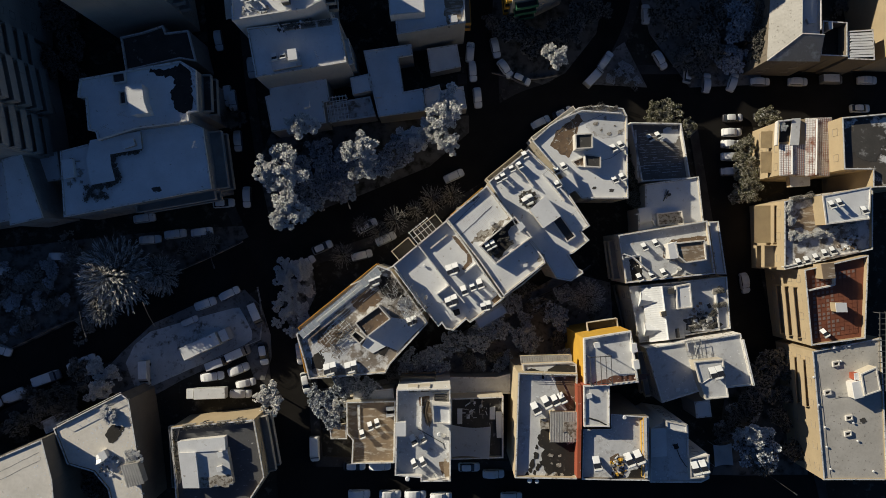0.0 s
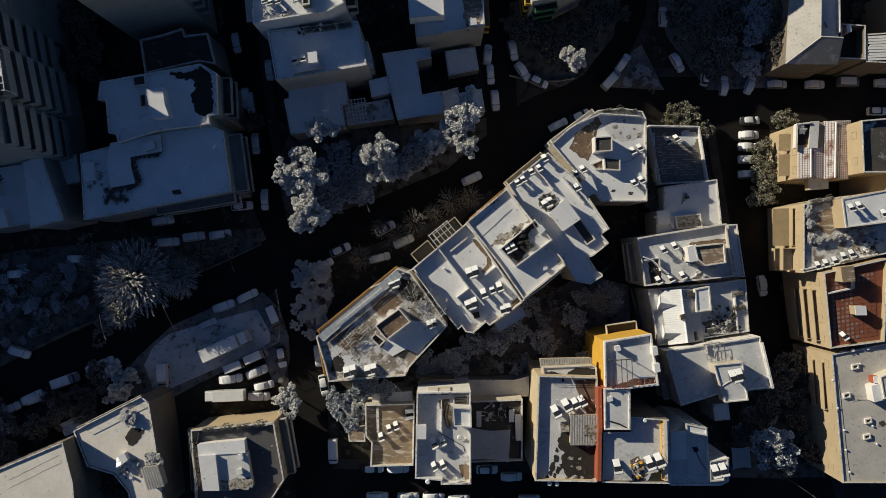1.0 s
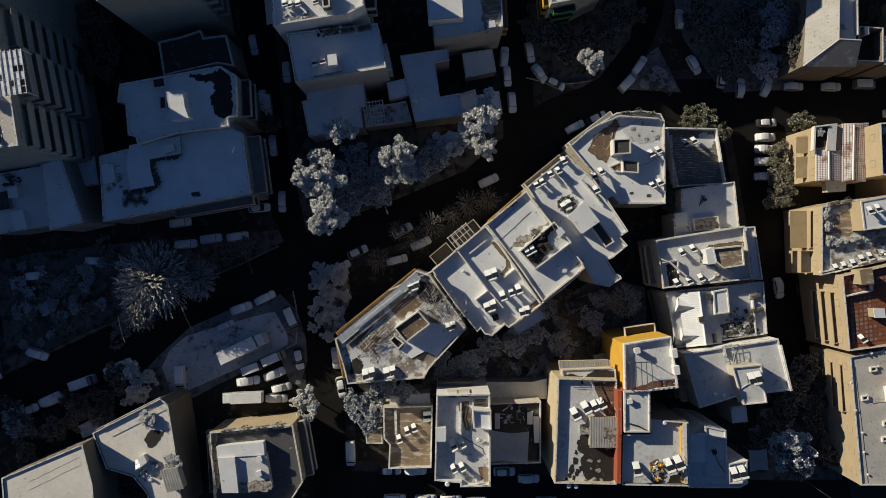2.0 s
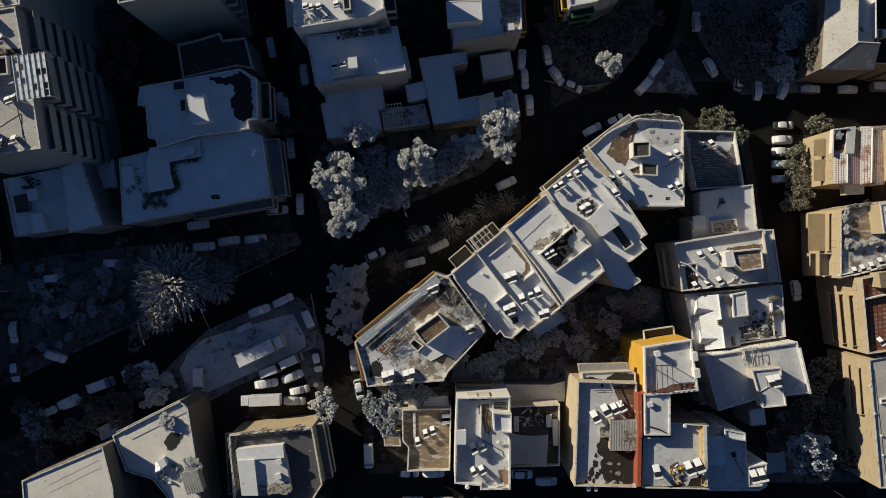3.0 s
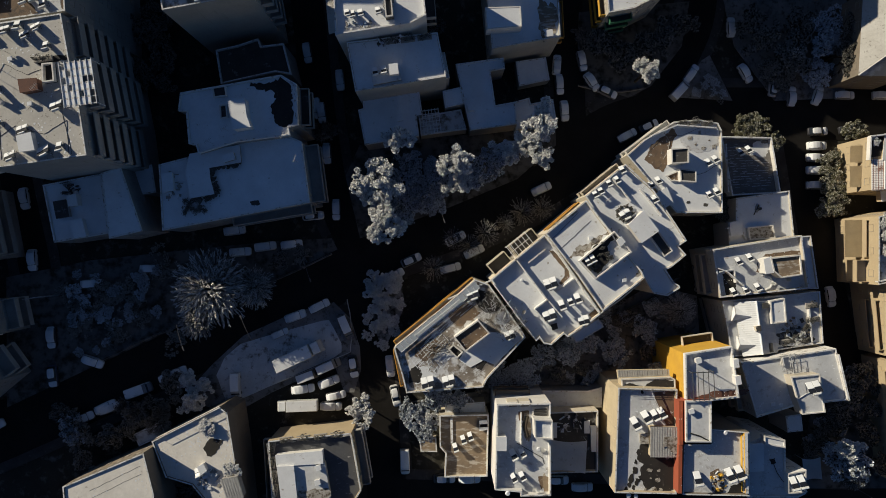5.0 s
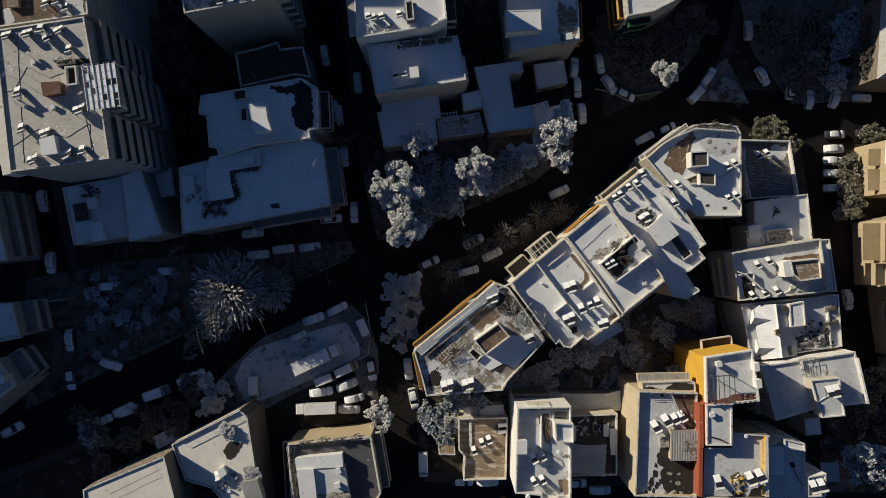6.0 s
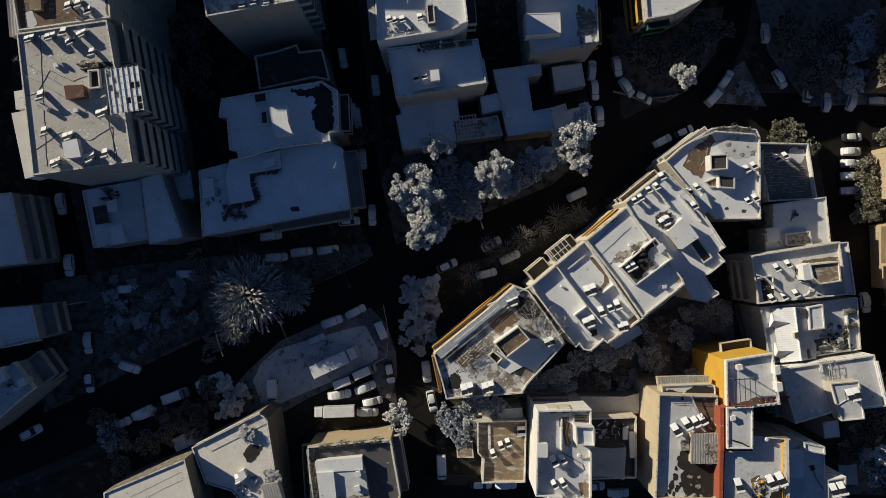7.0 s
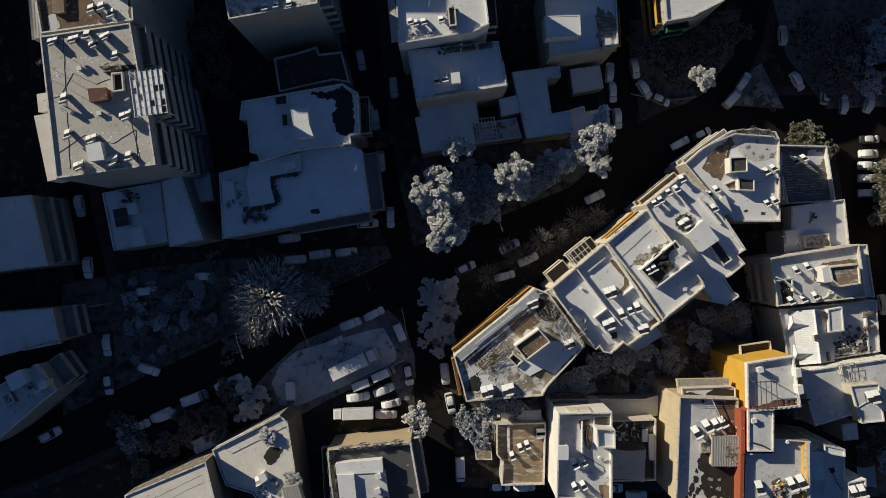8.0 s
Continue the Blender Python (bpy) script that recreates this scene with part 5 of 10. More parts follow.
HOUSES["D1"] = dict(poly=[(64.5, 24.5), (74.0, 25.1), (73.5, 13.9), (64.2, 14.1)], z=5.0, label="cream villa with a snow-dusted clay tile roof", wall='sand', roof='none', par=0.0, apt=True)
HOUSES["D6"] = dict(poly=[(73.3, 24.2), (82.1, 25.0), (88.8, 24.5), (88.8, 11.5), (79.0, 11.3), (79.0, 14.6), (73.7, 14.6)], z=9.5, label="sand-coloured house with a dark half-cleared roof", wall='sand', roof='melt', par=0.8, apt=True)
HOUSES["D2"] = dict(poly=[(63.4, 8.9), (69.9, 10.2), (79.9, 11.6), (79.9, -0.1), (63.4, -3.9)], z=8.2, label="sand-coloured apartment building with a planted roof terrace", wall='sand', roof='patchy', par=0.7, apt=True)
HOUSES["D3"] = dict(poly=[(66.1, -3.8), (77.9, -1.1), (77.3, -16.4), (67.4, -17.7)], z=10.0, label="sand-coloured villa with a terracotta-tiled roof terrace", wall='sand', roof='terracotta', par=0.9, apt=True)
HOUSES["D4"] = dict(poly=[(67.9, -18.8), (80.6, -16.3), (81.8, -42.5), (70.0, -42.5)], z=9.4, label="long sand-coloured apartment building with a smooth pale roof", wall='sand', roof='slush', par=0.35, apt=True)
HOUSES["D7"] = dict(poly=[(85.0, 52.0), (95.0, 52.0), (95.0, 37.6), (86.6, 37.6)], z=7.0, label="sand-coloured house at the top of the street", wall="sand", roof="melt", par=0.5)
HOUSES["D8"] = dict(poly=[(78.57, 42.3), (83.5, 42.63), (83.83, 36.6), (78.57, 36.82)], z=3.0, label="low terrace with snow-dusted timber boards", wall="dun", roof="dark", par=0.3)
# D9: black floor colour holds the court's shade
HOUSES["D9"] = dict(poly=[(73.64, 44.27), (78.35, 43.94), (78.35, 37.26), (73.09, 37.48)], z=3.2, label="sunken dark court inside thin pale walls", wall="dun", roof="soot", par=2.6)
HOUSES["E0"] = dict(poly=[(-37.0, 52.5), (-22.0, 54.1), (-20.6, 42.7), (-23.3, 41.3), (-36.2, 39.2)], z=17.3, label="pale apartment building with solar heaters on a snowy roof", wall='white', roof='snow', par=0.6, apt=True, blind=((0, -1), (-1, 0)))
HOUSES["E1"] = dict(poly=[(-34.9, 39.3), (-18.7, 41.1), (-17.1, 33.2), (-33.3, 30.5)], z=13.3, label="grey apartment building with a smooth shaded snow roof", wall='greige', roof='snow', par=0.35, apt=True, blind=((0, -1),))
HOUSES["E1b"] = dict(poly=[(-19.1, 38.5), (-17.4, 38.7), (-16.5, 34.1), (-17.7, 33.7)], z=9.5, label="narrow balcony wing of an apartment building", wall='grey', roof='snow', par=0.3)
HOUSES["E2"] = dict(poly=[(-32.96, 30.85), (-22.23, 32.47), (-21.58, 28.18), (-22.76, 27.85), (-22.22, 23.99), (-32.52, 22.26), (-33.81, 28.92), (-32.85, 29.24)], z=5.6, label="low house with a shaded snow-covered flat roof", wall='grey', roof='snow', par=0.25)
HOUSES["E2b"] = dict(poly=[(-22.4, 28.3), (-14.2, 29.8), (-13.1, 25.9), (-22.0, 24.6)], z=2.5, label="low pergola terrace between two houses", wall='grey', roof='patchy', par=0.3)
HOUSES["E4"] = dict(poly=[(-15.3, 38.1), (-6.1, 39.4), (-5.8, 37.3), (-8.6, 36.8), (-7.6, 30.2), (-3.9, 30.9), (-3.4, 26.6), (-12.4, 25.4)], z=4.2, label="low L-shaped house with a shaded snowy flat roof", wall='grey', roof='snow', par=0.4, apt=True, blind=((0, -1),))
HOUSES["E4b"] = dict(poly=[(-3.2, 40.0), (2.8, 40.9), (3.6, 36.4), (-2.5, 35.1)], z=-0.5, label="low flat garage roof under shaded snow", wall='grey', roof='snow', par=0.2)
HOUSES["E4c"] = dict(poly=[(-3.8, 31.5), (-0.7, 32.4), (-0.4, 31.2), (4.0, 32.1), (4.7, 27.7), (-3.3, 26.1)], z=1.2, label="low house wing with walled shaded terraces", wall='grey', roof='snow', par=0.5)
HOUSES["E4d"] = dict(poly=[(-17.8, 32.8), (-14.3, 33.6), (-13.6, 30.4), (-17.3, 29.6)], z=4.6, label="small square roof box under shaded snow", wall='grey', roof='snow', par=0.1)
HOUSES["E3"] = dict(poly=[(-10.0, 53.8), (3.6, 54.8), (4.2, 42.2), (-8.6, 39.9)], z=7.9, label="grey apartment building with a penthouse and snowy terrace", wall='greige', roof='snow', par=0.7, apt=True, blind=((0, -1),))
HOUSES["E5"] = dict(poly=[(12.2, 56.9), (25.7, 57.0), (24.1, 50.7), (17.9, 47.5), (13.1, 46.6)], z=8.0, label="corner apartment building with green and yellow balcony fronts", wall='greige', roof='snow', par=0.4, apt=True)
HOUSES["F1a"] = dict(poly=[(-63.9, 29.9), (-46.2, 33.1), (-43.5, 31.5), (-43.2, 24.3), (-44.8, 23.9), (-44.6, 22.5), (-54.0, 21.3), (-60.7, 19.2), (-61.1, 20.7), (-62.4, 20.9), (-62.9, 26.6), (-64.3, 26.7)], z=14.6, label="big flat-roofed apartment building with a melted corner in its snow", wall='grey', roof='snow', par=0.6, apt=True)
HOUSES["F1b"] = dict(poly=[(-61.9, 19.4), (-55.0, 21.5), (-45.4, 22.7), (-43.0, 21.7), (-41.5, 10.8), (-63.6, 6.5), (-67.9, 5.7), (-68.6, 17.5), (-63.6, 18.8)], z=12.5, label="lower wing of a big apartment building under smooth blue snow", wall='grey', roof='snow', par=0.3, apt=True)
HOUSES["F5"] = dict(poly=[(-60.0, 39.4), (-56.0, 40.3), (-52.1, 41.6), (-51.6, 40.2), (-47.4, 40.7), (-45.9, 34.9), (-48.9, 35.4), (-59.0, 33.1)], z=8.2, label="low dark terrace roof without snow", wall='grey', roof='dark', par=0.6)
HOUSES["F2"] = dict(poly=[(-91.5, 37.0), (-77.4, 39.2), (-76.2, 32.5), (-74.5, 24.7), (-73.3, 17.0), (-88.9, 14.8)], z=27.0, label="tall apartment block with a sunlit snowy roof and stepped balconies", wall='pale', roof='slush', par=0.35, apt=True, blind=((0, -1),))
HOUSES["F2n"] = dict(poly=[(-95.2, 54.9), (-78.7, 56.7), (-77.6, 40.1), (-92.3, 37.9)], z=25.5, label="tall apartment block with cluttered roof terraces", wall='pale', roof='rust_floor', par=0.6, apt=True)
HOUSES["F3"] = dict(poly=[(-78.6, 15.9), (-75.1, 17.0), (-71.2, 5.6), (-77.1, 4.2)], z=13.1, label="low wing with a smooth shaded snow roof", wall='grey', roof='snow', par=0.1, apt=True)
HOUSES["F3b"] = dict(poly=[(-90.2, 13.9), (-79.6, 16.0), (-78.2, 5.2), (-81.0, 4.7), (-88.1, 3.5)], z=11.2, label="low wing with a cluttered shaded roof terrace", wall='grey', roof='snow', par=0.4, apt=True)
HOUSES["F4"] = dict(poly=[(-65.2, 50.8), (-50.5, 52.2), (-48.9, 43.9), (-63.4, 41.2)], z=23.0, label="tall grey apartment block with a blank side wall", wall='greige', roof='patchy', par=0.5, apt=True, blind=((0, -1),))
HOUSES["F8"] = dict(poly=[(-117.6, 11.7), (-101.2, 13.3), (-98.4, 0.8), (-115.6, -1.4)], z=14.0, label="apartment building with a broad shaded snow roof", wall='grey', roof='snow', par=0.3, apt=True)
HOUSES["F6"] = dict(poly=[(-116.3, -8.3), (-98.2, -6.8), (-96.8, -12.8), (-104.7, -14.7), (-115.3, -17.4)], z=13.0, label="house with a railed snowy roof terrace", wall='grey', roof='snow', par=0.3, apt=True)
HOUSES["F7"] = dict(poly=[(-111.7, -23.4), (-99.6, -16.5), (-96.3, -21.1), (-105.8, -29.3), (-109.7, -31.8)], z=15.0, label="small apartment building with a shaded snowy roof", wall='grey', roof='thin', par=0.5, apt=True)
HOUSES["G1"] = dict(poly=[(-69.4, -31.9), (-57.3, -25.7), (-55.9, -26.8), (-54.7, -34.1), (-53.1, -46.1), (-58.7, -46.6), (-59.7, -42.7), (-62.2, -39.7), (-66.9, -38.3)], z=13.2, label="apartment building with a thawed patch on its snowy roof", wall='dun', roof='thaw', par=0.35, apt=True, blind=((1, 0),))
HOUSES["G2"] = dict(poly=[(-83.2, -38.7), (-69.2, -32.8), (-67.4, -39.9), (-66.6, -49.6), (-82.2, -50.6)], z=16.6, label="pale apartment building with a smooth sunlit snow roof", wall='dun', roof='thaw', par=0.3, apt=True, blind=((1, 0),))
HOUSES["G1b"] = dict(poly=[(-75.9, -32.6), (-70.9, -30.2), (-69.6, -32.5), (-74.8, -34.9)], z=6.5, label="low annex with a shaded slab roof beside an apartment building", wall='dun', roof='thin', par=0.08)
# G3's roof colour carries the shadow that its penthouse throws
HOUSES["G3"] = dict(poly=[(-49.1, -32.2), (-34.1, -30.7), (-32.2, -41.2), (-36.1, -47.3), (-48.1, -47.3)], z=11.6, label="cream apartment building with a white penthouse on its roof", wall='sand', roof='slate', par=0.8, apt=True, blind=((0, 1),))
HOUSES["C9"] = dict(poly=[(0.91, -24.47), (10.19, -24.47), (12.87, -23.78), (12.87, -27.63), (1.11, -27.64)], z=5.0, label="low grey sheds between gardens under thin snow", wall='grey', roof='thin', par=0.1)
HOUSES["B4"] = dict(poly=[(48.0, -29.2), (50.9, -28.8), (51.3, -32.0), (48.4, -32.3)], z=5.0, label="small shed with a shaded snowy roof", wall='grey', roof='snow', par=0.1)
HOUSES["F9"] = dict(poly=[(-75.3, 17.3), (-71.9, 18.1), (-71.1, 12.9), (-74.5, 12.4)], z=8.0, label="small low wing with a shaded snowy roof", wall='grey', roof='snow', par=0.1)
# D5: white house, wall shade put into a dark wall colour
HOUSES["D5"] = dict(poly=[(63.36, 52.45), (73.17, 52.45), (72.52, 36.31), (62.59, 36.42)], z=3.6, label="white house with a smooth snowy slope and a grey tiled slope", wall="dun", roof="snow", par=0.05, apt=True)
HOUSES["C0"] = dict(poly=[(-22.1, -34.3), (-18.8, -34.1), (-18.6, -36.9), (-21.8, -36.9)], z=3.0, label="low lean-to with a pale tile roof", wall='cream', roof='brown', par=0.1)
# N blocks: added out of view, their heights set by the shade they cast
HOUSES["N0"] = dict(poly=[(-150, 4), (-128, 4), (-128, 30), (-150, 30)], z=34, label="plain apartment block out of view, added to cast shade", wall="greige", roof="snow", par=0.6)
HOUSES["N10"] = dict(poly=[(-150, -12), (-128, -12), (-128, 3.5), (-150, 3.5)], z=30, label="plain apartment block out of view, added to cast shade", wall="greige", roof="snow", par=0.6)
HOUSES["N1"] = dict(poly=[(-150, 34), (-128, 34), (-128, 80), (-150, 80)], z=36, label="plain apartment block out of view, added to cast shade", wall="greige", roof="snow", par=0.6)
HOUSES["N2"] = dict(poly=[(-122, 66), (-98, 66), (-98, 100), (-122, 100)], z=38, label="plain apartment block out of view, added to cast shade", wall="greige", roof="snow", par=0.6)
HOUSES["N3"] = dict(poly=[(-95, 57.6), (-80, 57.6), (-80, 100), (-95, 100)], z=32.6, label="plain apartment block out of view, added to cast shade", wall="greige", roof="snow", par=0.6)
HOUSES["N4"] = dict(poly=[(-79.5, 64), (-60, 64), (-60, 100), (-79.5, 100)], z=29, label="plain apartment block out of view, added to cast shade", wall="greige", roof="snow", par=0.6)
HOUSES["N5"] = dict(poly=[(-60, 70), (-38, 70), (-38, 104), (-60, 104)], z=24, label="plain apartment block out of view, added to cast shade", wall="greige", roof="snow", par=0.6)
HOUSES["N6"] = dict(poly=[(-30, 72), (-8, 72), (-8, 104), (-30, 104)], z=19, label="plain apartment block out of view, added to cast shade", wall="greige", roof="snow", par=0.6)
HOUSES["N7"] = dict(poly=[(-150, -60), (-130, -60), (-130, -14), (-150, -14)], z=24, label="plain apartment block out of view, added to cast shade", wall="greige", roof="snow", par=0.6)
HOUSES["N8"] = dict(poly=[(14, 60), (44, 60), (44, 84), (14, 84)], z=13, label="plain apartment block out of view, added to cast shade", wall="greige", roof="snow", par=0.6)
HOUSES["N9"] = dict(poly=[(50, 62), (72, 62), (72, 84), (50, 84)], z=10, label="plain apartment block out of view, added to cast shade", wall="greige", roof="snow", par=0.6)


# ---- roads: centre line, width ----
ROADS = [
    ("wide dark wet asphalt avenue", [(-127.3, -41.1), (-105.4, -34.2), (-85.0, -25.1), (-69.4, -18.0), (-53.5, -11.0), (-40.6, -4.1), (-29.7, 3.5), (-16.3, 7.5), (-2.7, 13.2), (8.7, 20.6), (16.9, 27.3), (29.8, 30.6), (48.8, 30.9), (73.0, 31.1), (110.0, 32.6)], 11.0),
    ("narrow dark street between apartment blocks", [(-47.0, 64.5), (-45.0, 50.4), (-42.6, 29.6), (-39.8, 12.5), (-34.1, 1.2)], 6.5),
    ("dark side street", [(-34.0, -3.2), (-31.6, -13.3), (-29.8, -28.7), (-28.4, -48.2), (-27.6, -66.2)], 7.0),
    ("dark street beside parked cars", [(56.2, 29.5), (58.5, 13.0), (61.0, -4.5), (64.6, -22.9), (71.4, -47.8), (74.4, -63.4)], 8.0),
    ("dark lower street", [(-29.0, -46.2), (1.8, -47.4), (35.5, -48.5), (70.2, -50.0)], 8.0),
    ("dark street climbing between houses", [(7.8, 65.9), (7.9, 44.3), (8.5, 23.2)], 6.5),
    ("curved dark street round a green", [(36.9, 61.8), (35.5, 49.6), (29.9, 38.7), (23.4, 29.7)], 7.0),
    ("narrow dark street in shade", [(-107.2, 64.5), (-103.6, 30.4), (-100.3, 13.7), (-96.0, -2.7), (-93.6, -23.2)], 6.0),
]
GREENS = []
GREENS.append(("car_park", [(-61.5, -22.1), (-60.0, -18.7), (-57.0, -16.1), (-52.1, -14.6), (-45.6, -12.8), (-41.2, -11.6), (-40.0, -11.5), (-38.8, -13.5), (-37.5, -16.1), (-37.4, -17.7), (-38.9, -18.8), (-45.4, -21.7), (-51.9, -24.6), (-56.2, -26.5), (-59.2, -27.8)], 0.16, "yard", "trampled snow on a car park island"))
GREENS.append(("verge_2", [(-68.0, -26.4), (-62.3, -20.0), (-56.5, -14.5), (-46.7, -10.0), (-39.1, -8.0), (-35.7, -11.3), (-33.9, -16.8), (-33.6, -21.2), (-34.9, -25.6), (-36.8, -25.6), (-38.9, -20.1), (-50.8, -25.5), (-58.3, -29.7)], 0.14, "frosted", "frosted planted strip round a car park"))
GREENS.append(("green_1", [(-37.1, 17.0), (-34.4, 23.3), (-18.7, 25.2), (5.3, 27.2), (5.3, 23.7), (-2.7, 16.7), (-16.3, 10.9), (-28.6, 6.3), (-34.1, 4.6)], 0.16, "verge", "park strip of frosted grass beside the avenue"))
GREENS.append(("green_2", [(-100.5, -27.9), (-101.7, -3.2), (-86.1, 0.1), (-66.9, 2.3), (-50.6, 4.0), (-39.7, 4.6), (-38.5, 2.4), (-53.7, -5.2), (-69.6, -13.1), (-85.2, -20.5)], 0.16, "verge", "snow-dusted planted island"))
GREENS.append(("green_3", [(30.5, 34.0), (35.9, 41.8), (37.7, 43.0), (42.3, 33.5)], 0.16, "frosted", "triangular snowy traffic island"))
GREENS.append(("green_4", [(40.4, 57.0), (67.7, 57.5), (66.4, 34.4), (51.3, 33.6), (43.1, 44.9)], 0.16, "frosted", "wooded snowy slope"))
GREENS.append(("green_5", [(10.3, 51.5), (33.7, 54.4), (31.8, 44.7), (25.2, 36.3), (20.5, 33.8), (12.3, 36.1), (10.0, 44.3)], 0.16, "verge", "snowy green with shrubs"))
GREENS.append(("yard_1", [(-24.9, -27.6), (-10.5, -25.6), (1.8, -17.9), (10.9, -12.4), (24.7, -4.5), (33.9, -6.8), (34.4, -17.0), (24.5, -22.6), (13.1, -28.0), (-9.4, -27.8)], 0.14, "frosted", "snow-dusted back garden"))
GREENS.append(("yard_2", [(57.4, -28.5), (71.1, -23.0), (73.8, -45.6), (54.0, -45.3)], 0.14, "verge", "snow-dusted garden beside houses"))
GREENS.append(("verge_1", [(-31.8, -3.2), (-26.3, -1.6), (-25.1, -8.8), (-29.2, -17.7), (-31.1, -13.3)], 0.15, "hedge_snow", "frosted hedge strip beside the street"))
for nm, outline, lift, surf, label in GREENS:
    patch_of_ground(nm, outline, lift, surf, label)

ground_sheet()
for k, (nm, line, width) in enumerate(ROADS):
    road("road_%d" % (k + 1), line, width, 0.02 + 0.006 * k, nm)
for k, (nm, line, width) in enumerate(ROADS):
    for side in (-1, 1):
        pavement("pavement_%d" % (2 * k + (side + 1) // 2 + 1), line, width, side)

WINDOW = window_mesh()
for key, spec in HOUSES.items():
    house(key, **spec)

heaters, cars, trees, planters = [], [], [], []
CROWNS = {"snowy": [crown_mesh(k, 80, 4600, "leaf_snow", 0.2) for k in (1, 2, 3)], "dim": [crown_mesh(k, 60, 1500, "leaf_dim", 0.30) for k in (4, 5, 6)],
          "frost": [crown_mesh(k, 64, 1500, "leaf_frost", 0.27) for k in (31, 32, 33)],
          "green": [crown_mesh(k, 60, 2400, "leaf_green", 0.24) for k in (7, 8)], "twig": [twig_mesh(k, 30, 22, "twig") for k in (9, 10)],
          "burst": [burst_mesh(11, 330, 15, "leaf_burst")], "spray": [burst_mesh(21, 90, 9, "twig"), burst_mesh(22, 110, 8, "twig")], "low": [crown_mesh(k, 44, 620, "leaf_dim", 0.22) for k in (12, 13)]}
TRUNKS = [trunk_mesh(1), trunk_mesh(2)]
# box added on F2n beyond the view, only to block low sun
roof_box("F2n", [(-88.0, 48.2), (-83.0, 48.2), (-83.0, 53.0), (-88.0, 53.0)], 24.9, 29.7, "pale", "snow", "stair_house", 0.0)
roof_box("A4", [(15.6, 7.0), (18.3, 9.5), (21.0, 5.9), (18.0, 3.8)], 10.5, 12.5, "white", "snow", "stair_house", 0.0)
# shallow shaft; its dark floor paints the shade of a deep one
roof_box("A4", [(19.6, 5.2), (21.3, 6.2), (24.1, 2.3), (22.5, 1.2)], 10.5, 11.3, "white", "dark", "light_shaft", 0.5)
roof_box("A5", [(24.2, 21.1), (27.5, 21.3), (27.5, 18.5), (24.3, 18.3)], 7.4, 9.8, "white", "dark", "stair_house", 0.3)
roof_box("A5", [(26.1, 17.6), (29.2, 17.2), (29.2, 15.0), (26.3, 15.2)], 7.4, 8.9, "white", "dark", "skylight_curb", 0.2)
roof_box("A5", [(21.5, 12.7), (23.8, 14.1), (25.0, 11.2), (22.5, 9.8)], 7.4, 8.6, "white", "snow", "roof_box", 0.0)
roof_box("B1", [(42.5, 1.1), (48.0, 1.7), (48.4, -2.0), (44.6, -2.6), (43.1, -1.4)], 7.1, 9.8, "cream", "brown", "stair_house", 0.4)
roof_box("B1", [(41.3, 0.8), (42.7, 1.3), (43.1, -1.6), (41.7, -1.8)], 7.1, 9.6, "white", "snow", "chimney", 0.0)
roof_box("C2", [(-1.9, -26.6), (1.3, -26.8), (1.4, -30.1), (-1.7, -29.9)], 14.2, 17.4, "white", "snow", "stair_house", 0.5)
roof_box("C2", [(-8.2, -30.1), (-6.5, -30.1), (-6.5, -32.4), (-8.2, -32.4)], 14.2, 16.0, "white", "snow", "lift_box", 0.0)
roof_box("D2", [(68.8, 9.7), (77.7, 11.4), (77.4, 5.4), (69.5, 4.4)], 7.5, 11.0, "sand", "snow", "penthouse", 0.2)
roof_box("D3", [(68.2, -2.8), (70.4, -2.5), (70.7, -5.2), (68.6, -5.4)], 9.1, 11.6, "sand", "brown", "chimney", 0.0)
roof_box("D3", [(71.2, -9.8), (73.1, -9.8), (73.3, -11.4), (71.4, -11.4)], 9.1, 10.9, "sand", "snow", "chimney", 0.0)
roof_box("D4", [(75.5, -22.6), (78.4, -21.3), (79.2, -25.6), (76.2, -26.6)], 9.05, 11.4, "cream", "slush", "penthouse", 0.2)
roof_box("D4", [(74.2, -24.3), (75.7, -23.9), (76.2, -26.8), (74.7, -27.2)], 9.05, 10.9, "white", "snow", "penthouse_wing", 0.0)
roof_box("D4", [(74.8, -22.7), (75.9, -22.5), (76.0, -23.6), (74.9, -23.8)], 9.05, 10.6, "red", "snow", "lift_housing", 0.0)
roof_box("E3", [(-10.05, 46.64), (-3.55, 46.88), (-3.33, 43.17), (-9.72, 42.63)], 7.2, 10.4, "white", "snow", "penthouse", 0.1)
roof_box("F1a", [(-54.8, 27.9), (-52.0, 28.4), (-51.6, 25.4), (-50.9, 23.5), (-53.8, 23.1)], 14.0, 16.6, "white", "snow", "stair_house", 0.0)
roof_box("F2", [(-83.7, 19.8), (-81.5, 20.4), (-80.9, 17.7), (-83.2, 17.4)], 26.65, 27.8, "white", "snow", "roof_box", 0.0)
roof_box("F3b", [(-85.0, 11.8), (-83.5, 12.2), (-83.1, 10.2), (-84.7, 10.0)], 10.8, 12.4, "white", "snow", "roof_box", 0.0)
roof_box("G1", [(-56.5, -38.1), (-53.7, -37.6), (-52.6, -41.1), (-55.4, -41.8)], 12.85, 14.6, "grey", "corrugated", "tin_shed", 0.0)
heaters.append((-5.2, -33.4, 14.2, 28))
heaters.append((-3.6, -33.1, 14.2, 28))
heaters.append((-5.1, -37.5, 14.2, 28))
heaters.append((-3.6, -37.2, 14.2, 28))
heaters.append((46.8, -39.9, 11.8, 15))
heaters.append((-15.2, -34.7, 6.2, 20))
heaters.append((-13.7, -33.2, 6.2, 20))
heaters.append((-12.4, -32.6, 6.2, 20))
heaters.append((37.5, 0.5, 7.1, 22))
heaters.append((39.6, 1.2, 7.1, 22))
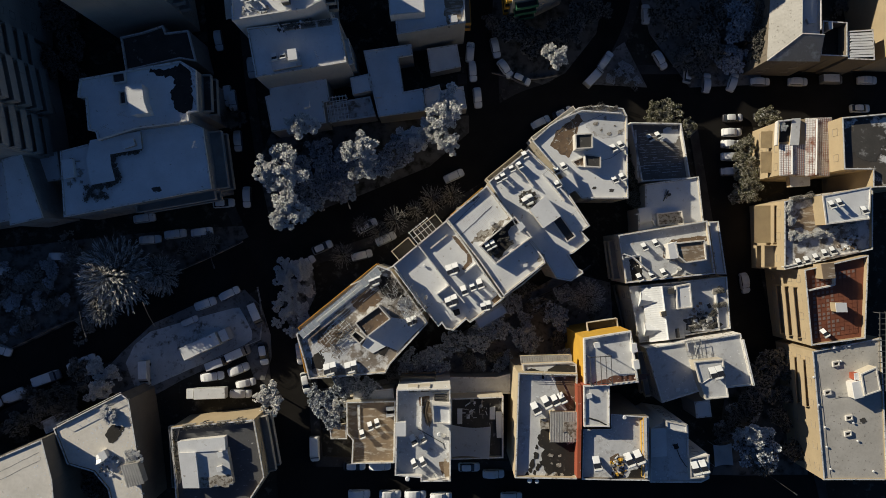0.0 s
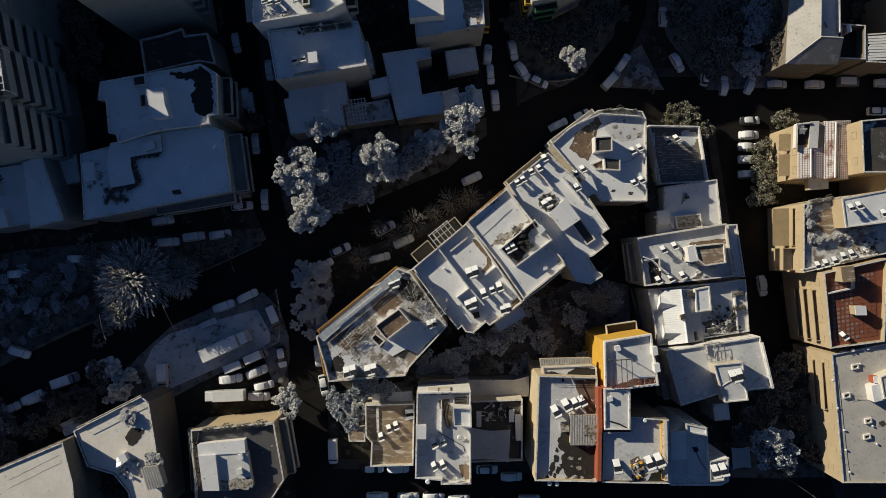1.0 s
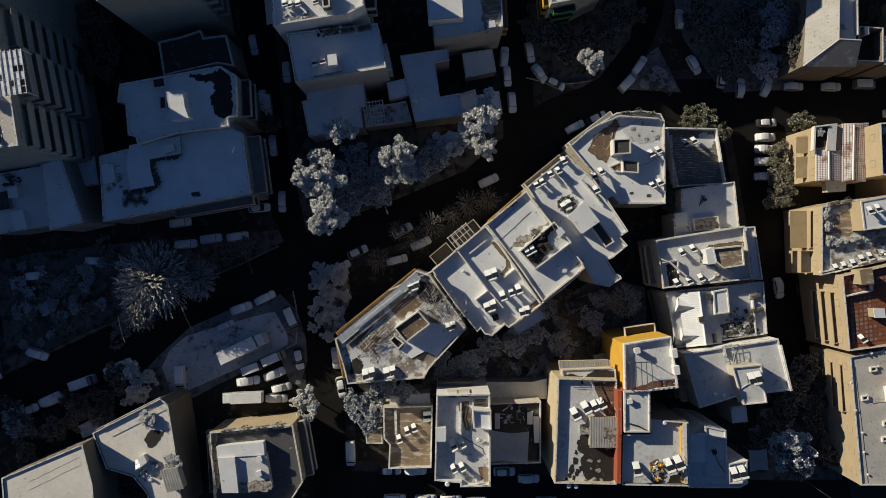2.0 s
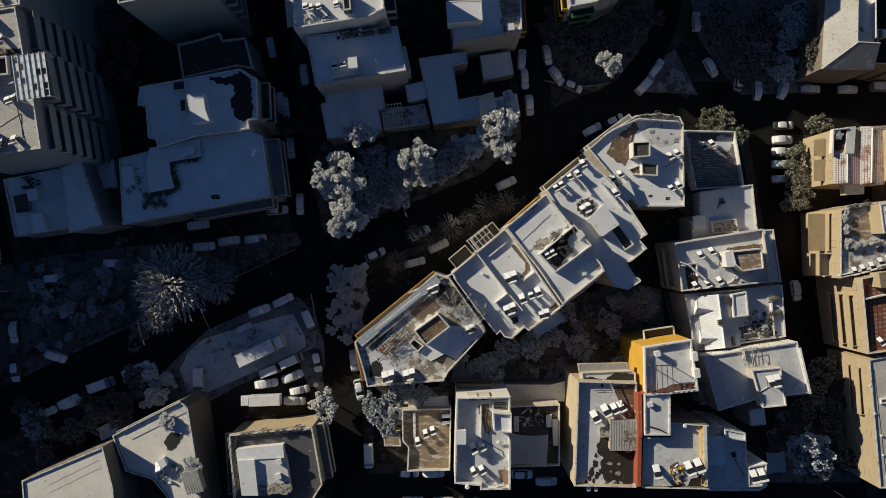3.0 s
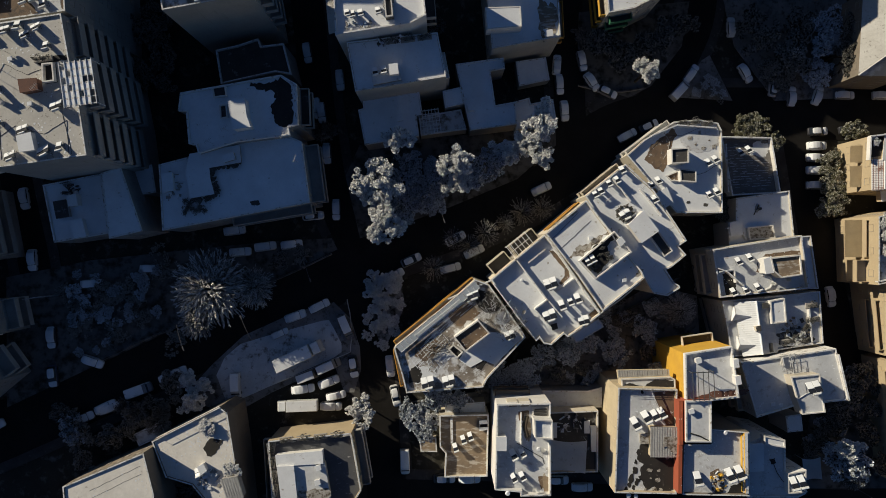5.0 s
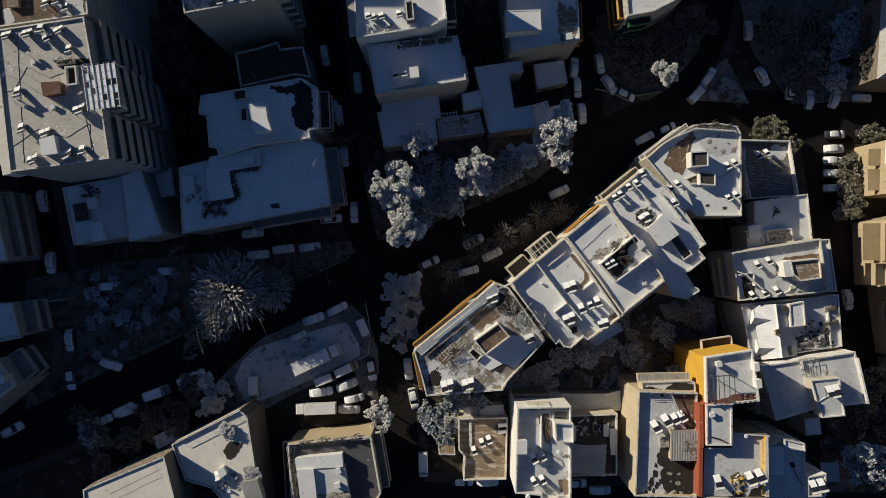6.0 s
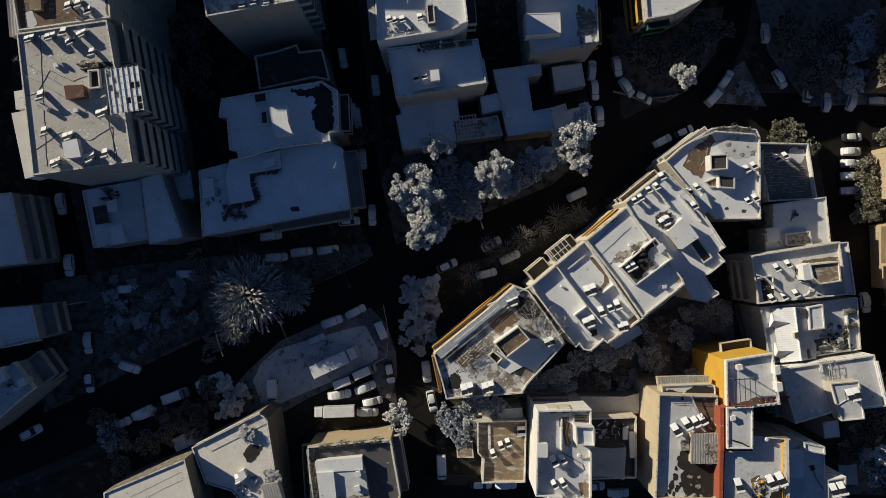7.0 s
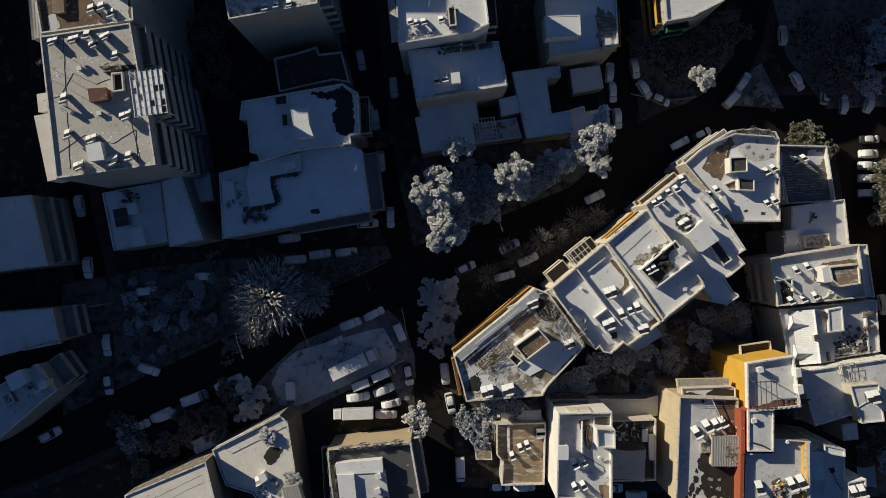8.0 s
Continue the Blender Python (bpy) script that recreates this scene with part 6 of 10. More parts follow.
heaters.append((36.6, -5.2, 7.1, 22))
heaters.append((38.9, -4.8, 7.1, 22))
heaters.append((41.1, -4.3, 7.1, 22))
heaters.append((31.7, 18.9, 7.4, 25))
heaters.append((33.0, 19.5, 7.4, 25))
heaters.append((31.9, 13.0, 7.4, 25))
heaters.append((33.3, 13.5, 7.4, 25))
heaters.append((70.2, 8.1, 10.8, 14))
heaters.append((71.6, 8.5, 10.8, 14))
heaters.append((76.1, 7.1, 10.8, 14))
heaters.append((66.1, -2.4, 7.5, 12))
heaters.append((67.6, -2.0, 7.5, 12))
heaters.append((69.3, -1.5, 7.5, 12))
heaters.append((70.9, -0.7, 7.5, 12))
heaters.append((72.4, -0.2, 7.5, 12))
heaters.append((69.9, -15.3, 9.1, 30))
heaters.append((10.9, 13.3, 10.5, 25))
heaters.append((9.9, 12.7, 10.5, 25))
heaters.append((20.7, 11.8, 10.5, 25))
heaters.append((12.4, 14.7, 10.5, 25))
heaters.append((13.8, 15.3, 10.5, 25))
heaters.append((14.8, 17.1, 10.5, 25))
heaters.append((21.1, 14.7, 7.4, 25))
heaters.append((22.4, 15.5, 7.4, 25))
heaters.append((23.2, 12.2, 7.4, 25))
heaters.append((40.2, 21.7, 2.0, 25))
heaters.append((41.8, 22.2, 2.0, 25))
heaters.append((-34.2, 43.1, 16.7, 15))
heaters.append((-31.9, 43.1, 16.7, 15))
heaters.append((-33.3, 42.9, 16.7, 15))
heaters.append((-28.9, 43.5, 16.7, 15))
heaters.append((-57.5, 43.3, 22.5, 10))
heaters.append((-55.7, 43.7, 22.5, 10))
heaters.append((-53.6, 43.9, 22.5, 10))
heaters.append((-61.1, -37.2, 12.85, 25))
heaters.append((1.5, 43.1, 7.2, 10))

# parked vehicles: x, y, turn, kind
cars.append((60.0, 27.1, 2, "car"))
cars.append((59.7, 24.1, 1, "car"))
cars.append((59.5, 21.6, -2, "car"))
cars.append((59.4, 19.0, 0, "car"))
cars.append((59.2, 15.9, 1, "car"))
cars.append((66.6, 27.6, 8, "car"))
cars.append((66.0, 34.8, 0, "car"))
cars.append((74.1, 34.9, 0, "car"))
cars.append((81.2, 35.4, 0, "van"))
cars.append((89.1, 35.4, 0, "car"))
cars.append((87.3, 29.4, 0, "car"))
cars.append((42.1, 48.8, 90, "car"))
cars.append((44.9, 39.1, -60, "car"))
cars.append((33.5, 38.9, 55, "car"))
cars.append((30.9, 35.2, 47, "van"))
cars.append((50.8, 36.4, 80, "car"))
cars.append((54.6, 34.4, 85, "car"))
cars.append((60.2, 34.7, 70, "car"))
cars.append((10.7, 41.1, -78, "car"))
cars.append((12.7, 36.8, -55, "car"))
cars.append((15.9, 34.7, -25, "car"))
cars.append((5.5, 40.2, 85, "car"))
cars.append((6.0, 36.1, -85, "car"))
cars.append((7.0, 30.7, -85, "car"))
cars.append((19.9, 25.8, 28, "car"))
cars.append((24.4, 27.8, 25, "car"))
cars.append((-45.0, 41.7, -80, "car"))
cars.append((-42.9, 30.5, -80, "car"))
cars.append((-40.8, 21.4, -85, "car"))
cars.append((-38.8, 10.2, -88, "car"))
cars.append((-43.3, 9.0, 5, "car"))
cars.append((-52.5, 2.9, 8, "car"))
cars.append((-47.4, 3.3, 8, "car"))
cars.append((-57.3, 1.8, 5, "car"))
cars.append((-58.5, 6.0, 8, "car"))
cars.append((-23.9, 0.3, 25, "car"))
cars.append((-27.2, -2.8, 30, "car"))
cars.append((-16.1, -1.3, 15, "car"))
cars.append((-11.4, 2.0, 25, "car"))
cars.append((2.2, 14.7, 25, "car"))
cars.append((-15.1, 4.6, 28, "car"))
cars.append((-75.6, -24.8, 20, "van"))
cars.append((-68.9, -21.6, 25, "car"))
cars.append((-81.2, -28.1, 20, "car"))
cars.append((-24.9, -38.8, -88, "van"))
cars.append((-17.2, -42.2, 0, "car"))
cars.append((-12.3, -42.3, 0, "car"))
cars.append((-16.3, -47.6, 0, "car"))
cars.append((-10.3, -47.8, 0, "car"))
cars.append((-5.4, -47.8, 0, "car"))
cars.append((5.1, -42.8, 0, "car"))
cars.append((9.9, -44.2, 0, "car"))
cars.append((13.4, -48.6, 0, "car"))
cars.append((61.5, -7.0, -82, "car"))
cars.append((34.2, 0.6, 80, "car"))
cars.append((34.4, -3.9, 80, "car"))
cars.append((-0.4, -48.4, 2, "car"))
cars.append((-98.7, 12.0, -80, "car"))
cars.append((-96.7, 0.1, -85, "car"))
cars.append((-92.5, -14.7, -85, "car"))
cars.append((-92.0, -22.0, -82, "car"))
cars.append((-82.0, -27.9, 25, "car"))
cars.append((-75.8, -24.7, 20, "van"))
cars.append((-70.2, -22.1, 25, "car"))
cars.append((-86.0, -30.0, 25, "car"))
cars.append((-102.5, -31.4, 28, "car"))
cars.append((-84.7, -19.3, -20, "car"))
cars.append((-74.3, -1.5, 0, "car"))
cars.append((-85.4, -4.4, 5, "car"))
cars.append((-27.9, -20.5, -83, "car"))
cars.append((-26.8, -26.2, -78, "car"))
cars.append((-38.4, 36.3, -84, "car"))
cars.append((-42.0, 29.6, -82, "car"))
cars.append((-36.51, -12.95, -66, "van"))
cars.append((-39.85, -20.34, 24, "van"))
cars.append((-43.59, -22.15, 20, "van"))
cars.append((-44.72, -24.73, 8, "car", 1.08))
cars.append((-39.79, -23.48, 22, "car"))
cars.append((-38.34, -26.09, 12, "car", 0.92))
cars.append((-39.27, -28.13, 0, "car"))
cars.append((-35.08, -20.49, -80, "car", 1.05))
cars.append((-57.56, -23.96, -87, "van"))
cars.append((-41.8, -8.76, 27, "car"))
cars.append((-46.42, -10.72, 20, "car"))
cars.append((-49.36, -14.09, 24, "car", 0.8))
cars.append((-45.51, -18.27, 25.5, "lorry", 1.14))
cars.append((-45.51, -27.78, 182, "lorry", 0.8))
# trees: x, y, crown radius, height, kind
trees.append((-8.4, 19.1, 3.6, 8, "frost"))
trees.append((-26.8, 10.1, 3.0, 8, "frost"))
trees.append((21.9, 37.2, 2.5, 11, "snowy"))
trees.append((-5.2, 21.0, 3.0, 10, "snowy"))
trees.append((53.1, 41.2, 2.9, 7, "burst"))
trees.append((-20.2, 12.2, 3.3, 5, "frost"))
trees.append((-23.5, 15.5, 3.1, 5, "frost"))
trees.append((-24.6, 10.0, 2.9, 5, "frost"))
trees.append((-11.5, 16.7, 2.7, 5, "frost"))
trees.append((-18.1, 15.5, 3.3, 5, "frost"))
trees.append((-24.7, 19.9, 2.8, 5, "frost"))
trees.append((-60.4, -4.8, 8.7, 12, "burst"))
trees.append((-53.1, -4.9, 4.8, 9, "burst"))
trees.append((-63.4, -11.1, 4.2, 9, "burst"))
trees.append((28.4, -9.2, 4.0, 8, "burst"))
trees.append((-39.6, 25.2, 2.2, 6, "twig"))
trees.append((29.0, -13.2, 1.3, 5, "twig"))
trees.append((-41.6, 25.6, 2.6, 5, "twig"))
trees.append((-18.7, 46.9, 2.2, 5, "twig"))
trees.append((-71.1, -30.5, 3.4, 5, "twig"))
trees.append((-9.2, 5.6, 3.5, 6, "spray"))
trees.append((-2.1, 9.8, 3.5, 6, "spray"))
trees.append((-19.4, -1.2, 3.3, 6, "spray"))
trees.append((-5.4, 7.6, 2.6, 6, "spray"))
trees.append((-15.7, 4.5, 2.8, 6, "spray"))
trees.append((1.8, 10.6, 3.1, 6, "spray"))
trees.append((-12.4, 3.4, 2.8, 6, "spray"))
trees.append((59.6, 38.8, 3.7, 4, "frost"))
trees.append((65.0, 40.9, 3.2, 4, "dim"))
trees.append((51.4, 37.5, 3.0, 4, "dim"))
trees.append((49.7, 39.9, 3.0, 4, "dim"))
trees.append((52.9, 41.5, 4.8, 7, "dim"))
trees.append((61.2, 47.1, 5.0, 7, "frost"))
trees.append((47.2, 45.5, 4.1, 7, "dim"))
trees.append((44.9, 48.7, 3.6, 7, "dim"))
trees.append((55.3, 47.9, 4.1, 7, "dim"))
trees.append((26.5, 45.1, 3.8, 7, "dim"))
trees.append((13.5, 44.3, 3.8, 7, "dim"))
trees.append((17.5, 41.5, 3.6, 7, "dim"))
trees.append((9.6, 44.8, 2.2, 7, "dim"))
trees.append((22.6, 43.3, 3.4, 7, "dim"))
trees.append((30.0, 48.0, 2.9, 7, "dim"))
trees.append((45.9, 26.7, 3.4, 6, "green"))
trees.append((48.7, 24.1, 2.3, 6, "green"))
trees.append((42.4, 27.2, 2.5, 6, "green"))
trees.append((66.2, 27.0, 2.5, 6, "green"))
trees.append((61.3, 20.7, 2.7, 4.5, "green"))
trees.append((61.5, 16.9, 2.9, 4.5, "green"))
trees.append((61.6, 11.6, 3.4, 4.5, "green"))
trees.append((61.9, 14.2, 2.5, 4.5, "green"))
trees.append((7.2, -17.4, 3.1, 5, "frost"))
trees.append((11.1, -15.3, 2.9, 5, "frost"))
trees.append((15.2, -16.6, 2.9, 5, "frost"))
trees.append((-1.5, -21.7, 3.3, 5, "frost"))
trees.append((-6.4, -22.2, 2.6, 5, "frost"))
trees.append((17.7, -18.4, 2.4, 5, "frost"))
trees.append((22.2, -13.1, 2.7, 5, "frost"))
trees.append((13.3, -10.4, 2.6, 5, "frost"))
trees.append((1.7, -18.7, 2.6, 5, "frost"))
trees.append((23.9, -8.8, 2.0, 5, "frost"))
trees.append((5.1, -21.9, 2.6, 4, "dim"))
trees.append((16.2, -7.9, 2.4, 4, "dim"))
trees.append((19.6, -11.6, 2.4, 4, "dim"))
trees.append((9.5, -21.0, 2.0, 4, "dim"))
trees.append((22.8, -17.6, 2.0, 4, "dim"))
trees.append((-10.3, -23.4, 2.0, 4, "dim"))
trees.append((-22.4, -29.3, 3.4, 6, "frost"))
trees.append((-19.7, -26.7, 3.0, 6, "frost"))
trees.append((-17.6, -25.7, 2.4, 6, "frost"))
trees.append((-20.7, -32.5, 2.4, 6, "frost"))
trees.append((-24.0, -27.7, 2.4, 6, "frost"))
trees.append((-14.4, -26.8, 2.4, 6, "frost"))
trees.append((-27.1, -4.9, 1.9, 4, "snowy"))
trees.append((-28.8, -7.8, 1.6, 4, "snowy"))
trees.append((-27.5, -12.1, 2.0, 4, "snowy"))
trees.append((-29.6, -12.1, 1.4, 4, "snowy"))
trees.append((-28.0, -3.2, 2.0, 4, "snowy"))
trees.append((-26.1, -8.1, 1.4, 4, "snowy"))
trees.append((-29.0, -16.0, 1.4, 4, "snowy"))
trees.append((-30.2, -5.6, 1.3, 4, "snowy"))
trees.append((38.6, 18.7, 1.7, 5, "green"))
trees.append((38.3, 15.9, 1.9, 5, "green"))
trees.append((38.5, 13.1, 1.8, 5, "green"))
trees.append((38.0, 10.5, 1.6, 5, "green"))
trees.append((38.2, 21.0, 1.4, 5, "green"))
trees.append((38.2, 8.9, 1.1, 5, "green"))
trees.append((36.4, 34.9, 1.6, 1.6, "low"))
trees.append((39.0, 34.0, 1.2, 1.6, "low"))
trees.append((35.0, 36.3, 1.0, 1.6, "low"))
trees.append((59.9, -38.1, 4.5, 11, "frost"))
trees.append((58.9, -35.2, 2.8, 11, "snowy"))
trees.append((62.0, -41.4, 3.0, 8, "burst"))
trees.append((69.2, -39.4, 2.6, 7, "dim"))
trees.append((69.7, -39.6, 2.4, 6, "dim"))
trees.append((62.1, -27.6, 3.8, 6, "dim"))
trees.append((65.1, -23.2, 3.8, 6, "dim"))
trees.append((67.2, -28.7, 2.9, 6, "dim"))
trees.append((60.3, -31.4, 2.9, 6, "dim"))
trees.append((68.5, -24.4, 2.2, 6, "dim"))
trees.append((56.9, -33.5, 2.6, 6, "dim"))
trees.append((54.5, -36.2, 2.2, 6, "dim"))
trees.append((66.5, -33.1, 2.4, 6, "dim"))
trees.append((-64.4, -26.2, 2.7, 6, "snowy"))
trees.append((-32.9, -28.1, 3.2, 6, "snowy"))
trees.append((-66.5, -44.0, 2.7, 5, "dim"))
trees.append((-68.8, -41.9, 1.7, 5, "dim"))
trees.append((-64.9, -45.2, 2.1, 5, "dim"))
trees.append((-66.1, -22.8, 2.3, 4, "snowy"))
trees.append((-62.9, -23.4, 1.7, 4, "snowy"))
trees.append((-20.5, -30.1, 2.1, 6, "snowy"))
trees.append((-68.7, -23.3, 2.8, 4, "dim"))
trees.append((-76.6, -31.1, 2.8, 4, "dim"))
trees.append((-80.6, -33.1, 2.7, 4, "dim"))
trees.append((-71.6, -27.5, 2.1, 4, "dim"))
trees.append((-74.1, -29.6, 2.3, 4, "dim"))
trees.append((-49.4, 0.1, 2.2, 4, "dim"))
trees.append((-78.6, -6.4, 4.3, 1.8, "low"))
trees.append((-72.7, -1.5, 3.7, 1.8, "low"))
trees.append((-80.4, -13.4, 3.2, 1.8, "low"))
trees.append((-68.8, -15.1, 2.8, 1.8, "low"))
trees.append((-45.7, 1.2, 2.9, 1.8, "low"))
trees.append((-86.9, -8.5, 4.3, 1.8, "low"))
trees.append((-86.2, -32.2, 3.3, 5, "dim"))
trees.append((-84.6, -36.9, 2.9, 5, "dim"))
trees.append((-79.0, -32.8, 2.5, 5, "dim"))
trees.append((-88.9, -28.1, 2.1, 5, "dim"))
trees.append((-87.0, -12.3, 3.2, 1.8, "low"))
trees.append((-81.9, -6.9, 3.7, 1.8, "low"))
trees.append((-75.9, -10.7, 3.0, 1.8, "low"))
trees.append((-89.9, -5.8, 2.6, 1.8, "low"))
trees.append((-74.6, 44.2, 3.7, 6, "dim"))
trees.append((-72.4, 39.8, 3.3, 6, "dim"))
trees.append((-76.0, 36.4, 3.0, 6, "dim"))
trees.append((-80.0, 46.3, 2.8, 6, "dim"))
trees.append((-73.7, 48.6, 2.8, 6, "dim"))
trees.append((-71.7, 34.3, 2.8, 6, "dim"))
trees.append((-102.8, 12.3, 2.1, 6, "dim"))
trees.append((23.98, -21.12, 2.2, 7, "frost"))
trees.append((23.34, -23.95, 1.8, 6, "frost"))
trees.append((-74.99, -28.17, 2.6, 5, "twig"))
trees.append((-70.33, -28.53, 2.4, 5, "twig"))
trees.append((-77.91, -27.31, 2.0, 4, "twig"))
trees.append((-87.71, -30.61, 2.4, 5, "frost"))
trees.append((-86.31, -32.67, 2.0, 5, "frost"))
trees.append((-26.87, 16.01, 2.4, 7, "frost"))
trees.append((-21.0, 12.84, 2.6, 6, "frost"))
trees.append((5.76, -17.09, 1.5, 3.2, "frost"))
trees.append((3.19, -19.49, 1.7, 3.2, "frost"))
trees.append((9.32, -16.89, 1.4, 3.2, "frost"))
trees.append((12.63, -21.53, 1.5, 3.2, "frost"))
trees.append((15.45, -18.25, 1.6, 3.2, "frost"))
trees.append((10.62, -23.16, 1.6, 3.2, "frost"))
trees.append((7.06, -22.58, 1.5, 3.2, "frost"))
trees.append((18.89, -11.08, 1.6, 3.2, "frost"))
trees.append((21.69, -12.76, 1.4, 3.2, "frost"))
trees.append((23.9, -16.1, 1.5, 3.2, "frost"))
trees.append((16.05, -13.84, 1.5, 3.2, "frost"))
trees.append((26.24, -10.56, 1.3, 3.2, "frost"))
trees.append((-2.33, -21.41, 1.5, 3.2, "frost"))
trees.append((-5.09, -23.02, 1.6, 3.2, "frost"))
trees.append((-8.38, -23.53, 1.4, 3.2, "frost"))
trees.append((-31.04, -2.7, 1.3, 2.6, "snowy"))
trees.append((-29.6, -4.02, 1.5, 2.6, "snowy"))
trees.append((-31.75, -6.0, 1.3, 2.6, "snowy"))
trees.append((-29.88, -7.32, 1.6, 2.6, "snowy"))
trees.append((-31.16, -9.29, 1.4, 2.6, "snowy"))
trees.append((-29.51, -10.39, 1.5, 2.6, "snowy"))
trees.append((-32.33, -10.92, 1.2, 2.6, "snowy"))
trees.append((-30.9, -12.57, 1.5, 2.6, "snowy"))
trees.append((-32.5, -14.19, 1.1, 2.6, "snowy"))
trees.append((-31.88, -4.68, 1.3, 2.6, "snowy"))
trees.append((64.01, -22.94, 1.8, 4, "frost"))
trees.append((65.67, -25.18, 1.6, 4, "frost"))
trees.append((62.72, -27.37, 1.8, 4, "frost"))
trees.append((64.96, -29.05, 1.6, 4, "frost"))
trees.append((57.41, -32.27, 1.5, 4, "frost"))
trees.append((55.05, -34.99, 1.3, 4, "frost"))
trees.append((58.44, -36.13, 1.5, 4, "frost"))
trees.append((61.4, -32.87, 1.4, 4, "frost"))
trees.append((-29.08, 13.95, 4.4, 14.5, "snowy"))
trees.append((-32.72, 14.12, 2.4, 13.5, "snowy"))
trees.append((-26.03, 12.47, 2.2, 10, "frost"))
trees.append((-28.19, 7.76, 3.4, 14.5, "snowy"))
trees.append((-29.84, 5.12, 2.2, 13.5, "snowy"))
trees.append((-25.55, 7.36, 2.0, 10, "frost"))
trees.append((-15.03, 18.7, 3.2, 14, "snowy"))
trees.append((-14.19, 15.38, 3.0, 10.5, "snowy"))
trees.append((-19.1, 17.44, 2.2, 9, "frost"))
trees.append((-11.56, 15.78, 2.0, 10, "frost"))
trees.append((0.39, 25.44, 4.2, 14.5, "snowy"))
trees.append((0.88, 19.67, 2.6, 12.5, "snowy"))
trees.append((-2.7, 22.74, 2.4, 11, "snowy"))
trees.append((-6.99, 20.04, 2.2, 9, "frost"))
trees.append((-26.43, 22.88, 2.9, 14, "snowy"))
trees.append((34.47, 34.93, 1.1, 1.5, "frost"))
trees.append((36.27, 36.14, 1.1, 1.5, "frost"))
trees.append((38.04, 35.34, 1.1, 1.5, "frost"))
trees.append((39.81, 34.66, 1.1, 1.5, "frost"))
trees.append((36.91, 37.92, 1.1, 1.5, "frost"))
trees.append((38.67, 36.77, 1.1, 1.5, "frost"))
trees.append((-84.79, -3.47, 1.2, 1.6, "frost"))
trees.append((-88.35, -10.62, 1.1, 2.6, "frost"))
trees.append((-84.82, -10.49, 1.1, 1.6, "frost"))
trees.append((-83.67, -16.97, 0.8, 2.2, "frost"))
trees.append((-73.77, -4.9, 1.1, 2.2, "low"))
trees.append((-81.71, -15.44, 1.2, 1.9, "frost"))
trees.append((-85.43, -9.41, 0.9, 2.5, "low"))
trees.append((-73.09, -1.87, 1.1, 2.2, "frost"))
trees.append((-72.74, -10.02, 1.3, 2.1, "frost"))
trees.append((-80.39, -5.54, 1.1, 2.4, "frost"))
trees.append((-87.99, -11.9, 1.1, 2.0, "frost"))
trees.append((-75.88, -4.14, 1.5, 1.5, "frost"))
trees.append((-76.9, -8.94, 1.0, 1.9, "low"))
trees.append((-82.96, -10.85, 1.8, 1.5, "frost"))
trees.append((-75.46, -6.26, 1.4, 2.4, "frost"))
trees.append((-82.96, -4.68, 1.3, 1.5, "low"))
trees.append((-87.05, -17.3, 1.1, 2.2, "frost"))
trees.append((-88.62, -6.45, 1.9, 2.3, "frost"))
trees.append((-76.07, -3.01, 1.5, 2.5, "frost"))
trees.append((-86.48, -7.97, 1.9, 1.8, "frost"))
trees.append((-81.95, -9.12, 1.2, 2.4, "frost"))
trees.append((-77.97, -8.87, 1.0, 2.5, "frost"))
trees.append((-88.01, -2.67, 1.0, 2.2, "frost"))
trees.append((-77.42, -10.64, 1.4, 1.8, "frost"))
trees.append((-86.63, -10.35, 1.7, 1.9, "frost"))
trees.append((-80.14, -5.73, 1.3, 1.4, "frost"))
trees.append((-80.51, -12.28, 1.3, 1.7, "frost"))
trees.append((-88.6, -5.92, 1.1, 1.6, "frost"))
trees.append((-81.0, -6.0, 1.2, 2.5, "frost"))
trees.append((-80.99, -16.3, 1.5, 2.3, "low"))
trees.append((-88.08, -8.02, 1.3, 2.5, "low"))
trees.append((-20.01, 9.99, 1.2, 2.0, "frost"))
trees.append((-23.4, 11.25, 1.4, 2.0, "frost"))
trees.append((-21.23, 14.02, 1.4, 2.0, "frost"))
trees.append((-23.05, 16.65, 1.6, 2.0, "frost"))
trees.append((-19.29, 18.66, 1.7, 2.0, "frost"))
trees.append((-19.16, 12.6, 0.9, 2.0, "frost"))
trees.append((-20.08, 18.11, 1.7, 2.0, "frost"))
trees.append((-23.33, 18.77, 1.0, 2.0, "frost"))
trees.append((-23.73, 13.58, 1.5, 2.0, "frost"))
trees.append((-19.68, 17.18, 0.9, 2.0, "frost"))
trees.append((-19.77, 19.28, 1.6, 2.0, "frost"))
trees.append((-30.91, 11.11, 1.5, 2.0, "frost"))
trees.append((-20.35, 13.79, 1.6, 2.0, "frost"))
trees.append((-29.74, 12.51, 1.2, 2.0, "frost"))
trees.append((63.2, 45.42, 2.0, 10, "dim"))
trees.append((63.09, 42.78, 1.9, 10.5, "dim"))
trees.append((62.82, 40.34, 2.0, 10, "dim"))
trees.append((62.83, 38.44, 1.7, 9, "dim"))
trees.append((63.61, 47.74, 2.1, 10, "dim"))
trees.append((61.86, 42.03, 2.4, 9.5, "dim"))
trees.append((83.15, 51.69, 1.1, 2.2, "low"))
trees.append((84.25, 51.71, 1.1, 2.2, "low"))
trees.append((85.35, 51.73, 1.1, 2.2, "low"))
trees.append((86.44, 51.75, 1.1, 2.2, "low"))
trees.append((83.11, 50.6, 1.1, 2.2, "low"))
trees.append((84.21, 50.62, 1.1, 2.2, "low"))
trees.append((85.31, 50.64, 1.1, 2.2, "low"))
trees.append((86.4, 50.66, 1.1, 2.2, "low"))
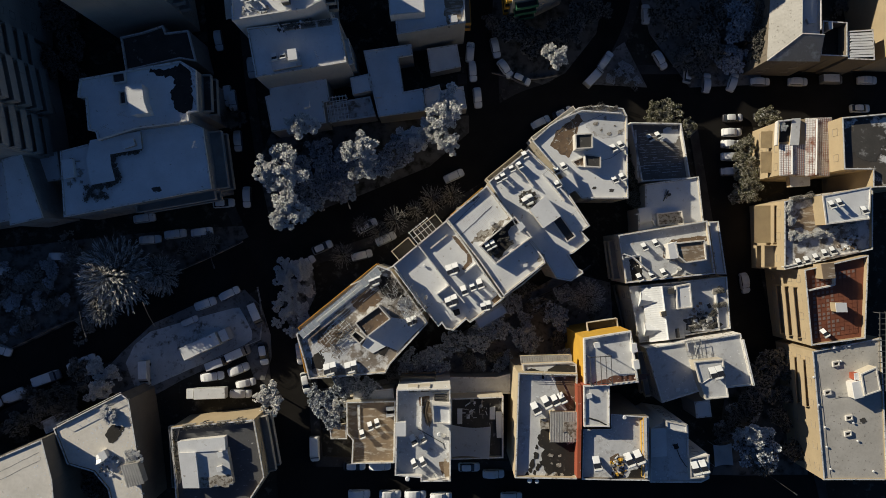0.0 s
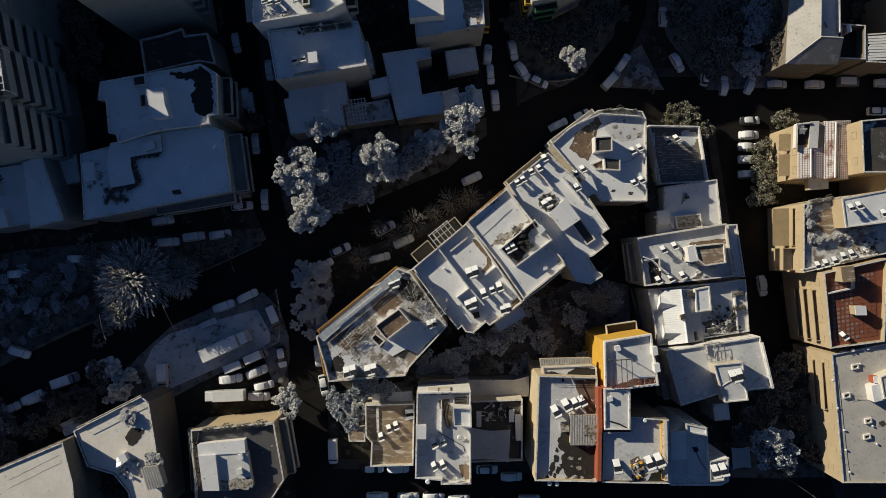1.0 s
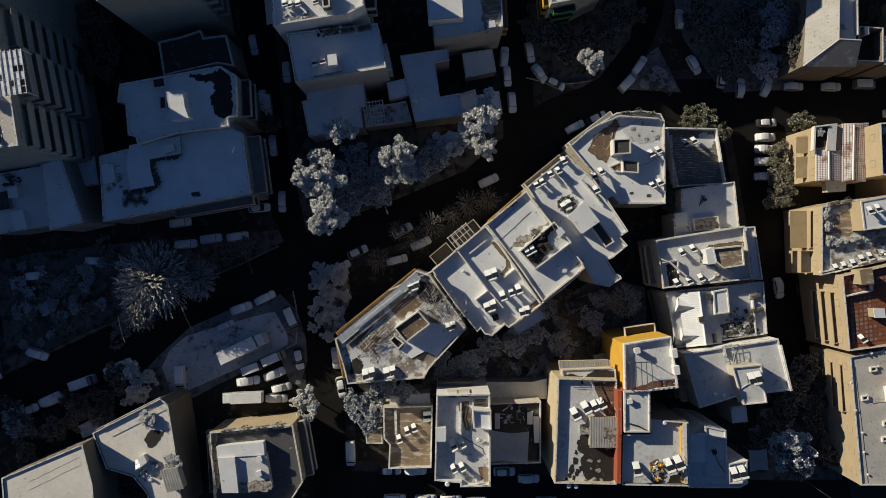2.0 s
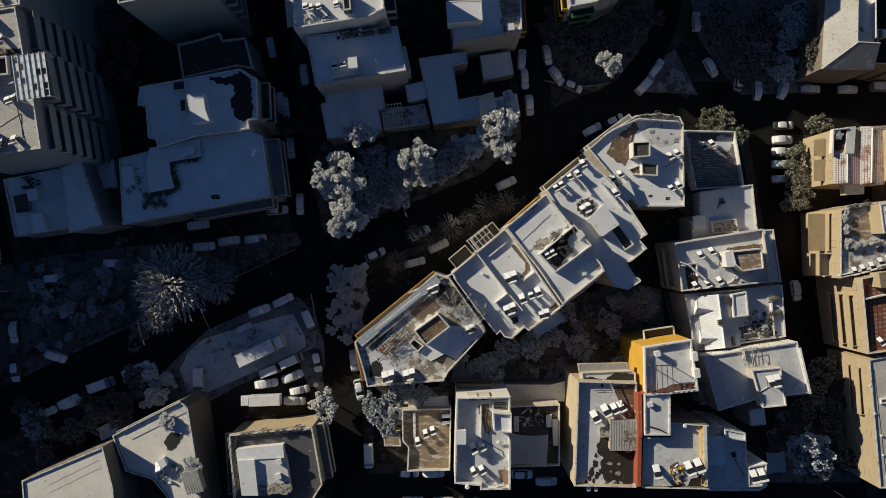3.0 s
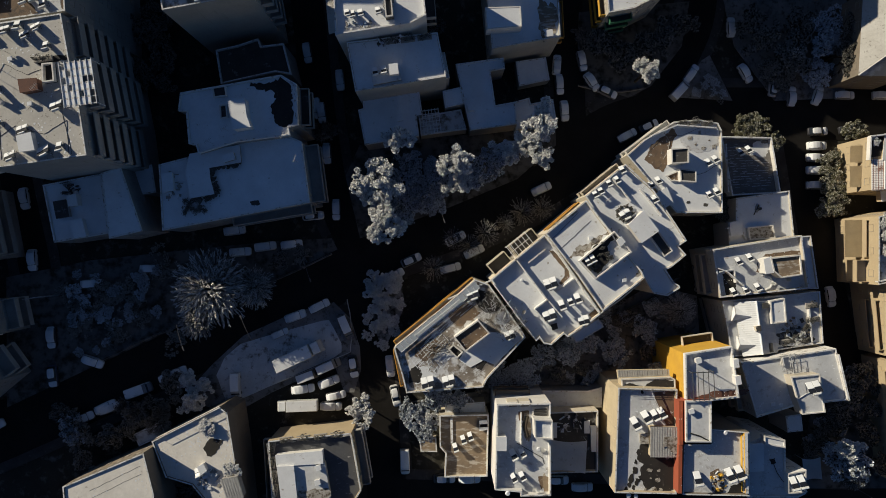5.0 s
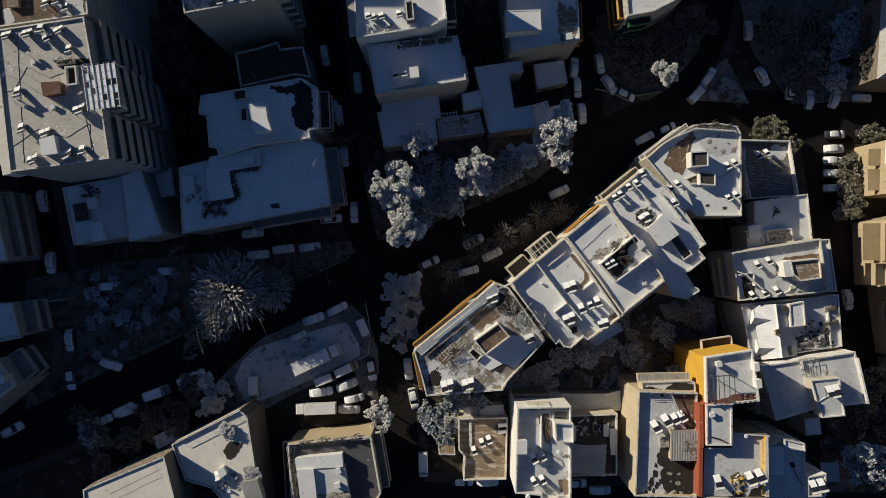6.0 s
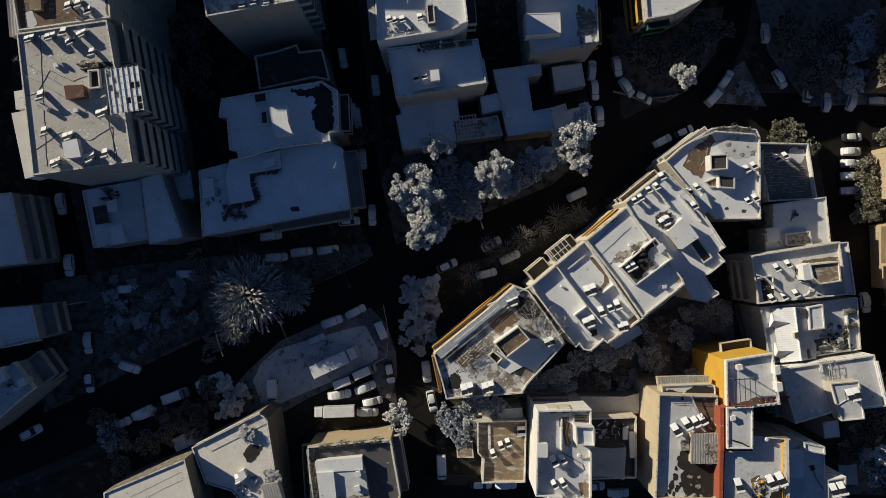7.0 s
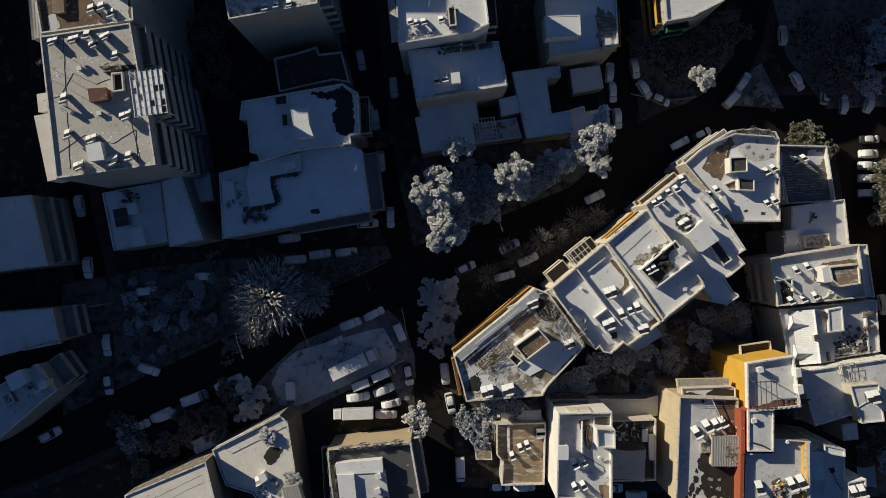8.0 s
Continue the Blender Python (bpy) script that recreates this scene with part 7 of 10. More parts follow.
trees.append((83.08, 49.51, 1.1, 2.2, "low"))
roof_box("F2", [(-94.1, 25.1), (-91.5, 25.6), (-90.3, 15.1), (-91.9, 14.7)], 20.5, 24.0, "white", "white", "terrace_roof", 0.0)
roof_box("F2", [(-93.7, 28.6), (-91.9, 28.9), (-91.5, 26.0), (-93.4, 25.8)], 20.5, 24.0, "white", "white", "terrace_roof", 0.0)
roof_box("F2n", [(-95.8, 47.7), (-93.1, 48.2), (-92.7, 38.4), (-94.9, 37.7)], 20.5, 23.4, "white", "corrugated", "terrace_roof", 0.0)
roof_box("F2n", [(-90.4, 45.0), (-88.7, 45.2), (-88.5, 41.3), (-90.2, 41.1)], 24.0, 25.6, "sand", "brown", "roof_box", 0.0)
roof_box("F3b", [(-84.7, 7.4), (-82.6, 7.8), (-81.8, 4.7), (-83.8, 4.3)], 10.8, 12.0, "white", "snow", "roof_box", 0.0)
roof_box("F3b", [(-87.8, 10.8), (-85.6, 11.2), (-85.0, 8.2), (-87.2, 7.8)], 10.8, 11.8, "grey", "dark", "roof_box", 0.0)
roof_box("F1b", [(-67.7, 15.7), (-65.9, 16.0), (-65.5, 12.9), (-67.3, 12.5)], 12.2, 13.3, "white", "snow", "roof_box", 0.0)
roof_box("E4", [(-13.1, 30.1), (-11.9, 30.3), (-11.8, 29.1), (-12.8, 29.0)], 3.8, 4.9, "white", "snow", "vent_box", 0.0)
roof_box("C3", [(9.77, -30.13), (10.75, -30.12), (10.75, -34.74), (9.97, -34.74)], 8.2, 9.0, "white", "snow", "bench", 0.0)
roof_box("C3", [(2.69, -29.53), (3.49, -29.54), (3.48, -32.19), (2.7, -32.19)], 8.2, 9.0, "white", "snow", "bench", 0.0)
roof_box("C3", [(8.69, -29.34), (9.58, -29.14), (9.57, -31.39), (8.68, -31.4)], 8.2, 8.8, "white", "snow", "bench", 0.0)
roof_box("E2", [(-26.6, 27.9), (-25.4, 28.1), (-25.2, 26.9), (-26.3, 26.7)], 5.05, 6.2, "white", "snow", "vent_box", 0.0)
round_vent("D4", 68.20, -23.60, 9.05, 0.22, 0.4, "tank")
round_vent("D4", 69.10, -28.70, 9.05, 0.22, 0.4, "tank")
round_vent("D4", 70.30, -32.80, 9.05, 0.22, 0.4, "tank")
round_vent("D4", 70.60, -36.40, 9.05, 0.22, 0.4, "tank")
round_vent("D4", 71.30, -40.50, 9.05, 0.22, 0.4, "tank")
round_vent("D4", 73.20, -20.60, 9.05, 0.22, 0.4, "tank")
round_vent("D4", 75.50, -32.00, 9.05, 0.22, 0.4, "tank")
round_vent("D4", 76.30, -35.30, 9.05, 0.22, 0.4, "tank")
round_vent("D4", 79.20, -40.90, 9.05, 0.22, 0.4, "tank")
roof_box("F2", [(-85.50, 31.70), (-84.90, 31.80), (-84.90, 32.30), (-85.50, 32.20)], 26.65, 27.15, "white", "snow", "vent_box", 0.0)
roof_box("F2", [(-82.40, 24.70), (-81.80, 24.80), (-81.80, 25.30), (-82.40, 25.20)], 26.65, 27.15, "white", "snow", "vent_box", 0.0)
roof_box("B3", [(42.80, -26.10), (43.40, -26.00), (43.40, -25.50), (42.80, -25.60)], 9.15, 9.65, "white", "snow", "vent_box", 0.0)
roof_box("A3", [(8.30, 4.30), (8.90, 4.40), (8.90, 4.90), (8.30, 4.80)], 13.0, 13.50, "white", "snow", "vent_box", 0.0)
roof_box("A3", [(14.30, -3.20), (14.90, -3.10), (14.90, -2.60), (14.30, -2.70)], 13.0, 13.50, "white", "snow", "vent_box", 0.0)
# two shallow shafts with depth shade painted as dark floors
roof_box("F1a", [(-58.3, 30.8), (-55.9, 31.2), (-55.7, 29.3), (-58.0, 29.0)], 14.0, 14.7, "white", "dark", "light_shaft", 0.45)
roof_box("F1a", [(-57.0, 27.7), (-55.7, 27.9), (-55.5, 25.5), (-56.8, 25.3)], 14.0, 14.7, "white", "dark", "light_shaft", 0.45)
roof_box("C5", [(32.5, -16.4), (33.2, -16.2), (33.4, -17.6), (32.6, -17.8)], 15.4, 16.9, "white", "snow", "pier", 0.0)
roof_box("C5", [(32.8, -19.3), (33.6, -19.1), (33.8, -20.5), (33.0, -20.7)], 15.4, 16.9, "white", "snow", "pier", 0.0)
roof_box("C5", [(26.1, -16.3), (26.9, -16.1), (27.1, -16.9), (26.3, -17.1)], 15.4, 16.6, "white", "snow", "vent_box", 0.0)
roof_box("A1", [(-9.58, -12.33), (-3.26, -13.35), (-8.25, -18.24), (-10.19, -17.43), (-12.64, -18.75), (-14.57, -17.43), (-13.45, -15.59)], 11.5, 11.6, "snow", "snow", "snow_bed", 0.0)
roof_box("E0", [(-27.8, 45.2), (-26.5, 45.4), (-26.2, 42.1), (-27.5, 41.9)], 16.7, 18.4, "dark", "dark", "lift_housing", 0.4)
roof_box("E3", [(1.2, 43.1), (2.5, 43.3), (2.7, 42.2), (1.4, 42.0)], 7.2, 8.4, "white", "snow", "vent_box", 0.0)
roof_box("F7", [(-103.9, -18.4), (-101.5, -17.2), (-100.2, -19.2), (-102.7, -20.8)], 14.4, 16.4, "white", "snow", "roof_box", 0.0)
roof_box("C1", [(-9.1, -31.3), (-10.6, -31.5), (-10.6, -30.4), (-9.2, -30.3)], 6.2, 7.0, "white", "snow", "roof_box", 0.0)
# ---- balconies, awnings, roof walls ----
balconies("F2", (-76.4, 32.6), (-74.8, 24.7), 2.5, [23.4, 20.4, 17.4, 14.4, 11.4, 8.4], "pale", "pale", 1.5)
balconies("F2", (-74.7, 24.0), (-73.5, 17.1), 1.3, [23.4, 20.4, 17.4, 14.4, 11.4, 8.4], "pale", "pale", 1.5)
balconies("F2", (-77.6, 39.2), (-76.5, 33.0), 1.6, [23.4, 20.4, 17.4, 14.4, 11.4, 8.4], "pale", "pale", 1.5)
balconies("F4", (-50.4, 51.1), (-49.1, 44.3), 2.2, [19.2, 16.2, 13.2, 10.2, 7.2], "pale", "pale", 1.0)
balconies("A1", (-26.3, -15.0), (-11.8, -3.2), 0.7, [8.6, 5.6], "orange", "concrete", 0.9)
balconies("A1", (-24.9, -22.7), (-26.3, -16.0), 0.5, [8.6, 5.6], "orange", "concrete", 0.9)
balconies("A2", (-8.1, -2.1), (-5.0, 0.5), 2.2, [9.0, 6.0], "cream", "dark", 1.0)
balconies("A2", (-4.0, 1.3), (0.1, 4.6), 2.4, [9.0, 6.0], "cream", "dark", 1.0)
balconies("A3", (1.6, 5.9), (7.4, 10.9), 0.45, [9.6, 6.6], "orange", "concrete", 0.9)
balconies("A4", (8.6, 12.4), (15.2, 17.8), 1.0, [7.3, 4.3], "cream", "concrete", 1.0)
balconies("A5", (17.0, 20.4), (24.9, 26.3), 0.8, [6.4, 3.4, 0.4], "white", "skylight", 0.5)
balconies("D2", (63.8, 0.7), (63.8, -3.5), 2.8, [4.6, 1.6], "sand", "concrete", 1.0)
balconies("D2", (63.8, 8.3), (63.8, 1.2), 1.0, [4.6], "sand", "concrete", 1.0)
awning("D2", (65.5, 8.4), (65.5, 1.2), 5.0, 4.0, "awning", 1.2)
balconies("D3", (67.0, -7.0), (67.9, -16.6), 1.5, [6.2, 3.2, 0.2], "sand", "concrete", 1.0)
awning("D1", (65.7, 23.0), (65.6, 19.7), 3.2, 2.4, "awning", 1.0)
awning("D1", (65.6, 19.1), (65.6, 14.9), 3.2, 2.4, "awning", 1.0)
balconies("D4", (68.4, -20.7), (69.0, -29.6), 0.9, [6.0, 3.0], "sand", "concrete", 1.0)
balconies("G3", (-34.3, -31.1), (-32.5, -41.2), 1.7, [8.0, 5.0], "pale", "concrete", 1.0)
balconies("G3", (-49.5, -32.7), (-48.8, -44.0), 1.2, [8.0], "pale", "dark", 1.0)
balconies("F1b", (-43.0, 21.4), (-41.6, 11.0), 2.4, [9.0, 6.0], "pale", "concrete", 1.0)
balconies("F1b", (-41.8, 10.6), (-56.2, 8.1), 1.5, [9.2, 6.2], "pale", "concrete", 1.0)
balconies("F1a", (-43.7, 31.4), (-43.4, 24.8), 1.8, [10.8, 7.8], "pale", "dark", 1.0)
balconies("E5", (12.6, 55.0), (13.4, 47.0), 1.4, [5.0, 2.0, -1.0], "yellow", "dark", 1.0)
balconies("E5", (13.7, 46.8), (17.9, 47.6), 1.4, [5.0, 2.0, -1.0], "green", "dark", 1.0)
balconies("E3", (3.8, 49.8), (4.2, 42.9), 1.2, [4.4, 1.4], "orange", "concrete", 1.0)
awning("E0", (-36.9, 47.5), (-36.1, 39.6), 1.3, 17.2, "white", 0.5)
balconies("E0", (-21.2, 49.0), (-20.7, 43.2), 1.8, [13.5, 10.5], "pale", "dark", 1.0)
balconies("F8", (-101.2, 12.8), (-98.7, 1.2), 1.8, [10.6, 7.6], "pale", "concrete", 1.0)
balconies("F6", (-98.3, -7.1), (-97.1, -12.5), 2.6, [9.6, 6.6], "pale", "concrete", 1.0)
balconies("F7", (-99.8, -16.8), (-96.7, -21.0), 3.0, [11.0, 8.0], "pale", "concrete", 1.0)
# C2's rear balconies: dark fronts imitate the shade behind the house
balconies("C2", (-7.9, -24.8), (-1.4, -24.7), 1.2, [8.2, 5.2], "dun", "concrete", 0.9)
balconies("C5", (26.7, -15.3), (32.3, -14.5), 1.8, [8.4], "cream", "dark", 1.0)
balconies("B1", (33.0, 1.7), (34.0, -5.7), 1.4, [4.0, 1.0], "cream", "concrete", 1.0)
balconies("B3", (39.2, -27.6), (37.7, -19.2), 1.2, [6.0, 3.0], "cream", "concrete", 1.0)
roof_wall("A1", (-16.7, -6.5), (-8.5, -2.9), 11.4, 12.0, 0.25, "white")
roof_wall("A3", (7.8, 11.1), (12.1, 5.6), 12.9, 13.9, 0.25, "white")
roof_wall("A3", (12.1, 5.6), (12.8, 4.3), 12.9, 13.9, 0.25, "white")
roof_wall("A4", (13.1, 15.4), (16.4, 11.3), 10.4, 11.4, 0.25, "white")
roof_wall("A4", (18.2, 13.4), (22.1, 8.8), 10.4, 11.2, 0.25, "white")
roof_wall("B1", (33.6, -0.9), (35.3, -1.5), 7.0, 8.2, 0.25, "white")
roof_wall("B1", (35.3, -1.5), (38.4, -4.1), 7.0, 8.2, 0.25, "white")
roof_wall("C7", (34.8, -29.7), (35.0, -39.5), 14.8, 16.2, 1.0, "yellow")
roof_wall("D3", (67.0, -7.6), (71.7, -6.6), 9.0, 10.0, 0.25, "white")
roof_wall("D3", (71.7, -6.6), (71.7, -5.1), 9.0, 10.0, 0.25, "white")
roof_wall("D2", (63.3, -3.3), (77.2, -0.4), 7.4, 8.3, 0.25, "white")
roof_wall("F1a", (-46.2, 32.8), (-43.9, 31.1), 13.9, 14.6, 0.25, "white")
roof_wall("F1a", (-43.9, 31.1), (-43.5, 24.4), 13.9, 14.6, 0.25, "white")
railing("G1", [(-68.3, -31.1), (-57.1, -25.4)], 12.9, 1.0, "tank")
railing("F6", [(-97.6, -12.5), (-103.7, -14.4)], 12.7, 1.0, "metal")
railing("F7", [(-99.1, -16.6), (-96.2, -20.8), (-102.5, -26.2)], 14.5, 1.0, "metal")
railing("A1", [(-22.6, -13.0), (-14.6, -6.5)], 11.5, 1.0, "metal")
antenna(-55.5, 23.2, 14.0, 3.2, 30)
antenna(-58.3, 21.0, 14.0, 3.2, 30)
antenna(-46.0, 22.2, 12.2, 2.8, 70)
antenna(-43.8, 18.1, 12.2, 2.8, 70)
antenna(-31.4, 38.2, 12.9, 3.0, 40)
antenna(-27.8, 38.2, 12.9, 3.0, 40)
antenna(-22.1, 33.9, 12.9, 2.5, 110)
antenna(44.3, -16.5, 9.2, 2.8, 20)
antenna(-8.6, -6.0, 11.5, 2.6, 80)
antenna(-18.8, -12.1, 11.5, 2.6, 80)
antenna(-6.5, -9.1, 11.5, 2.6, 80)
antenna(11.9, 11.4, 10.5, 2.4, 45)
antenna(18.1, 13.5, 10.5, 2.4, 45)
antenna(23.3, 6.3, 10.5, 2.4, 45)
antenna(-3.9, -33.7, 14.4, 2.5, 15)
antenna(-2.9, -38.2, 14.4, 2.5, 15)
antenna(-88.1, 29.5, 26.7, 3.0, 50)
antenna(-80.1, 26.9, 26.7, 3.0, 50)
antenna(-83.6, 17.2, 26.7, 3.0, 50)
antenna(-89.9, 32.2, 26.7, 3.0, 50)
antenna(-27.0, 45.0, 16.8, 2.6, 80)
antenna(-30.9, 45.5, 16.8, 2.6, 80)
antenna(-57.9, -27.1, 12.8, 2.6, 10)
dish(0.1, -32.7, 14.4, 20)
dish(-1.4, -39.7, 14.4, 20)
dish(46.7, -3.1, 7.2, 20)
dish(44.0, -3.9, 7.2, 20)
dish(-85.9, 33.1, 26.7, 20)
dish(-77.5, 26.9, 26.7, 20)
bare_patch("F1b", -51.3, 10.7, 12.2, 0.8, 0.5, "dark", 7, 0)
bare_patch("D4", 77.4, -31.6, 9.05, 0.6, 0.5, "dark", 8, 0)
bare_patch("C5", 31.1, -22.8, 15.4, 4.0, 0.9, "brick", 13, 8)
bare_patch("A5", 30.2, 23.1, 7.4, 3.6, 2.2, "patchy", 15, 0)
bare_patch("A5", 31.5, 10.9, 7.4, 0.5, 0.3, "dark", 17, 10)
bare_patch("A5", 28.3, 11.4, 7.4, 0.4, 0.25, "dark", 18, 10)
bare_patch("A6", 44.5, 22.3, 1.4, 2.0, 1.4, "thin", 19, 10)
bare_patch("D2", 69.3, 5.9, 7.5, 3.4, 2.2, "brown", 18, 20)
bare_patch("D6", 78.0, 20.0, 8.7, 3.8, 3.4, "dark", 19, 0)
bare_patch("B2", 48.7, -14.3, 6.2, 3.2, 1.6, "dark", 20, 0)
pitched_roof("D1", [(69.1, 24.9), (69.1, 13.9), (73.7, 13.9), (74.2, 25.1)], 5.0, (71.0, 24.6), (70.8, 14.1), 5.6, "tile")
pitched_roof("D1", [(64.2, 19.9), (64.2, 14.0), (69.0, 14.0), (69.0, 19.9)], 5.0, (66.3, 19.6), (66.3, 14.2), 5.5, "tile")
canvas(4.86, -35.03, 8.25, 7.4, 6.0, -3, 0.35, "grey canvas canopy under snow over a roof terrace")
pergola(-75.5, 24.1, 26.65, 5.0, 6.6, 2.3, 6, 6, 8, "white", slab=True)
pergola(25.3, -23.1, 15.4, 3.6, 4.6, 2.2, 4, 1, 3, "lamp_grey", slab=False)
pergola(-4.5, 0.9, 9.1, 4.2, 2.6, 2.2, 5, 2, 39, "white", slab=False)
pergola(-21.8, 24.5, 2.2, 3.8, 4.4, 2.2, 6, 6, 8, "white", slab=False)
pergola(79.2, -25.6, 9.0, 2.2, 14.0, 1.8, 2, 14, 0, "lamp_grey", slab=False)
street_lamp(-43.5, 1.0, -70)
street_lamp(-66.1, -11.4, -68)
street_lamp(-18.9, 12.0, -70)
street_lamp(-52.6, -14.2, 110)
street_lamp(75.6, 37.2, 20)
utility_pole(-91.3, -6.5, 9.5, 10)
street_lamp(63.8, -44.3, -35, 3.0, 8.0)
cable("F2", [(-91.1, 26.9), (-88.3, 27.8), (-86.4, 31.3), (-82.8, 29.6), (-80.6, 30.5)], 26.72)
cable("F2", [(-88.5, 18.9), (-84.6, 21.6), (-80.1, 20.3), (-76.6, 22.5), (-76.2, 17.2)], 26.72)
cable("F2", [(-88.0, 37.5), (-87.4, 26.9), (-86.8, 16.3)], 26.72)
cable("F2", [(-77.3, 23.8), (-75.7, 17.2)], 26.72)
cable("D4", [(69.0, -20.7), (71.5, -42.1)], 9.12)
cable("D4", [(72.3, -27.5), (74.6, -27.2)], 9.12)
cable("G2", [(-78.6, -39.5), (-69.8, -35.1)], 16.37, 0.014)
cable("G2", [(-78.6, -40.9), (-69.6, -36.5)], 16.37, 0.014)
cable("A3", [(1.6, 4.1), (6.6, 9.2)], 13.07)
cable("A3", [(2.8, 2.1), (8.7, 7.6)], 13.07)
cable("A5", [(21.2, 21.2), (23.9, 23.9), (27.0, 23.9), (30.7, 25.5)], 7.47)
cable("A5", [(29.2, 16.5), (31.3, 17.0), (33.9, 18.6)], 7.47)
cable("B3", [(47.5, -16.6), (46.4, -20.7), (48.5, -25.9)], 9.22)
glass_strip("A1", (-25.1, -16.1), (-10.9, -4.4), 12.2, 1.5, 18)
paving("D3", (68.3, -16.6), (8.2, 1.2), (-0.6, 11.8), 10, 15, 9.18, lambda i, j: i + 0.25 * j < 0.62 or j > 0.85)
canvas(54.8, -40.3, -0.6, 3.6, 4.4, 5, 0.5, "grey canvas garden canopy dusted with snow")
roof_wall("A7", (37.2, 6.7), (39.9, 6.9), 2.7, 3.6, 0.25, "white")
roof_wall("A7", (39.9, 6.9), (41.0, 4.5), 2.7, 3.6, 0.25, "white")
roof_wall("A5", (21.1, 23.7), (25.8, 25.7), 7.3, 8.4, 0.25, "white")
roof_wall("A5", (25.8, 25.7), (33.1, 25.2), 7.3, 8.4, 0.25, "white")
roof_wall("A6", (37.5, 23.2), (38.0, 13.9), 1.3, 2.6, 0.25, "white")
bare_patch("C2", -2.7, -28.8, 14.2, 0.7, 2.4, "brown", 31, 5)
bare_patch("C2", 0.6, -38.7, 14.2, 0.6, 1.6, "brown", 32, 5)
bare_patch("F1b", -62.2, 10.2, 12.2, 1.6, 1.4, "patchy", 35, 10)
bare_patch("E3", 1.7, 45.6, 7.2, 1.8, 4.0, "brown", 38, 0)
clutter(-55.9, 19.3, 12.27, 1.4, 1.0, 16, 13, 10, ['snow', 'dark', 'concrete'], "garden chairs and boxes buried in roof snow")
clutter(-66.1, 13.1, 12.27, 1.6, 3.2, 22, 14, 5, ['grey', 'snow', 'concrete'], "boxes and covers on a shaded roof terrace")
clutter(-84.5, 12.9, 10.87, 1.2, 1.4, 16, 15, 5, ['dark', 'snow'], "dark pots on a shaded roof terrace")
clutter(-27.2, 39.6, 13.02, 3.4, 0.7, 30, 16, 10, ['dark', 'snow', 'dark'], "row of pots along a snowy roof edge")
clutter(6.14, -29.73, 8.27, 3.2, 1.6, 40, 6, 0, ['dark', 'tank', 'concrete', 'snow'], "garden furniture and pots on a dark roof terrace")
clutter(-85.6, 13.3, 11.07, 0.9, 1.5, 18, 9, 10, ['dark', 'concrete'], "dark crates on a shaded roof")
clutter(-87.1, 42.5, 24.07, 4.5, 1.4, 46, 10, 10, ['brown', 'snow', 'concrete', 'tank'], "roof sheds' boards and boxes in the sun")
clutter(49.2, -12.7, 6.27, 2.6, 2.6, 46, 11, 5, ['dark', 'snow', 'concrete', 'brown'], "pots and planting beds on a roof terrace")
clutter(75.6, 1.2, 7.57, 2.6, 1.4, 36, 13, 10, ['snow', 'brown', 'dark'], "pots and branches on a roof terrace")
clutter(72.5, -17.8, 9.07, 3.4, 0.8, 20, 14, 8, ['dark', 'snow', 'concrete'], "boxes beside a roof parapet")
clutter(-32.3, 41.0, 16.77, 3.6, 0.6, 36, 16, 5, ['snow', 'concrete', 'tank'], "snowy pipes and boxes along a roof edge")
clutter(-40.2, -42.0, 10.87, 1.5, 1.0, 20, 17, 0, ['brown', 'snow', 'dark'], "snowy boards on a penthouse roof")
clutter(43.5, 10.5, 2.77, 1.0, 0.6, 6, 18, 30, ['dark', 'concrete'], "fallen branch and boards on a snowy roof")
clutter(-27.0, 44.0, 17.07, 1.0, 1.6, 12, 19, 0, ['dark', 'concrete'], "open steel frame of a lift housing")
railing("B3", [(44.3, -17.0), (47.1, -16.5), (47.5, -19.3), (44.9, -19.7), (44.3, -17.0)], 9.15, 1.0, "metal")
bare_patch("A1", -21.3, -20.3, 11.5, 2.2, 1.4, "snow", 43, 10)
fence([(-58.5, -27.3), (-53.2, -24.9), (-44.6, -21.5), (-35.7, -17.7)])
fence([(-35.7, -17.7), (-34.3, -13.2), (-36.4, -7.5)])
garden_wall([(-85.2, -20.0), (-77.0, -16.1), (-69.6, -12.6)], 0.6, 0.3)
garden_wall([(-53.7, -5.0), (-47.2, -2.3), (-39.6, 1.5)], 0.6, 0.3)
garden_wall([(-9.4, -27.8), (0.7, -25.5)], 0.9, 0.25)
garden_wall([(13.7, -11.8), (23.5, -7.9), (29.9, -3.3)], 1.2, 0.25)
garden_wall([(34.5, -7.3), (37.2, -19.3)], 1.2, 0.25)
garden_wall([(-77.9, -16.3), (-71.5, -13.6), (-67.2, -12.0)], 0.8, 0.25)
garden_wall([(10.0, 36.1), (17.0, 34.0), (23.4, 35.7)], 0.8, 0.25)
planters.append((-48.4, -33.6, 10.87, 2.2, 0.9, 80, "low"))
planters.append((-48.3, -36.2, 10.87, 2.2, 0.9, 80, "low"))
planters.append((-48.1, -38.7, 10.87, 2.2, 0.9, 80, "low"))
planters.append((-47.9, -41.3, 10.87, 2.2, 0.9, 80, "low"))
planters.append((-45.9, -32.1, 10.87, 2.4, 0.9, 6, "low"))
planters.append((-42.8, -31.8, 10.87, 2.4, 0.9, 6, "low"))
planters.append((-39.7, -31.5, 10.87, 2.4, 0.9, 6, "low"))
planters.append((-36.7, -31.2, 10.87, 2.4, 0.9, 6, "low"))
planters.append((-27.0, 39.5, 12.97, 2.6, 1.0, 8, "low"))
planters.append((-24.0, 39.8, 12.97, 2.6, 1.0, 8, "low"))
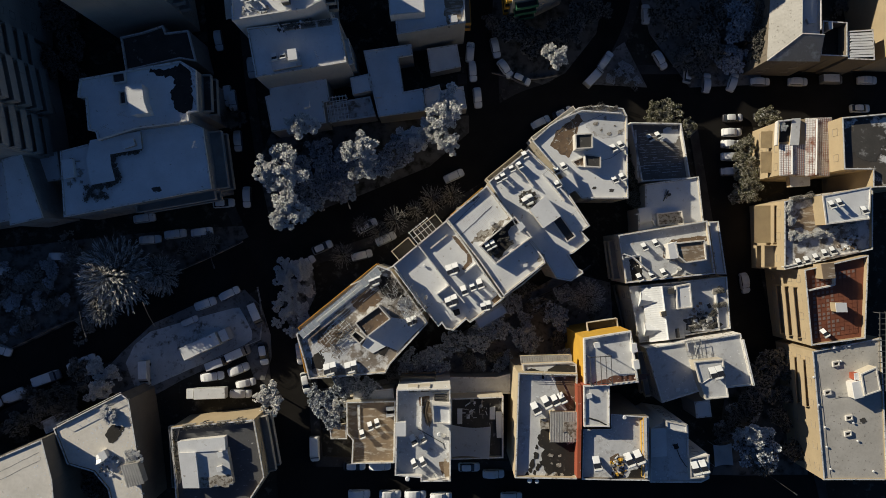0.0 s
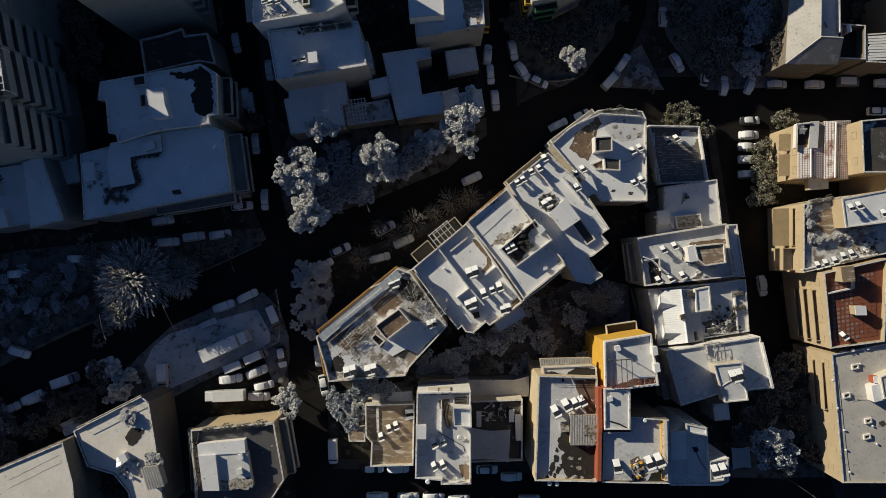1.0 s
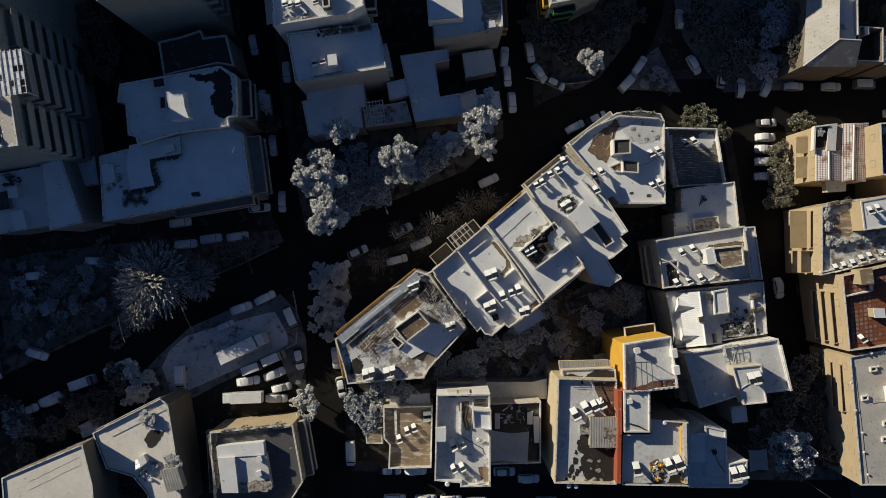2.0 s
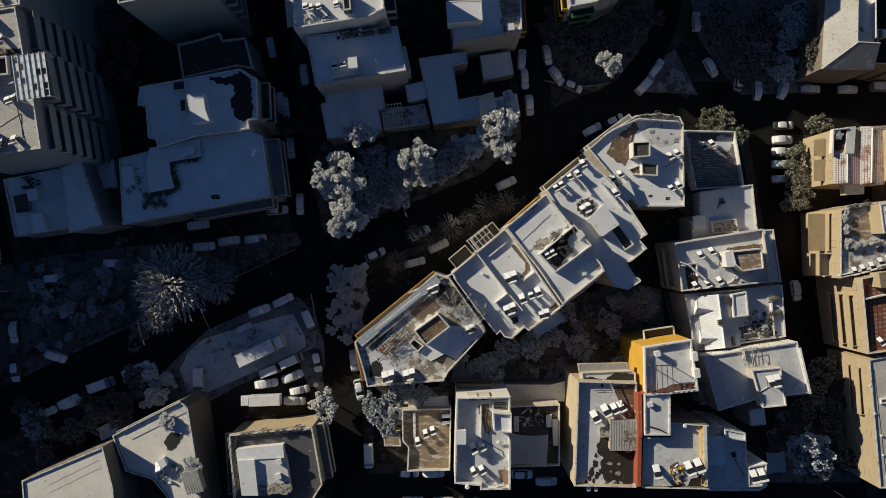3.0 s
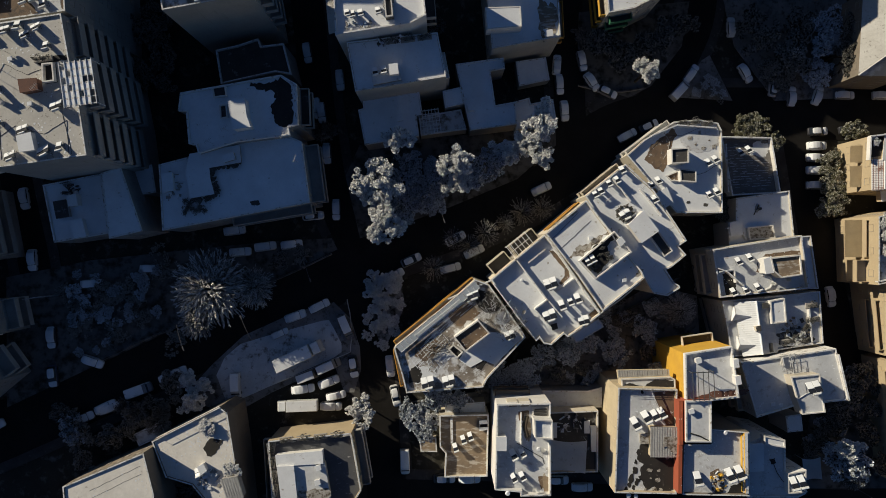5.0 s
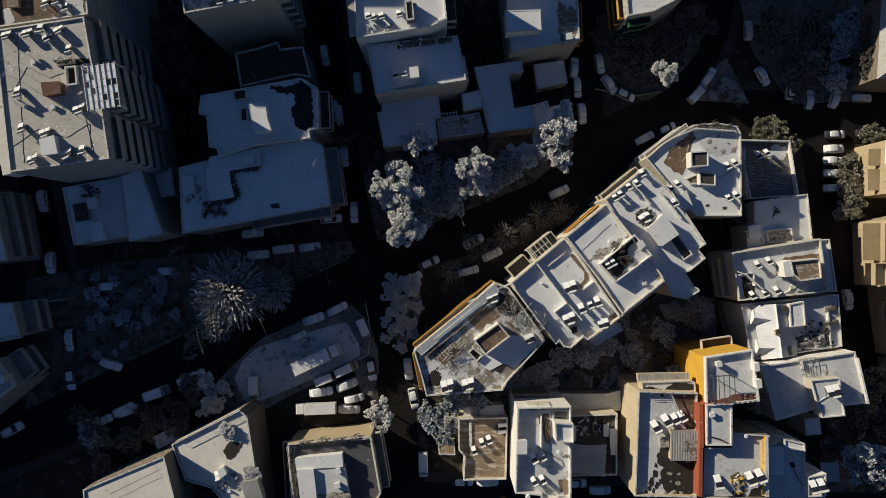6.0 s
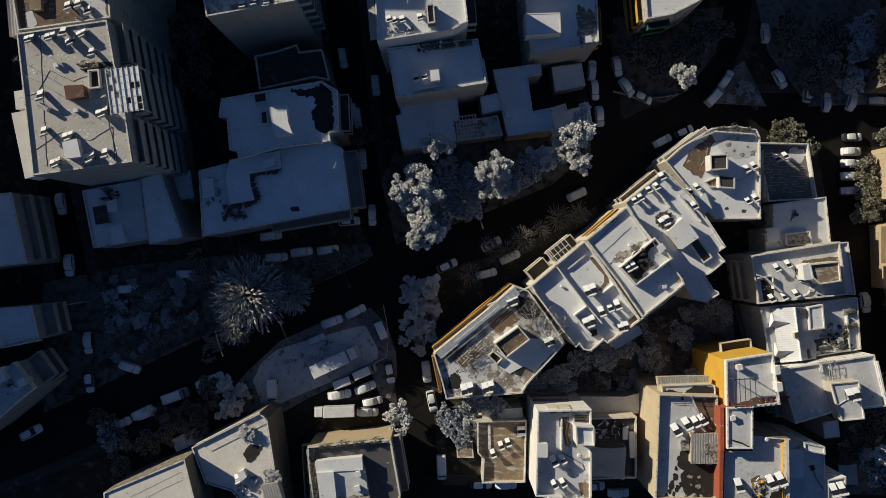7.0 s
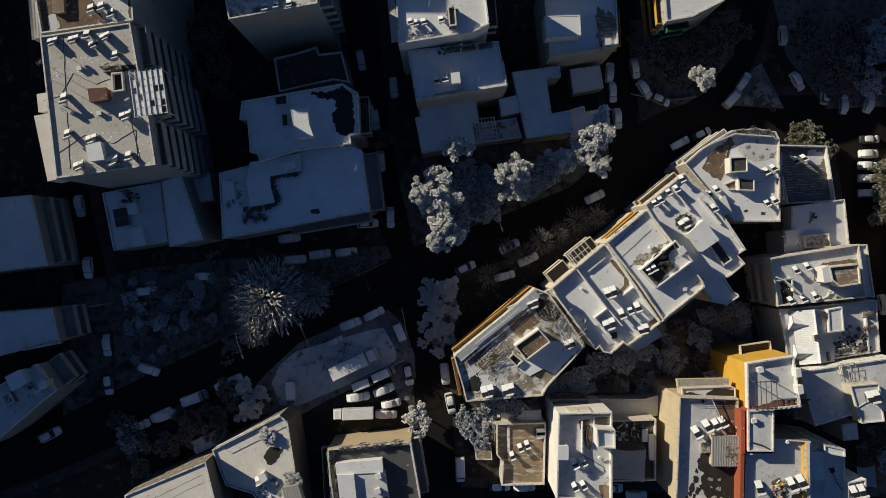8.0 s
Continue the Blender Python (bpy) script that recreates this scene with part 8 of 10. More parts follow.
planters.append((-21.0, 40.2, 12.97, 2.6, 1.0, 8, "low"))
planters.append((64.3, 7.7, 7.57, 2.0, 1.0, 80, "snowy"))
planters.append((64.5, 5.2, 7.57, 2.0, 1.0, 80, "snowy"))
planters.append((64.8, 2.6, 7.57, 2.0, 1.0, 80, "snowy"))
planters.append((66.6, 2.2, 7.57, 2.4, 1.0, 12, "snowy"))
planters.append((69.6, 2.8, 7.57, 2.4, 1.0, 12, "snowy"))
planters.append((72.5, 3.5, 7.57, 2.4, 1.0, 12, "snowy"))
planters.append((75.3, 4.1, 7.57, 2.4, 1.0, 12, "snowy"))
planters.append((65.8, 9.4, 7.57, 2.2, 1.0, 12, "low"))
planters.append((68.1, 9.7, 7.57, 2.2, 1.0, 12, "low"))
planters.append((47.2, -14.8, 6.27, 2.2, 1.0, 5, "low"))
planters.append((50.1, -14.5, 6.27, 2.2, 1.0, 5, "low"))
planters.append((52.2, -10.5, 6.27, 2.2, 1.0, 5, "low"))
planters.append((51.9, -7.9, 6.27, 2.2, 1.0, 5, "low"))
planters.append((26.9, 26.2, 7.47, 2.0, 0.9, 10, "low"))
planters.append((29.2, 26.4, 7.47, 2.0, 0.9, 10, "low"))
planters.append((31.6, 26.1, 7.47, 2.0, 0.9, 10, "low"))
planters.append((-80.8, 31.9, 26.72, 1.6, 0.8, 10, "low"))
planters.append((-79.5, 32.1, 26.72, 1.6, 0.8, 10, "low"))
planters.append((-59.6, -29.3, 12.97, 2.2, 1.6, 5, "snowy"))
clutter(-101.1, -21.0, 14.47, 1.6, 1.6, 14, 37, 30, ['snow', 'concrete', 'dark'], "boxes and pots on a snowy roof")
roof_wall("C2", (-3.8, -26.1), (-3.8, -32.5), 14.2, 15.0, 0.2, "white")

# ---- roof details, house by house ----
heaters.append((-20.26, -21.38, 11.5, 14, "pair", 0.95))
heaters.append((-16.51, -21.07, 11.5, 14, "pair", 0.95))
heaters.append((-12.27, -5.47, 11.5, 20, "pair", 0.95))
heaters.append((-5.58, -12.86, 11.5, 18, "pair", 0.8))
roof_wall("A2", (-8.56, -3.69), (-3.05, -11.09), 11.4, 13.7, 0.18, "white")
roof_area("A1", [(-12.12, -5.3), (-9.27, -4.9), (-7.53, -6.53), (-6.82, -8.57), (-9.27, -9.18), (-11.1, -8.06)], 11.5, "soot", 3, "dark wet floor beside a roof trellis", 0.4)
roof_area("A1", [(-22.32, -14.7), (-19.77, -13.47), (-17.73, -14.18), (-18.24, -16.23), (-21.3, -17.96), (-22.73, -16.74)], 11.5, "rust_floor", 4, "bare brown roof screed", 0.5)
roof_area("A1", [(-16.71, -9.59), (-13.14, -7.04), (-10.9, -9.08), (-13.14, -10.61), (-14.98, -11.43)], 11.5, "rust_floor", 5, "bare brown roof screed", 0.4)
roof_area("A1", [(-23.85, -19.8), (-22.32, -18.27), (-21.1, -19.8), (-21.81, -21.33), (-23.54, -21.84)], 11.5, "soot", 6, "dark wet roof corner", 0.4)
roof_area("A1", [(-11.51, -17.45), (-9.87, -16.94), (-9.46, -17.96), (-10.59, -19.38), (-11.61, -18.77)], 11.5, "soot", 7, "dark thawed hollow in roof snow", 0.3)
tile_joints("A1", [(-23.83, -17.23), (-18.23, -11.62), (-14.66, -15.7), (-20.26, -21.82)], 11.6, 11, 21, "snow", 2.6, "thin lines of snow left in paving joints")
tile_joints("A1", [(-23.83, -17.23), (-20.26, -21.82), (-14.66, -15.7), (-18.23, -11.62)], 11.61, 12, 22, "snow", 2.2, "thin lines of snow left in paving joints")
tile_joints("A1", [(-16.7, -19.78), (-9.56, -16.92), (-8.54, -18.56), (-14.15, -22.64)], 11.57, 8, 23, "grime", 1.3, "dark paving joints between snowy slabs")
tile_joints("A1", [(-22.31, -13.46), (-13.14, -5.71), (-11.61, -7.54), (-20.27, -14.68)], 11.6, 5, 24, "snow", 2.0, "thin lines of snow left in paving joints")
vine_trellis(-6.27, -10.26, 11.55, 4.6, 5.2, 2.0, -51, 5, "weathered roof trellis with bare vines and clumps of snow")
vine_trellis(-9.24, -7.72, 11.55, 3.4, 3.6, 1.0, -51, 6, "low broken trellis with bare vines and snow")
vine_trellis(-18.99, -15.64, 11.55, 5.0, 3.2, 0.4, 40, 7, "fallen lattice boards edged with snow on a roof terrace")
roof_box("A1", [(-11.34, -9.98), (-9.24, -12.37), (-13.54, -15.67), (-15.64, -13.08)], 11.5, 13.9, "white", "rust_floor", "stair_house", 0.4)
# shallow pit, shade inside painted as a black floor
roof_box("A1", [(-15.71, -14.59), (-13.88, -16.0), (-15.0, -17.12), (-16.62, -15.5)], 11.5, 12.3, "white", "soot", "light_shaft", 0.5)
roof_wall("A2", (-4.57, 0.82), (1.0, -6.36), 11.4, 12.5, 0.25, "white")
roof_wall("A2", (-1.12, -8.18), (1.2, -6.46), 11.4, 12.5, 0.25, "white")
roof_wall("A2", (-1.12, -8.18), (1.91, -11.62), 11.4, 12.5, 0.25, "white")
roof_wall("A2", (1.2, -6.47), (3.84, -9.6), 11.4, 12.4, 0.25, "white")
roof_wall("A2", (2.73, -5.15), (5.87, -2.72), 11.4, 12.3, 0.25, "white")
roof_wall("A2", (-2.24, 0.11), (0.81, 2.55), 11.4, 11.95, 0.3, "white")
roof_wall("A2", (1.07, 4.65), (10.44, -8.74), 11.4, 13.0, 0.3, "white")
roof_area("A2", [(1.44, 2.35), (2.26, 2.36), (4.81, -0.6), (4.2, -0.91)], 11.5, "rust_floor", 8, "brown damp edge where roof snow has melted", 0.1)
roof_area("A2", [(4.3, -0.91), (5.01, -0.7), (5.22, -2.44), (3.79, -3.87), (3.38, -3.56), (4.4, -2.24)], 11.5, "rust_floor", 18, "brown damp edge where roof snow has melted", 0.1)
roof_area("A2", [(8.79, -9.27), (10.02, -7.95), (10.53, -8.97), (9.51, -9.99)], 11.5, "rust_floor", 9, "brown damp corner of a snowy roof", 0.15)
roof_box("A2", [(1.84, -11.07), (2.85, -10.77), (3.06, -11.68), (2.14, -11.99)], 11.45, 11.9, "dark", "soot", "roof_hatch", 0.0)
round_vent("A2", -3.35, -3.04, 11.5, 0.3, 0.5, "tank")
heaters.append((1.71, -3.53, 11.5, 18, "pair", 1.0))
heaters.append((1.51, -9.21, 11.5, 18, "pair", 1.0))
heaters.append((3.74, -7.38, 11.5, 20, "single", 1.0))
heaters.append((5.26, -6.67, 11.5, 20, "single", 0.9))
heaters.append((6.58, -6.17, 11.5, 20, "single", 1.0))
heaters.append((7.7, -10.12, 11.5, 12, "pair", 0.85))
dish(-2.94, -8.79, 11.55, 60)
balconies("A2", (5.93, -13.18), (10.87, -10.19), 1.6, [10.4, 7.4], "white", "snow", 0.3)
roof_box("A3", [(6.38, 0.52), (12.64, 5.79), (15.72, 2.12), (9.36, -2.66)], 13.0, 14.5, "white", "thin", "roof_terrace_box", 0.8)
roof_area("A3", [(7.05, 0.62), (9.34, 3.32), (12.54, 5.22), (13.14, 4.73), (11.45, 3.12), (11.75, 0.62), (10.85, -0.38), (9.75, -1.98)], 13.75, "soot", 10, "dark floor of a sunken roof terrace", 0.5)
heaters.append((7.86, 0.52, 13.75, 26, "single", 0.8))
heaters.append((8.76, 1.02, 13.75, 26, "single", 0.8))
roof_shrub(10.48, 2.81, 13.75, 0.55, 0.9, "dim", 0, "small snow-dusted roof shrub in a pot")
roof_shrub(11.37, 1.82, 13.75, 0.55, 0.9, "dim", 1, "small snow-dusted roof shrub in a pot")
roof_shrub(11.97, 1.02, 13.75, 0.55, 0.9, "dim", 2, "small snow-dusted roof shrub in a pot")
roof_shrub(10.08, 1.62, 13.75, 0.55, 0.9, "dim", 3, "small snow-dusted roof shrub in a pot")
roof_shrub(8.49, -0.87, 13.75, 0.55, 0.9, "dim", 4, "small snow-dusted roof shrub in a pot")
roof_shrub(9.48, -0.37, 13.75, 0.55, 0.9, "dim", 5, "small snow-dusted roof shrub in a pot")
roof_shrub(10.48, 3.61, 13.75, 0.55, 0.9, "dim", 6, "small snow-dusted roof shrub in a pot")
roof_box("A3", [(12.92, 4.1), (13.71, 4.79), (14.41, 3.9), (13.61, 3.11)], 13.7, 14.6, "white", "snow", "vent_box", 0.0)
roof_area("A3", [(4.9, 1.02), (6.61, 3.04), (8.63, 4.15), (10.94, 5.26), (12.55, 6.46), (12.85, 5.86), (9.63, 3.54), (7.12, 1.43)], 13.0, "grime", 11, "grimy trodden snow beside a roof wall", 0.7)
roof_area("A3", [(2.28, 7.06), (6.11, 9.68), (6.51, 9.38), (2.68, 6.66)], 13.0, "grime", 12, "dirty streak on a snowy roof", 0.3)
tile_joints("A3", [(1.88, 5.45), (7.31, 10.18), (11.13, 5.66), (6.1, 2.13)], 13.068, 20, 5, "faint", 0.45, "fine tile joints showing through thin snow")
tile_joints("A3", [(1.88, 5.45), (6.1, 2.13), (11.13, 5.66), (7.31, 10.18)], 13.068, 22, 15, "faint", 0.4, "fine tile joints showing through thin snow")
tile_joints("A3", [(8.62, -5.42), (10.63, -3.9), (14.36, -5.41), (11.14, -7.93)], 13.068, 14, 6, "faint", 0.5, "fine tile joints showing through thin snow")
roof_area("A3", [(16.48, -2.39), (17.49, -0.58), (18.19, -0.88), (17.99, -1.99)], 13.0, "grime", 13, "dirty snow in a roof corner", 0.3)
roof_pipe("A3", [(10.64, -8.74), (14.16, -6.22), (17.48, -3.4)], 13.05, 0.12, "white", "gutter_pipe")
heaters.append((15.35, 9.01, 10.5, 26, "pair", 0.9))
roof_shrub(16.75, 9.14, 10.5, 0.5, 0.6, "dim", 0, "small snow-dusted roof shrub in a pot")
roof_shrub(16.44, 8.35, 10.5, 0.5, 0.6, "dim", 1, "small snow-dusted roof shrub in a pot")
roof_shrub(15.65, 7.93, 10.5, 0.5, 0.6, "dim", 2, "small snow-dusted roof shrub in a pot")
roof_shrub(14.75, 8.08, 10.5, 0.5, 0.6, "dim", 3, "small snow-dusted roof shrub in a pot")
roof_shrub(14.16, 8.73, 10.5, 0.5, 0.6, "dim", 4, "small snow-dusted roof shrub in a pot")
roof_shrub(14.17, 9.58, 10.5, 0.5, 0.6, "dim", 5, "small snow-dusted roof shrub in a pot")
roof_shrub(14.77, 10.22, 10.5, 0.5, 0.6, "dim", 6, "small snow-dusted roof shrub in a pot")
roof_shrub(15.67, 10.35, 10.5, 0.5, 0.6, "dim", 7, "small snow-dusted roof shrub in a pot")
roof_shrub(16.45, 9.92, 10.5, 0.5, 0.6, "dim", 8, "small snow-dusted roof shrub in a pot")
roof_area("A5", [(20.11, 19.45), (20.95, 21.77), (22.85, 23.25), (25.18, 25.16), (26.45, 24.52), (25.18, 22.62), (24.86, 19.45), (23.49, 17.02), (21.59, 18.07)], 7.4, "rust_floor", 14, "bare brown roof where the snow has melted", 0.35)
roof_area("A5", [(25.6, 25.47), (33.53, 24.95), (33.74, 22.62), (31.73, 20.72), (27.5, 22.2), (26.02, 23.68)], 7.4, "thin", 15, "thin trodden snow", 0.4)
roof_area("A5", [(29.38, 22.27), (29.46, 22.34), (29.54, 22.38), (29.66, 22.47), (29.81, 22.33), (29.77, 22.23), (29.88, 22.11), (29.73, 22.03), (29.67, 22.0), (29.54, 21.91), (29.42, 22.04), (29.37, 22.15)], 7.45, "grime", 16, "small bare spot in trodden snow", 0.3)
roof_area("A5", [(30.99, 21.86), (31.14, 21.71), (31.35, 21.71), (31.46, 21.55), (31.34, 21.39), (31.31, 21.16), (31.2, 21.19), (31.01, 21.1), (30.89, 21.19), (30.69, 21.38), (30.73, 21.55), (30.9, 21.64)], 7.45, "grime", 17, "small bare spot in trodden snow", 0.3)
roof_area("A5", [(28.84, 23.77), (28.89, 23.52), (28.87, 23.27), (28.83, 23.11), (28.7, 23.04), (28.44, 22.98), (28.18, 23.0), (28.09, 23.18), (28.16, 23.46), (28.3, 23.68), (28.43, 23.74), (28.63, 23.69)], 7.45, "grime", 18, "small bare spot in trodden snow", 0.3)
roof_area("A5", [(32.37, 22.99), (32.33, 22.87), (32.23, 22.83), (32.1, 22.86), (31.97, 22.9), (31.88, 22.96), (31.86, 23.08), (31.92, 23.22), (32.03, 23.29), (32.18, 23.26), (32.32, 23.18), (32.41, 23.1)], 7.45, "grime", 19, "small bare spot in trodden snow", 0.3)
roof_area("A5", [(30.48, 24.02), (30.3, 24.14), (30.11, 24.1), (30.06, 24.27), (30.09, 24.44), (30.1, 24.65), (30.18, 24.64), (30.39, 24.81), (30.55, 24.66), (30.59, 24.54), (30.6, 24.37), (30.62, 24.26)], 7.45, "grime", 20, "small bare spot in trodden snow", 0.3)
roof_area("A5", [(32.74, 21.3), (32.5, 21.59), (32.64, 21.79), (32.6, 22.07), (32.75, 22.15), (33.0, 22.12), (33.25, 22.22), (33.44, 21.97), (33.32, 21.75), (33.4, 21.48), (33.21, 21.33), (32.96, 21.44)], 7.45, "grime", 21, "small bare spot in trodden snow", 0.3)
roof_box("A5", [(23.93, 16.33), (26.35, 17.38), (26.88, 15.38), (24.98, 15.28)], 7.4, 7.8, "white", "rust_floor", "sunken_pit", 0.3)
roof_pipe("A5", [(23.69, 24.41), (24.74, 22.61), (24.32, 20.71), (23.48, 19.44)], 7.45, 0.07, "concrete", "hose")
tile_joints("A6", [(38.16, 22.84), (45.93, 22.85), (47.04, 15.08), (39.27, 14.52)], 1.47, 16, 31, "thin", 1.6, "snow streaks along a dark terrace")
roof_area("B1", [(41.05, -1.69), (41.37, 0.33), (42.85, 1.71), (48.15, 2.45), (49.52, 2.34), (49.42, 1.5), (44.76, 0.86), (43.49, 0.01), (42.43, -1.9)], 7.1, "rust_floor", 33, "brown damp band along a stair house", 0.25)
roof_area("B1", [(43.49, -5.71), (43.91, -5.08), (49.53, -4.44), (50.06, -5.28)], 7.1, "rust_floor", 34, "brown damp edge of a snowy roof", 0.2)
roof_area("B1", [(34.8, -2.01), (36.92, -1.48), (37.56, -5.5), (35.44, -5.93)], 7.1, "soot", 35, "dark bare floor of a roof pit", 0.2)
roof_wall("B1", (33.88, -1.57), (36.72, -1.15), 7.0, 8.0, 0.25, "white")
roof_wall("B1", (36.72, -1.15), (37.03, -3.56), 7.0, 8.0, 0.25, "white")
roof_pipe("B1", [(42.22, -2.11), (43.7, -2.53), (44.34, -3.38), (43.7, -4.55), (41.58, -5.5)], 7.1, 0.22, "tank", "bent_duct")
roof_pipe("B1", [(41.37, -0.63), (41.79, -1.69), (43.28, -1.68)], 7.1, 0.18, "tank", "bent_duct")
pitched_roof("B2", [(37.1, -7.32), (38.8, -17.5), (45.47, -16.71), (44.3, -6.98)], 6.9, (40.6, -6.91), (41.87, -16.87), 8.3, "snow", pitch=0.4, hip="tile_grey", joints="faint", second="tile_frost")
dormer("B2", (36.93, -9.45), (39.77, -9.87), 2.8, 7.0, 8.05)
dormer("B2", (37.77, -15.13), (40.61, -15.13), 2.8, 7.0, 8.05)
roof_box("B2", [(43.26, -6.91), (45.99, -6.39), (46.41, -10.9), (43.58, -11.22)], 6.3, 8.2, "white", "snow", "stair_house", 0.25)
roof_box("B2", [(40.27, -11.67), (41.11, -11.46), (41.21, -12.3), (40.48, -12.5)], 7.6, 8.9, "cream", "dark", "chimney", 0.0)
roof_box("B2", [(41.83, -7.45), (42.88, -7.34), (42.99, -8.18), (41.94, -8.29)], 7.4, 8.1, "dark", "dark", "roof_window", 0.0)
roof_box("B2", [(43.3, -14.97), (43.93, -14.86), (44.14, -16.45), (43.51, -16.55)], 7.0, 7.6, "dark", "dark", "roof_window", 0.0)
roof_wall("B2", (51.32, -8.58), (51.85, -14.74), 6.1, 6.9, 0.3, "white")
roof_wall("B2", (46.76, -15.27), (52.06, -15.06), 6.1, 6.9, 0.5, "white")
roof_shrub(48.71, -13.69, 6.2, 0.8, 1.0, "low", 0, "small snow-dusted roof shrub in a pot")
roof_shrub(49.98, -13.16, 6.2, 0.8, 1.0, "snowy", 1, "small snow-dusted roof shrub in a pot")
roof_shrub(50.94, -12.1, 6.2, 0.8, 1.0, "dim", 2, "small snow-dusted roof shrub in a pot")
roof_shrub(51.26, -10.82, 6.2, 0.8, 1.0, "low", 3, "small snow-dusted roof shrub in a pot")
roof_shrub(49.45, -14.75, 6.2, 0.8, 1.0, "snowy", 4, "small snow-dusted roof shrub in a pot")
roof_shrub(50.62, -14.43, 6.2, 0.8, 1.0, "dim", 5, "small snow-dusted roof shrub in a pot")
roof_shrub(48.07, -14.54, 6.2, 0.8, 1.0, "low", 6, "small snow-dusted roof shrub in a pot")
roof_box("B3", [(45.24, -20.34), (50.53, -19.82), (50.84, -22.17), (51.55, -26.75), (47.38, -27.16), (46.36, -24.21)], 9.15, 11.7, "cream", "thin", "penthouse", 0.3)
heaters.append((49.08, -22.07, 11.4, 12, "pair", 1.05))
roof_pipe("B3", [(46.78, -24.26), (48.1, -23.44), (49.73, -22.83)], 11.45, 0.08, "tank", "pipe")
roof_wall("B3", (55.01, -16.63), (56.97, -25.0), 9.1, 9.9, 0.35, "white")
roof_wall("B3", (44.54, -17.1), (44.85, -18.65), 9.1, 10.2, 0.2, "white")
round_vent("B3", 44.62, -25.98, 9.15, 0.4, 0.6, "white")
railing("B3", [(45.96, -17.13), (46.38, -20.03), (48.34, -19.61)], 9.15, 1.4, "tank")
roof_wall("C1", (-15.9, -29.42), (-15.79, -34.1), 6.1, 6.5, 0.5, "cream")
roof_box("C1", [(-10.65, -29.71), (-9.27, -29.61), (-9.16, -30.77), (-10.54, -30.88)], 6.2, 7.0, "white", "snow", "roof_box", 0.0)
roof_box("C2", [(-6.21, -24.31), (-4.43, -24.21), (-4.33, -25.3), (-6.11, -25.4)], 12.0, 15.0, "cream", "grime", "parapet_planter", 0.35)
roof_box("C2", [(-4.14, -24.21), (-2.26, -24.11), (-2.16, -25.2), (-4.04, -25.3)], 12.0, 15.0, "cream", "rust_floor", "parapet_planter", 0.35)
roof_area("C2", [(-4.34, -26.08), (-2.35, -25.88), (-2.25, -27.48), (-4.14, -27.68)], 14.2, "rust_floor", 37, "brown bare strip on a snowy roof", 0.2)
roof_pipe("C2", [(-2.65, -26.87), (-3.04, -28.76), (-2.54, -30.45)], 14.25, 0.3, "bark", "covered_duct")
roof_pipe("C2", [(-4.44, -31.65), (0.05, -34.23), (0.35, -35.23)], 14.25, 0.06, "rubber", "cable_run")
round_vent("C2", -0.67, -32.58, 14.2, 0.4, 0.6, "tank")
round_vent("C2", 0.13, -32.9, 14.2, 0.3, 0.5, "tank")
round_vent("C2", -6.19, -40.04, 14.6, 0.45, 1.2, "tank")
roof_area("C2", [(-0.75, -37.54), (0.25, -37.24), (0.75, -39.03), (-0.15, -39.83)], 14.2, "rust_floor", 38, "brown bare corner on a snowy roof", 0.2)
roof_box("C4", [(13.9, -19.25), (22.92, -19.04), (23.02, -20.16), (14.1, -20.67)], 11.0, 12.2, "tan", "corrugated", "lean_to", 0.0)
roof_box("C4", [(14.11, -20.44), (22.94, -20.04), (23.74, -20.44), (23.85, -22.14), (14.31, -21.95)], 11.0, 13.4, "tan", "thin", "rear_terrace", 0.3)
roof_area("C4", [(14.76, -21.4), (18.18, -21.6), (20.19, -20.69), (23.61, -20.69), (23.61, -21.9), (18.18, -22.1), (15.16, -21.9)], 13.12, "soot", 39, "black wet strip on a rear terrace", 0.3)
roof_area("C4", [(19.49, -22.5), (23.38, -22.5), (23.38, -28.78), (21.98, -28.49), (20.99, -26.79), (19.99, -24.3)], 14.1, "rust_floor", 40, "bare brown roof strip", 0.3)
roof_area("C4", [(17.4, -31.48), (18.79, -31.08), (19.19, -33.87), (23.48, -34.07), (23.48, -39.85), (20.99, -40.05), (19.2, -39.45), (18.0, -39.85), (17.0, -37.46), (17.8, -35.27), (17.0, -33.77)], 14.1, "soot", 41, "black wet roof where the snow has melted", 0.7)
roof_area("C4", [(16.22, -35.72), (16.44, -35.93), (16.72, -35.96), (16.85, -36.15), (16.74, -36.52), (16.81, -36.89), (16.61, -37.12), (16.37, -36.95), (16.13, -37.09), (15.91, -36.71), (16.05, -36.4), (16.06, -35.98)], 14.1, "soot", 42, "small black thawed spot", 0.3)
roof_area("C4", [(16.11, -37.05), (16.19, -37.57), (16.22, -37.91), (16.23, -38.38), (16.09, -38.39), (15.76, -38.73), (15.48, -38.56), (15.39, -38.12), (15.4, -37.8), (15.42, -37.46), (15.55, -37.26), (15.85, -36.89)], 14.1, "soot", 43, "small black thawed spot", 0.3)
roof_area("C4", [(17.36, -33.29), (17.31, -33.6), (17.18, -33.77), (16.99, -33.76), (16.81, -33.64), (16.68, -33.46), (16.63, -33.27), (16.68, -33.04), (16.82, -32.81), (17.01, -32.67), (17.19, -32.72), (17.33, -32.96)], 14.1, "soot", 44, "small black thawed spot", 0.3)
roof_area("C4", [(16.4, -40.01), (16.22, -40.03), (16.0, -39.84), (15.89, -39.66), (15.92, -39.47), (15.96, -39.17), (16.03, -38.91), (16.19, -38.92), (16.42, -39.09), (16.53, -39.24), (16.5, -39.44), (16.44, -39.76)], 14.1, "soot", 45, "small black thawed spot", 0.3)
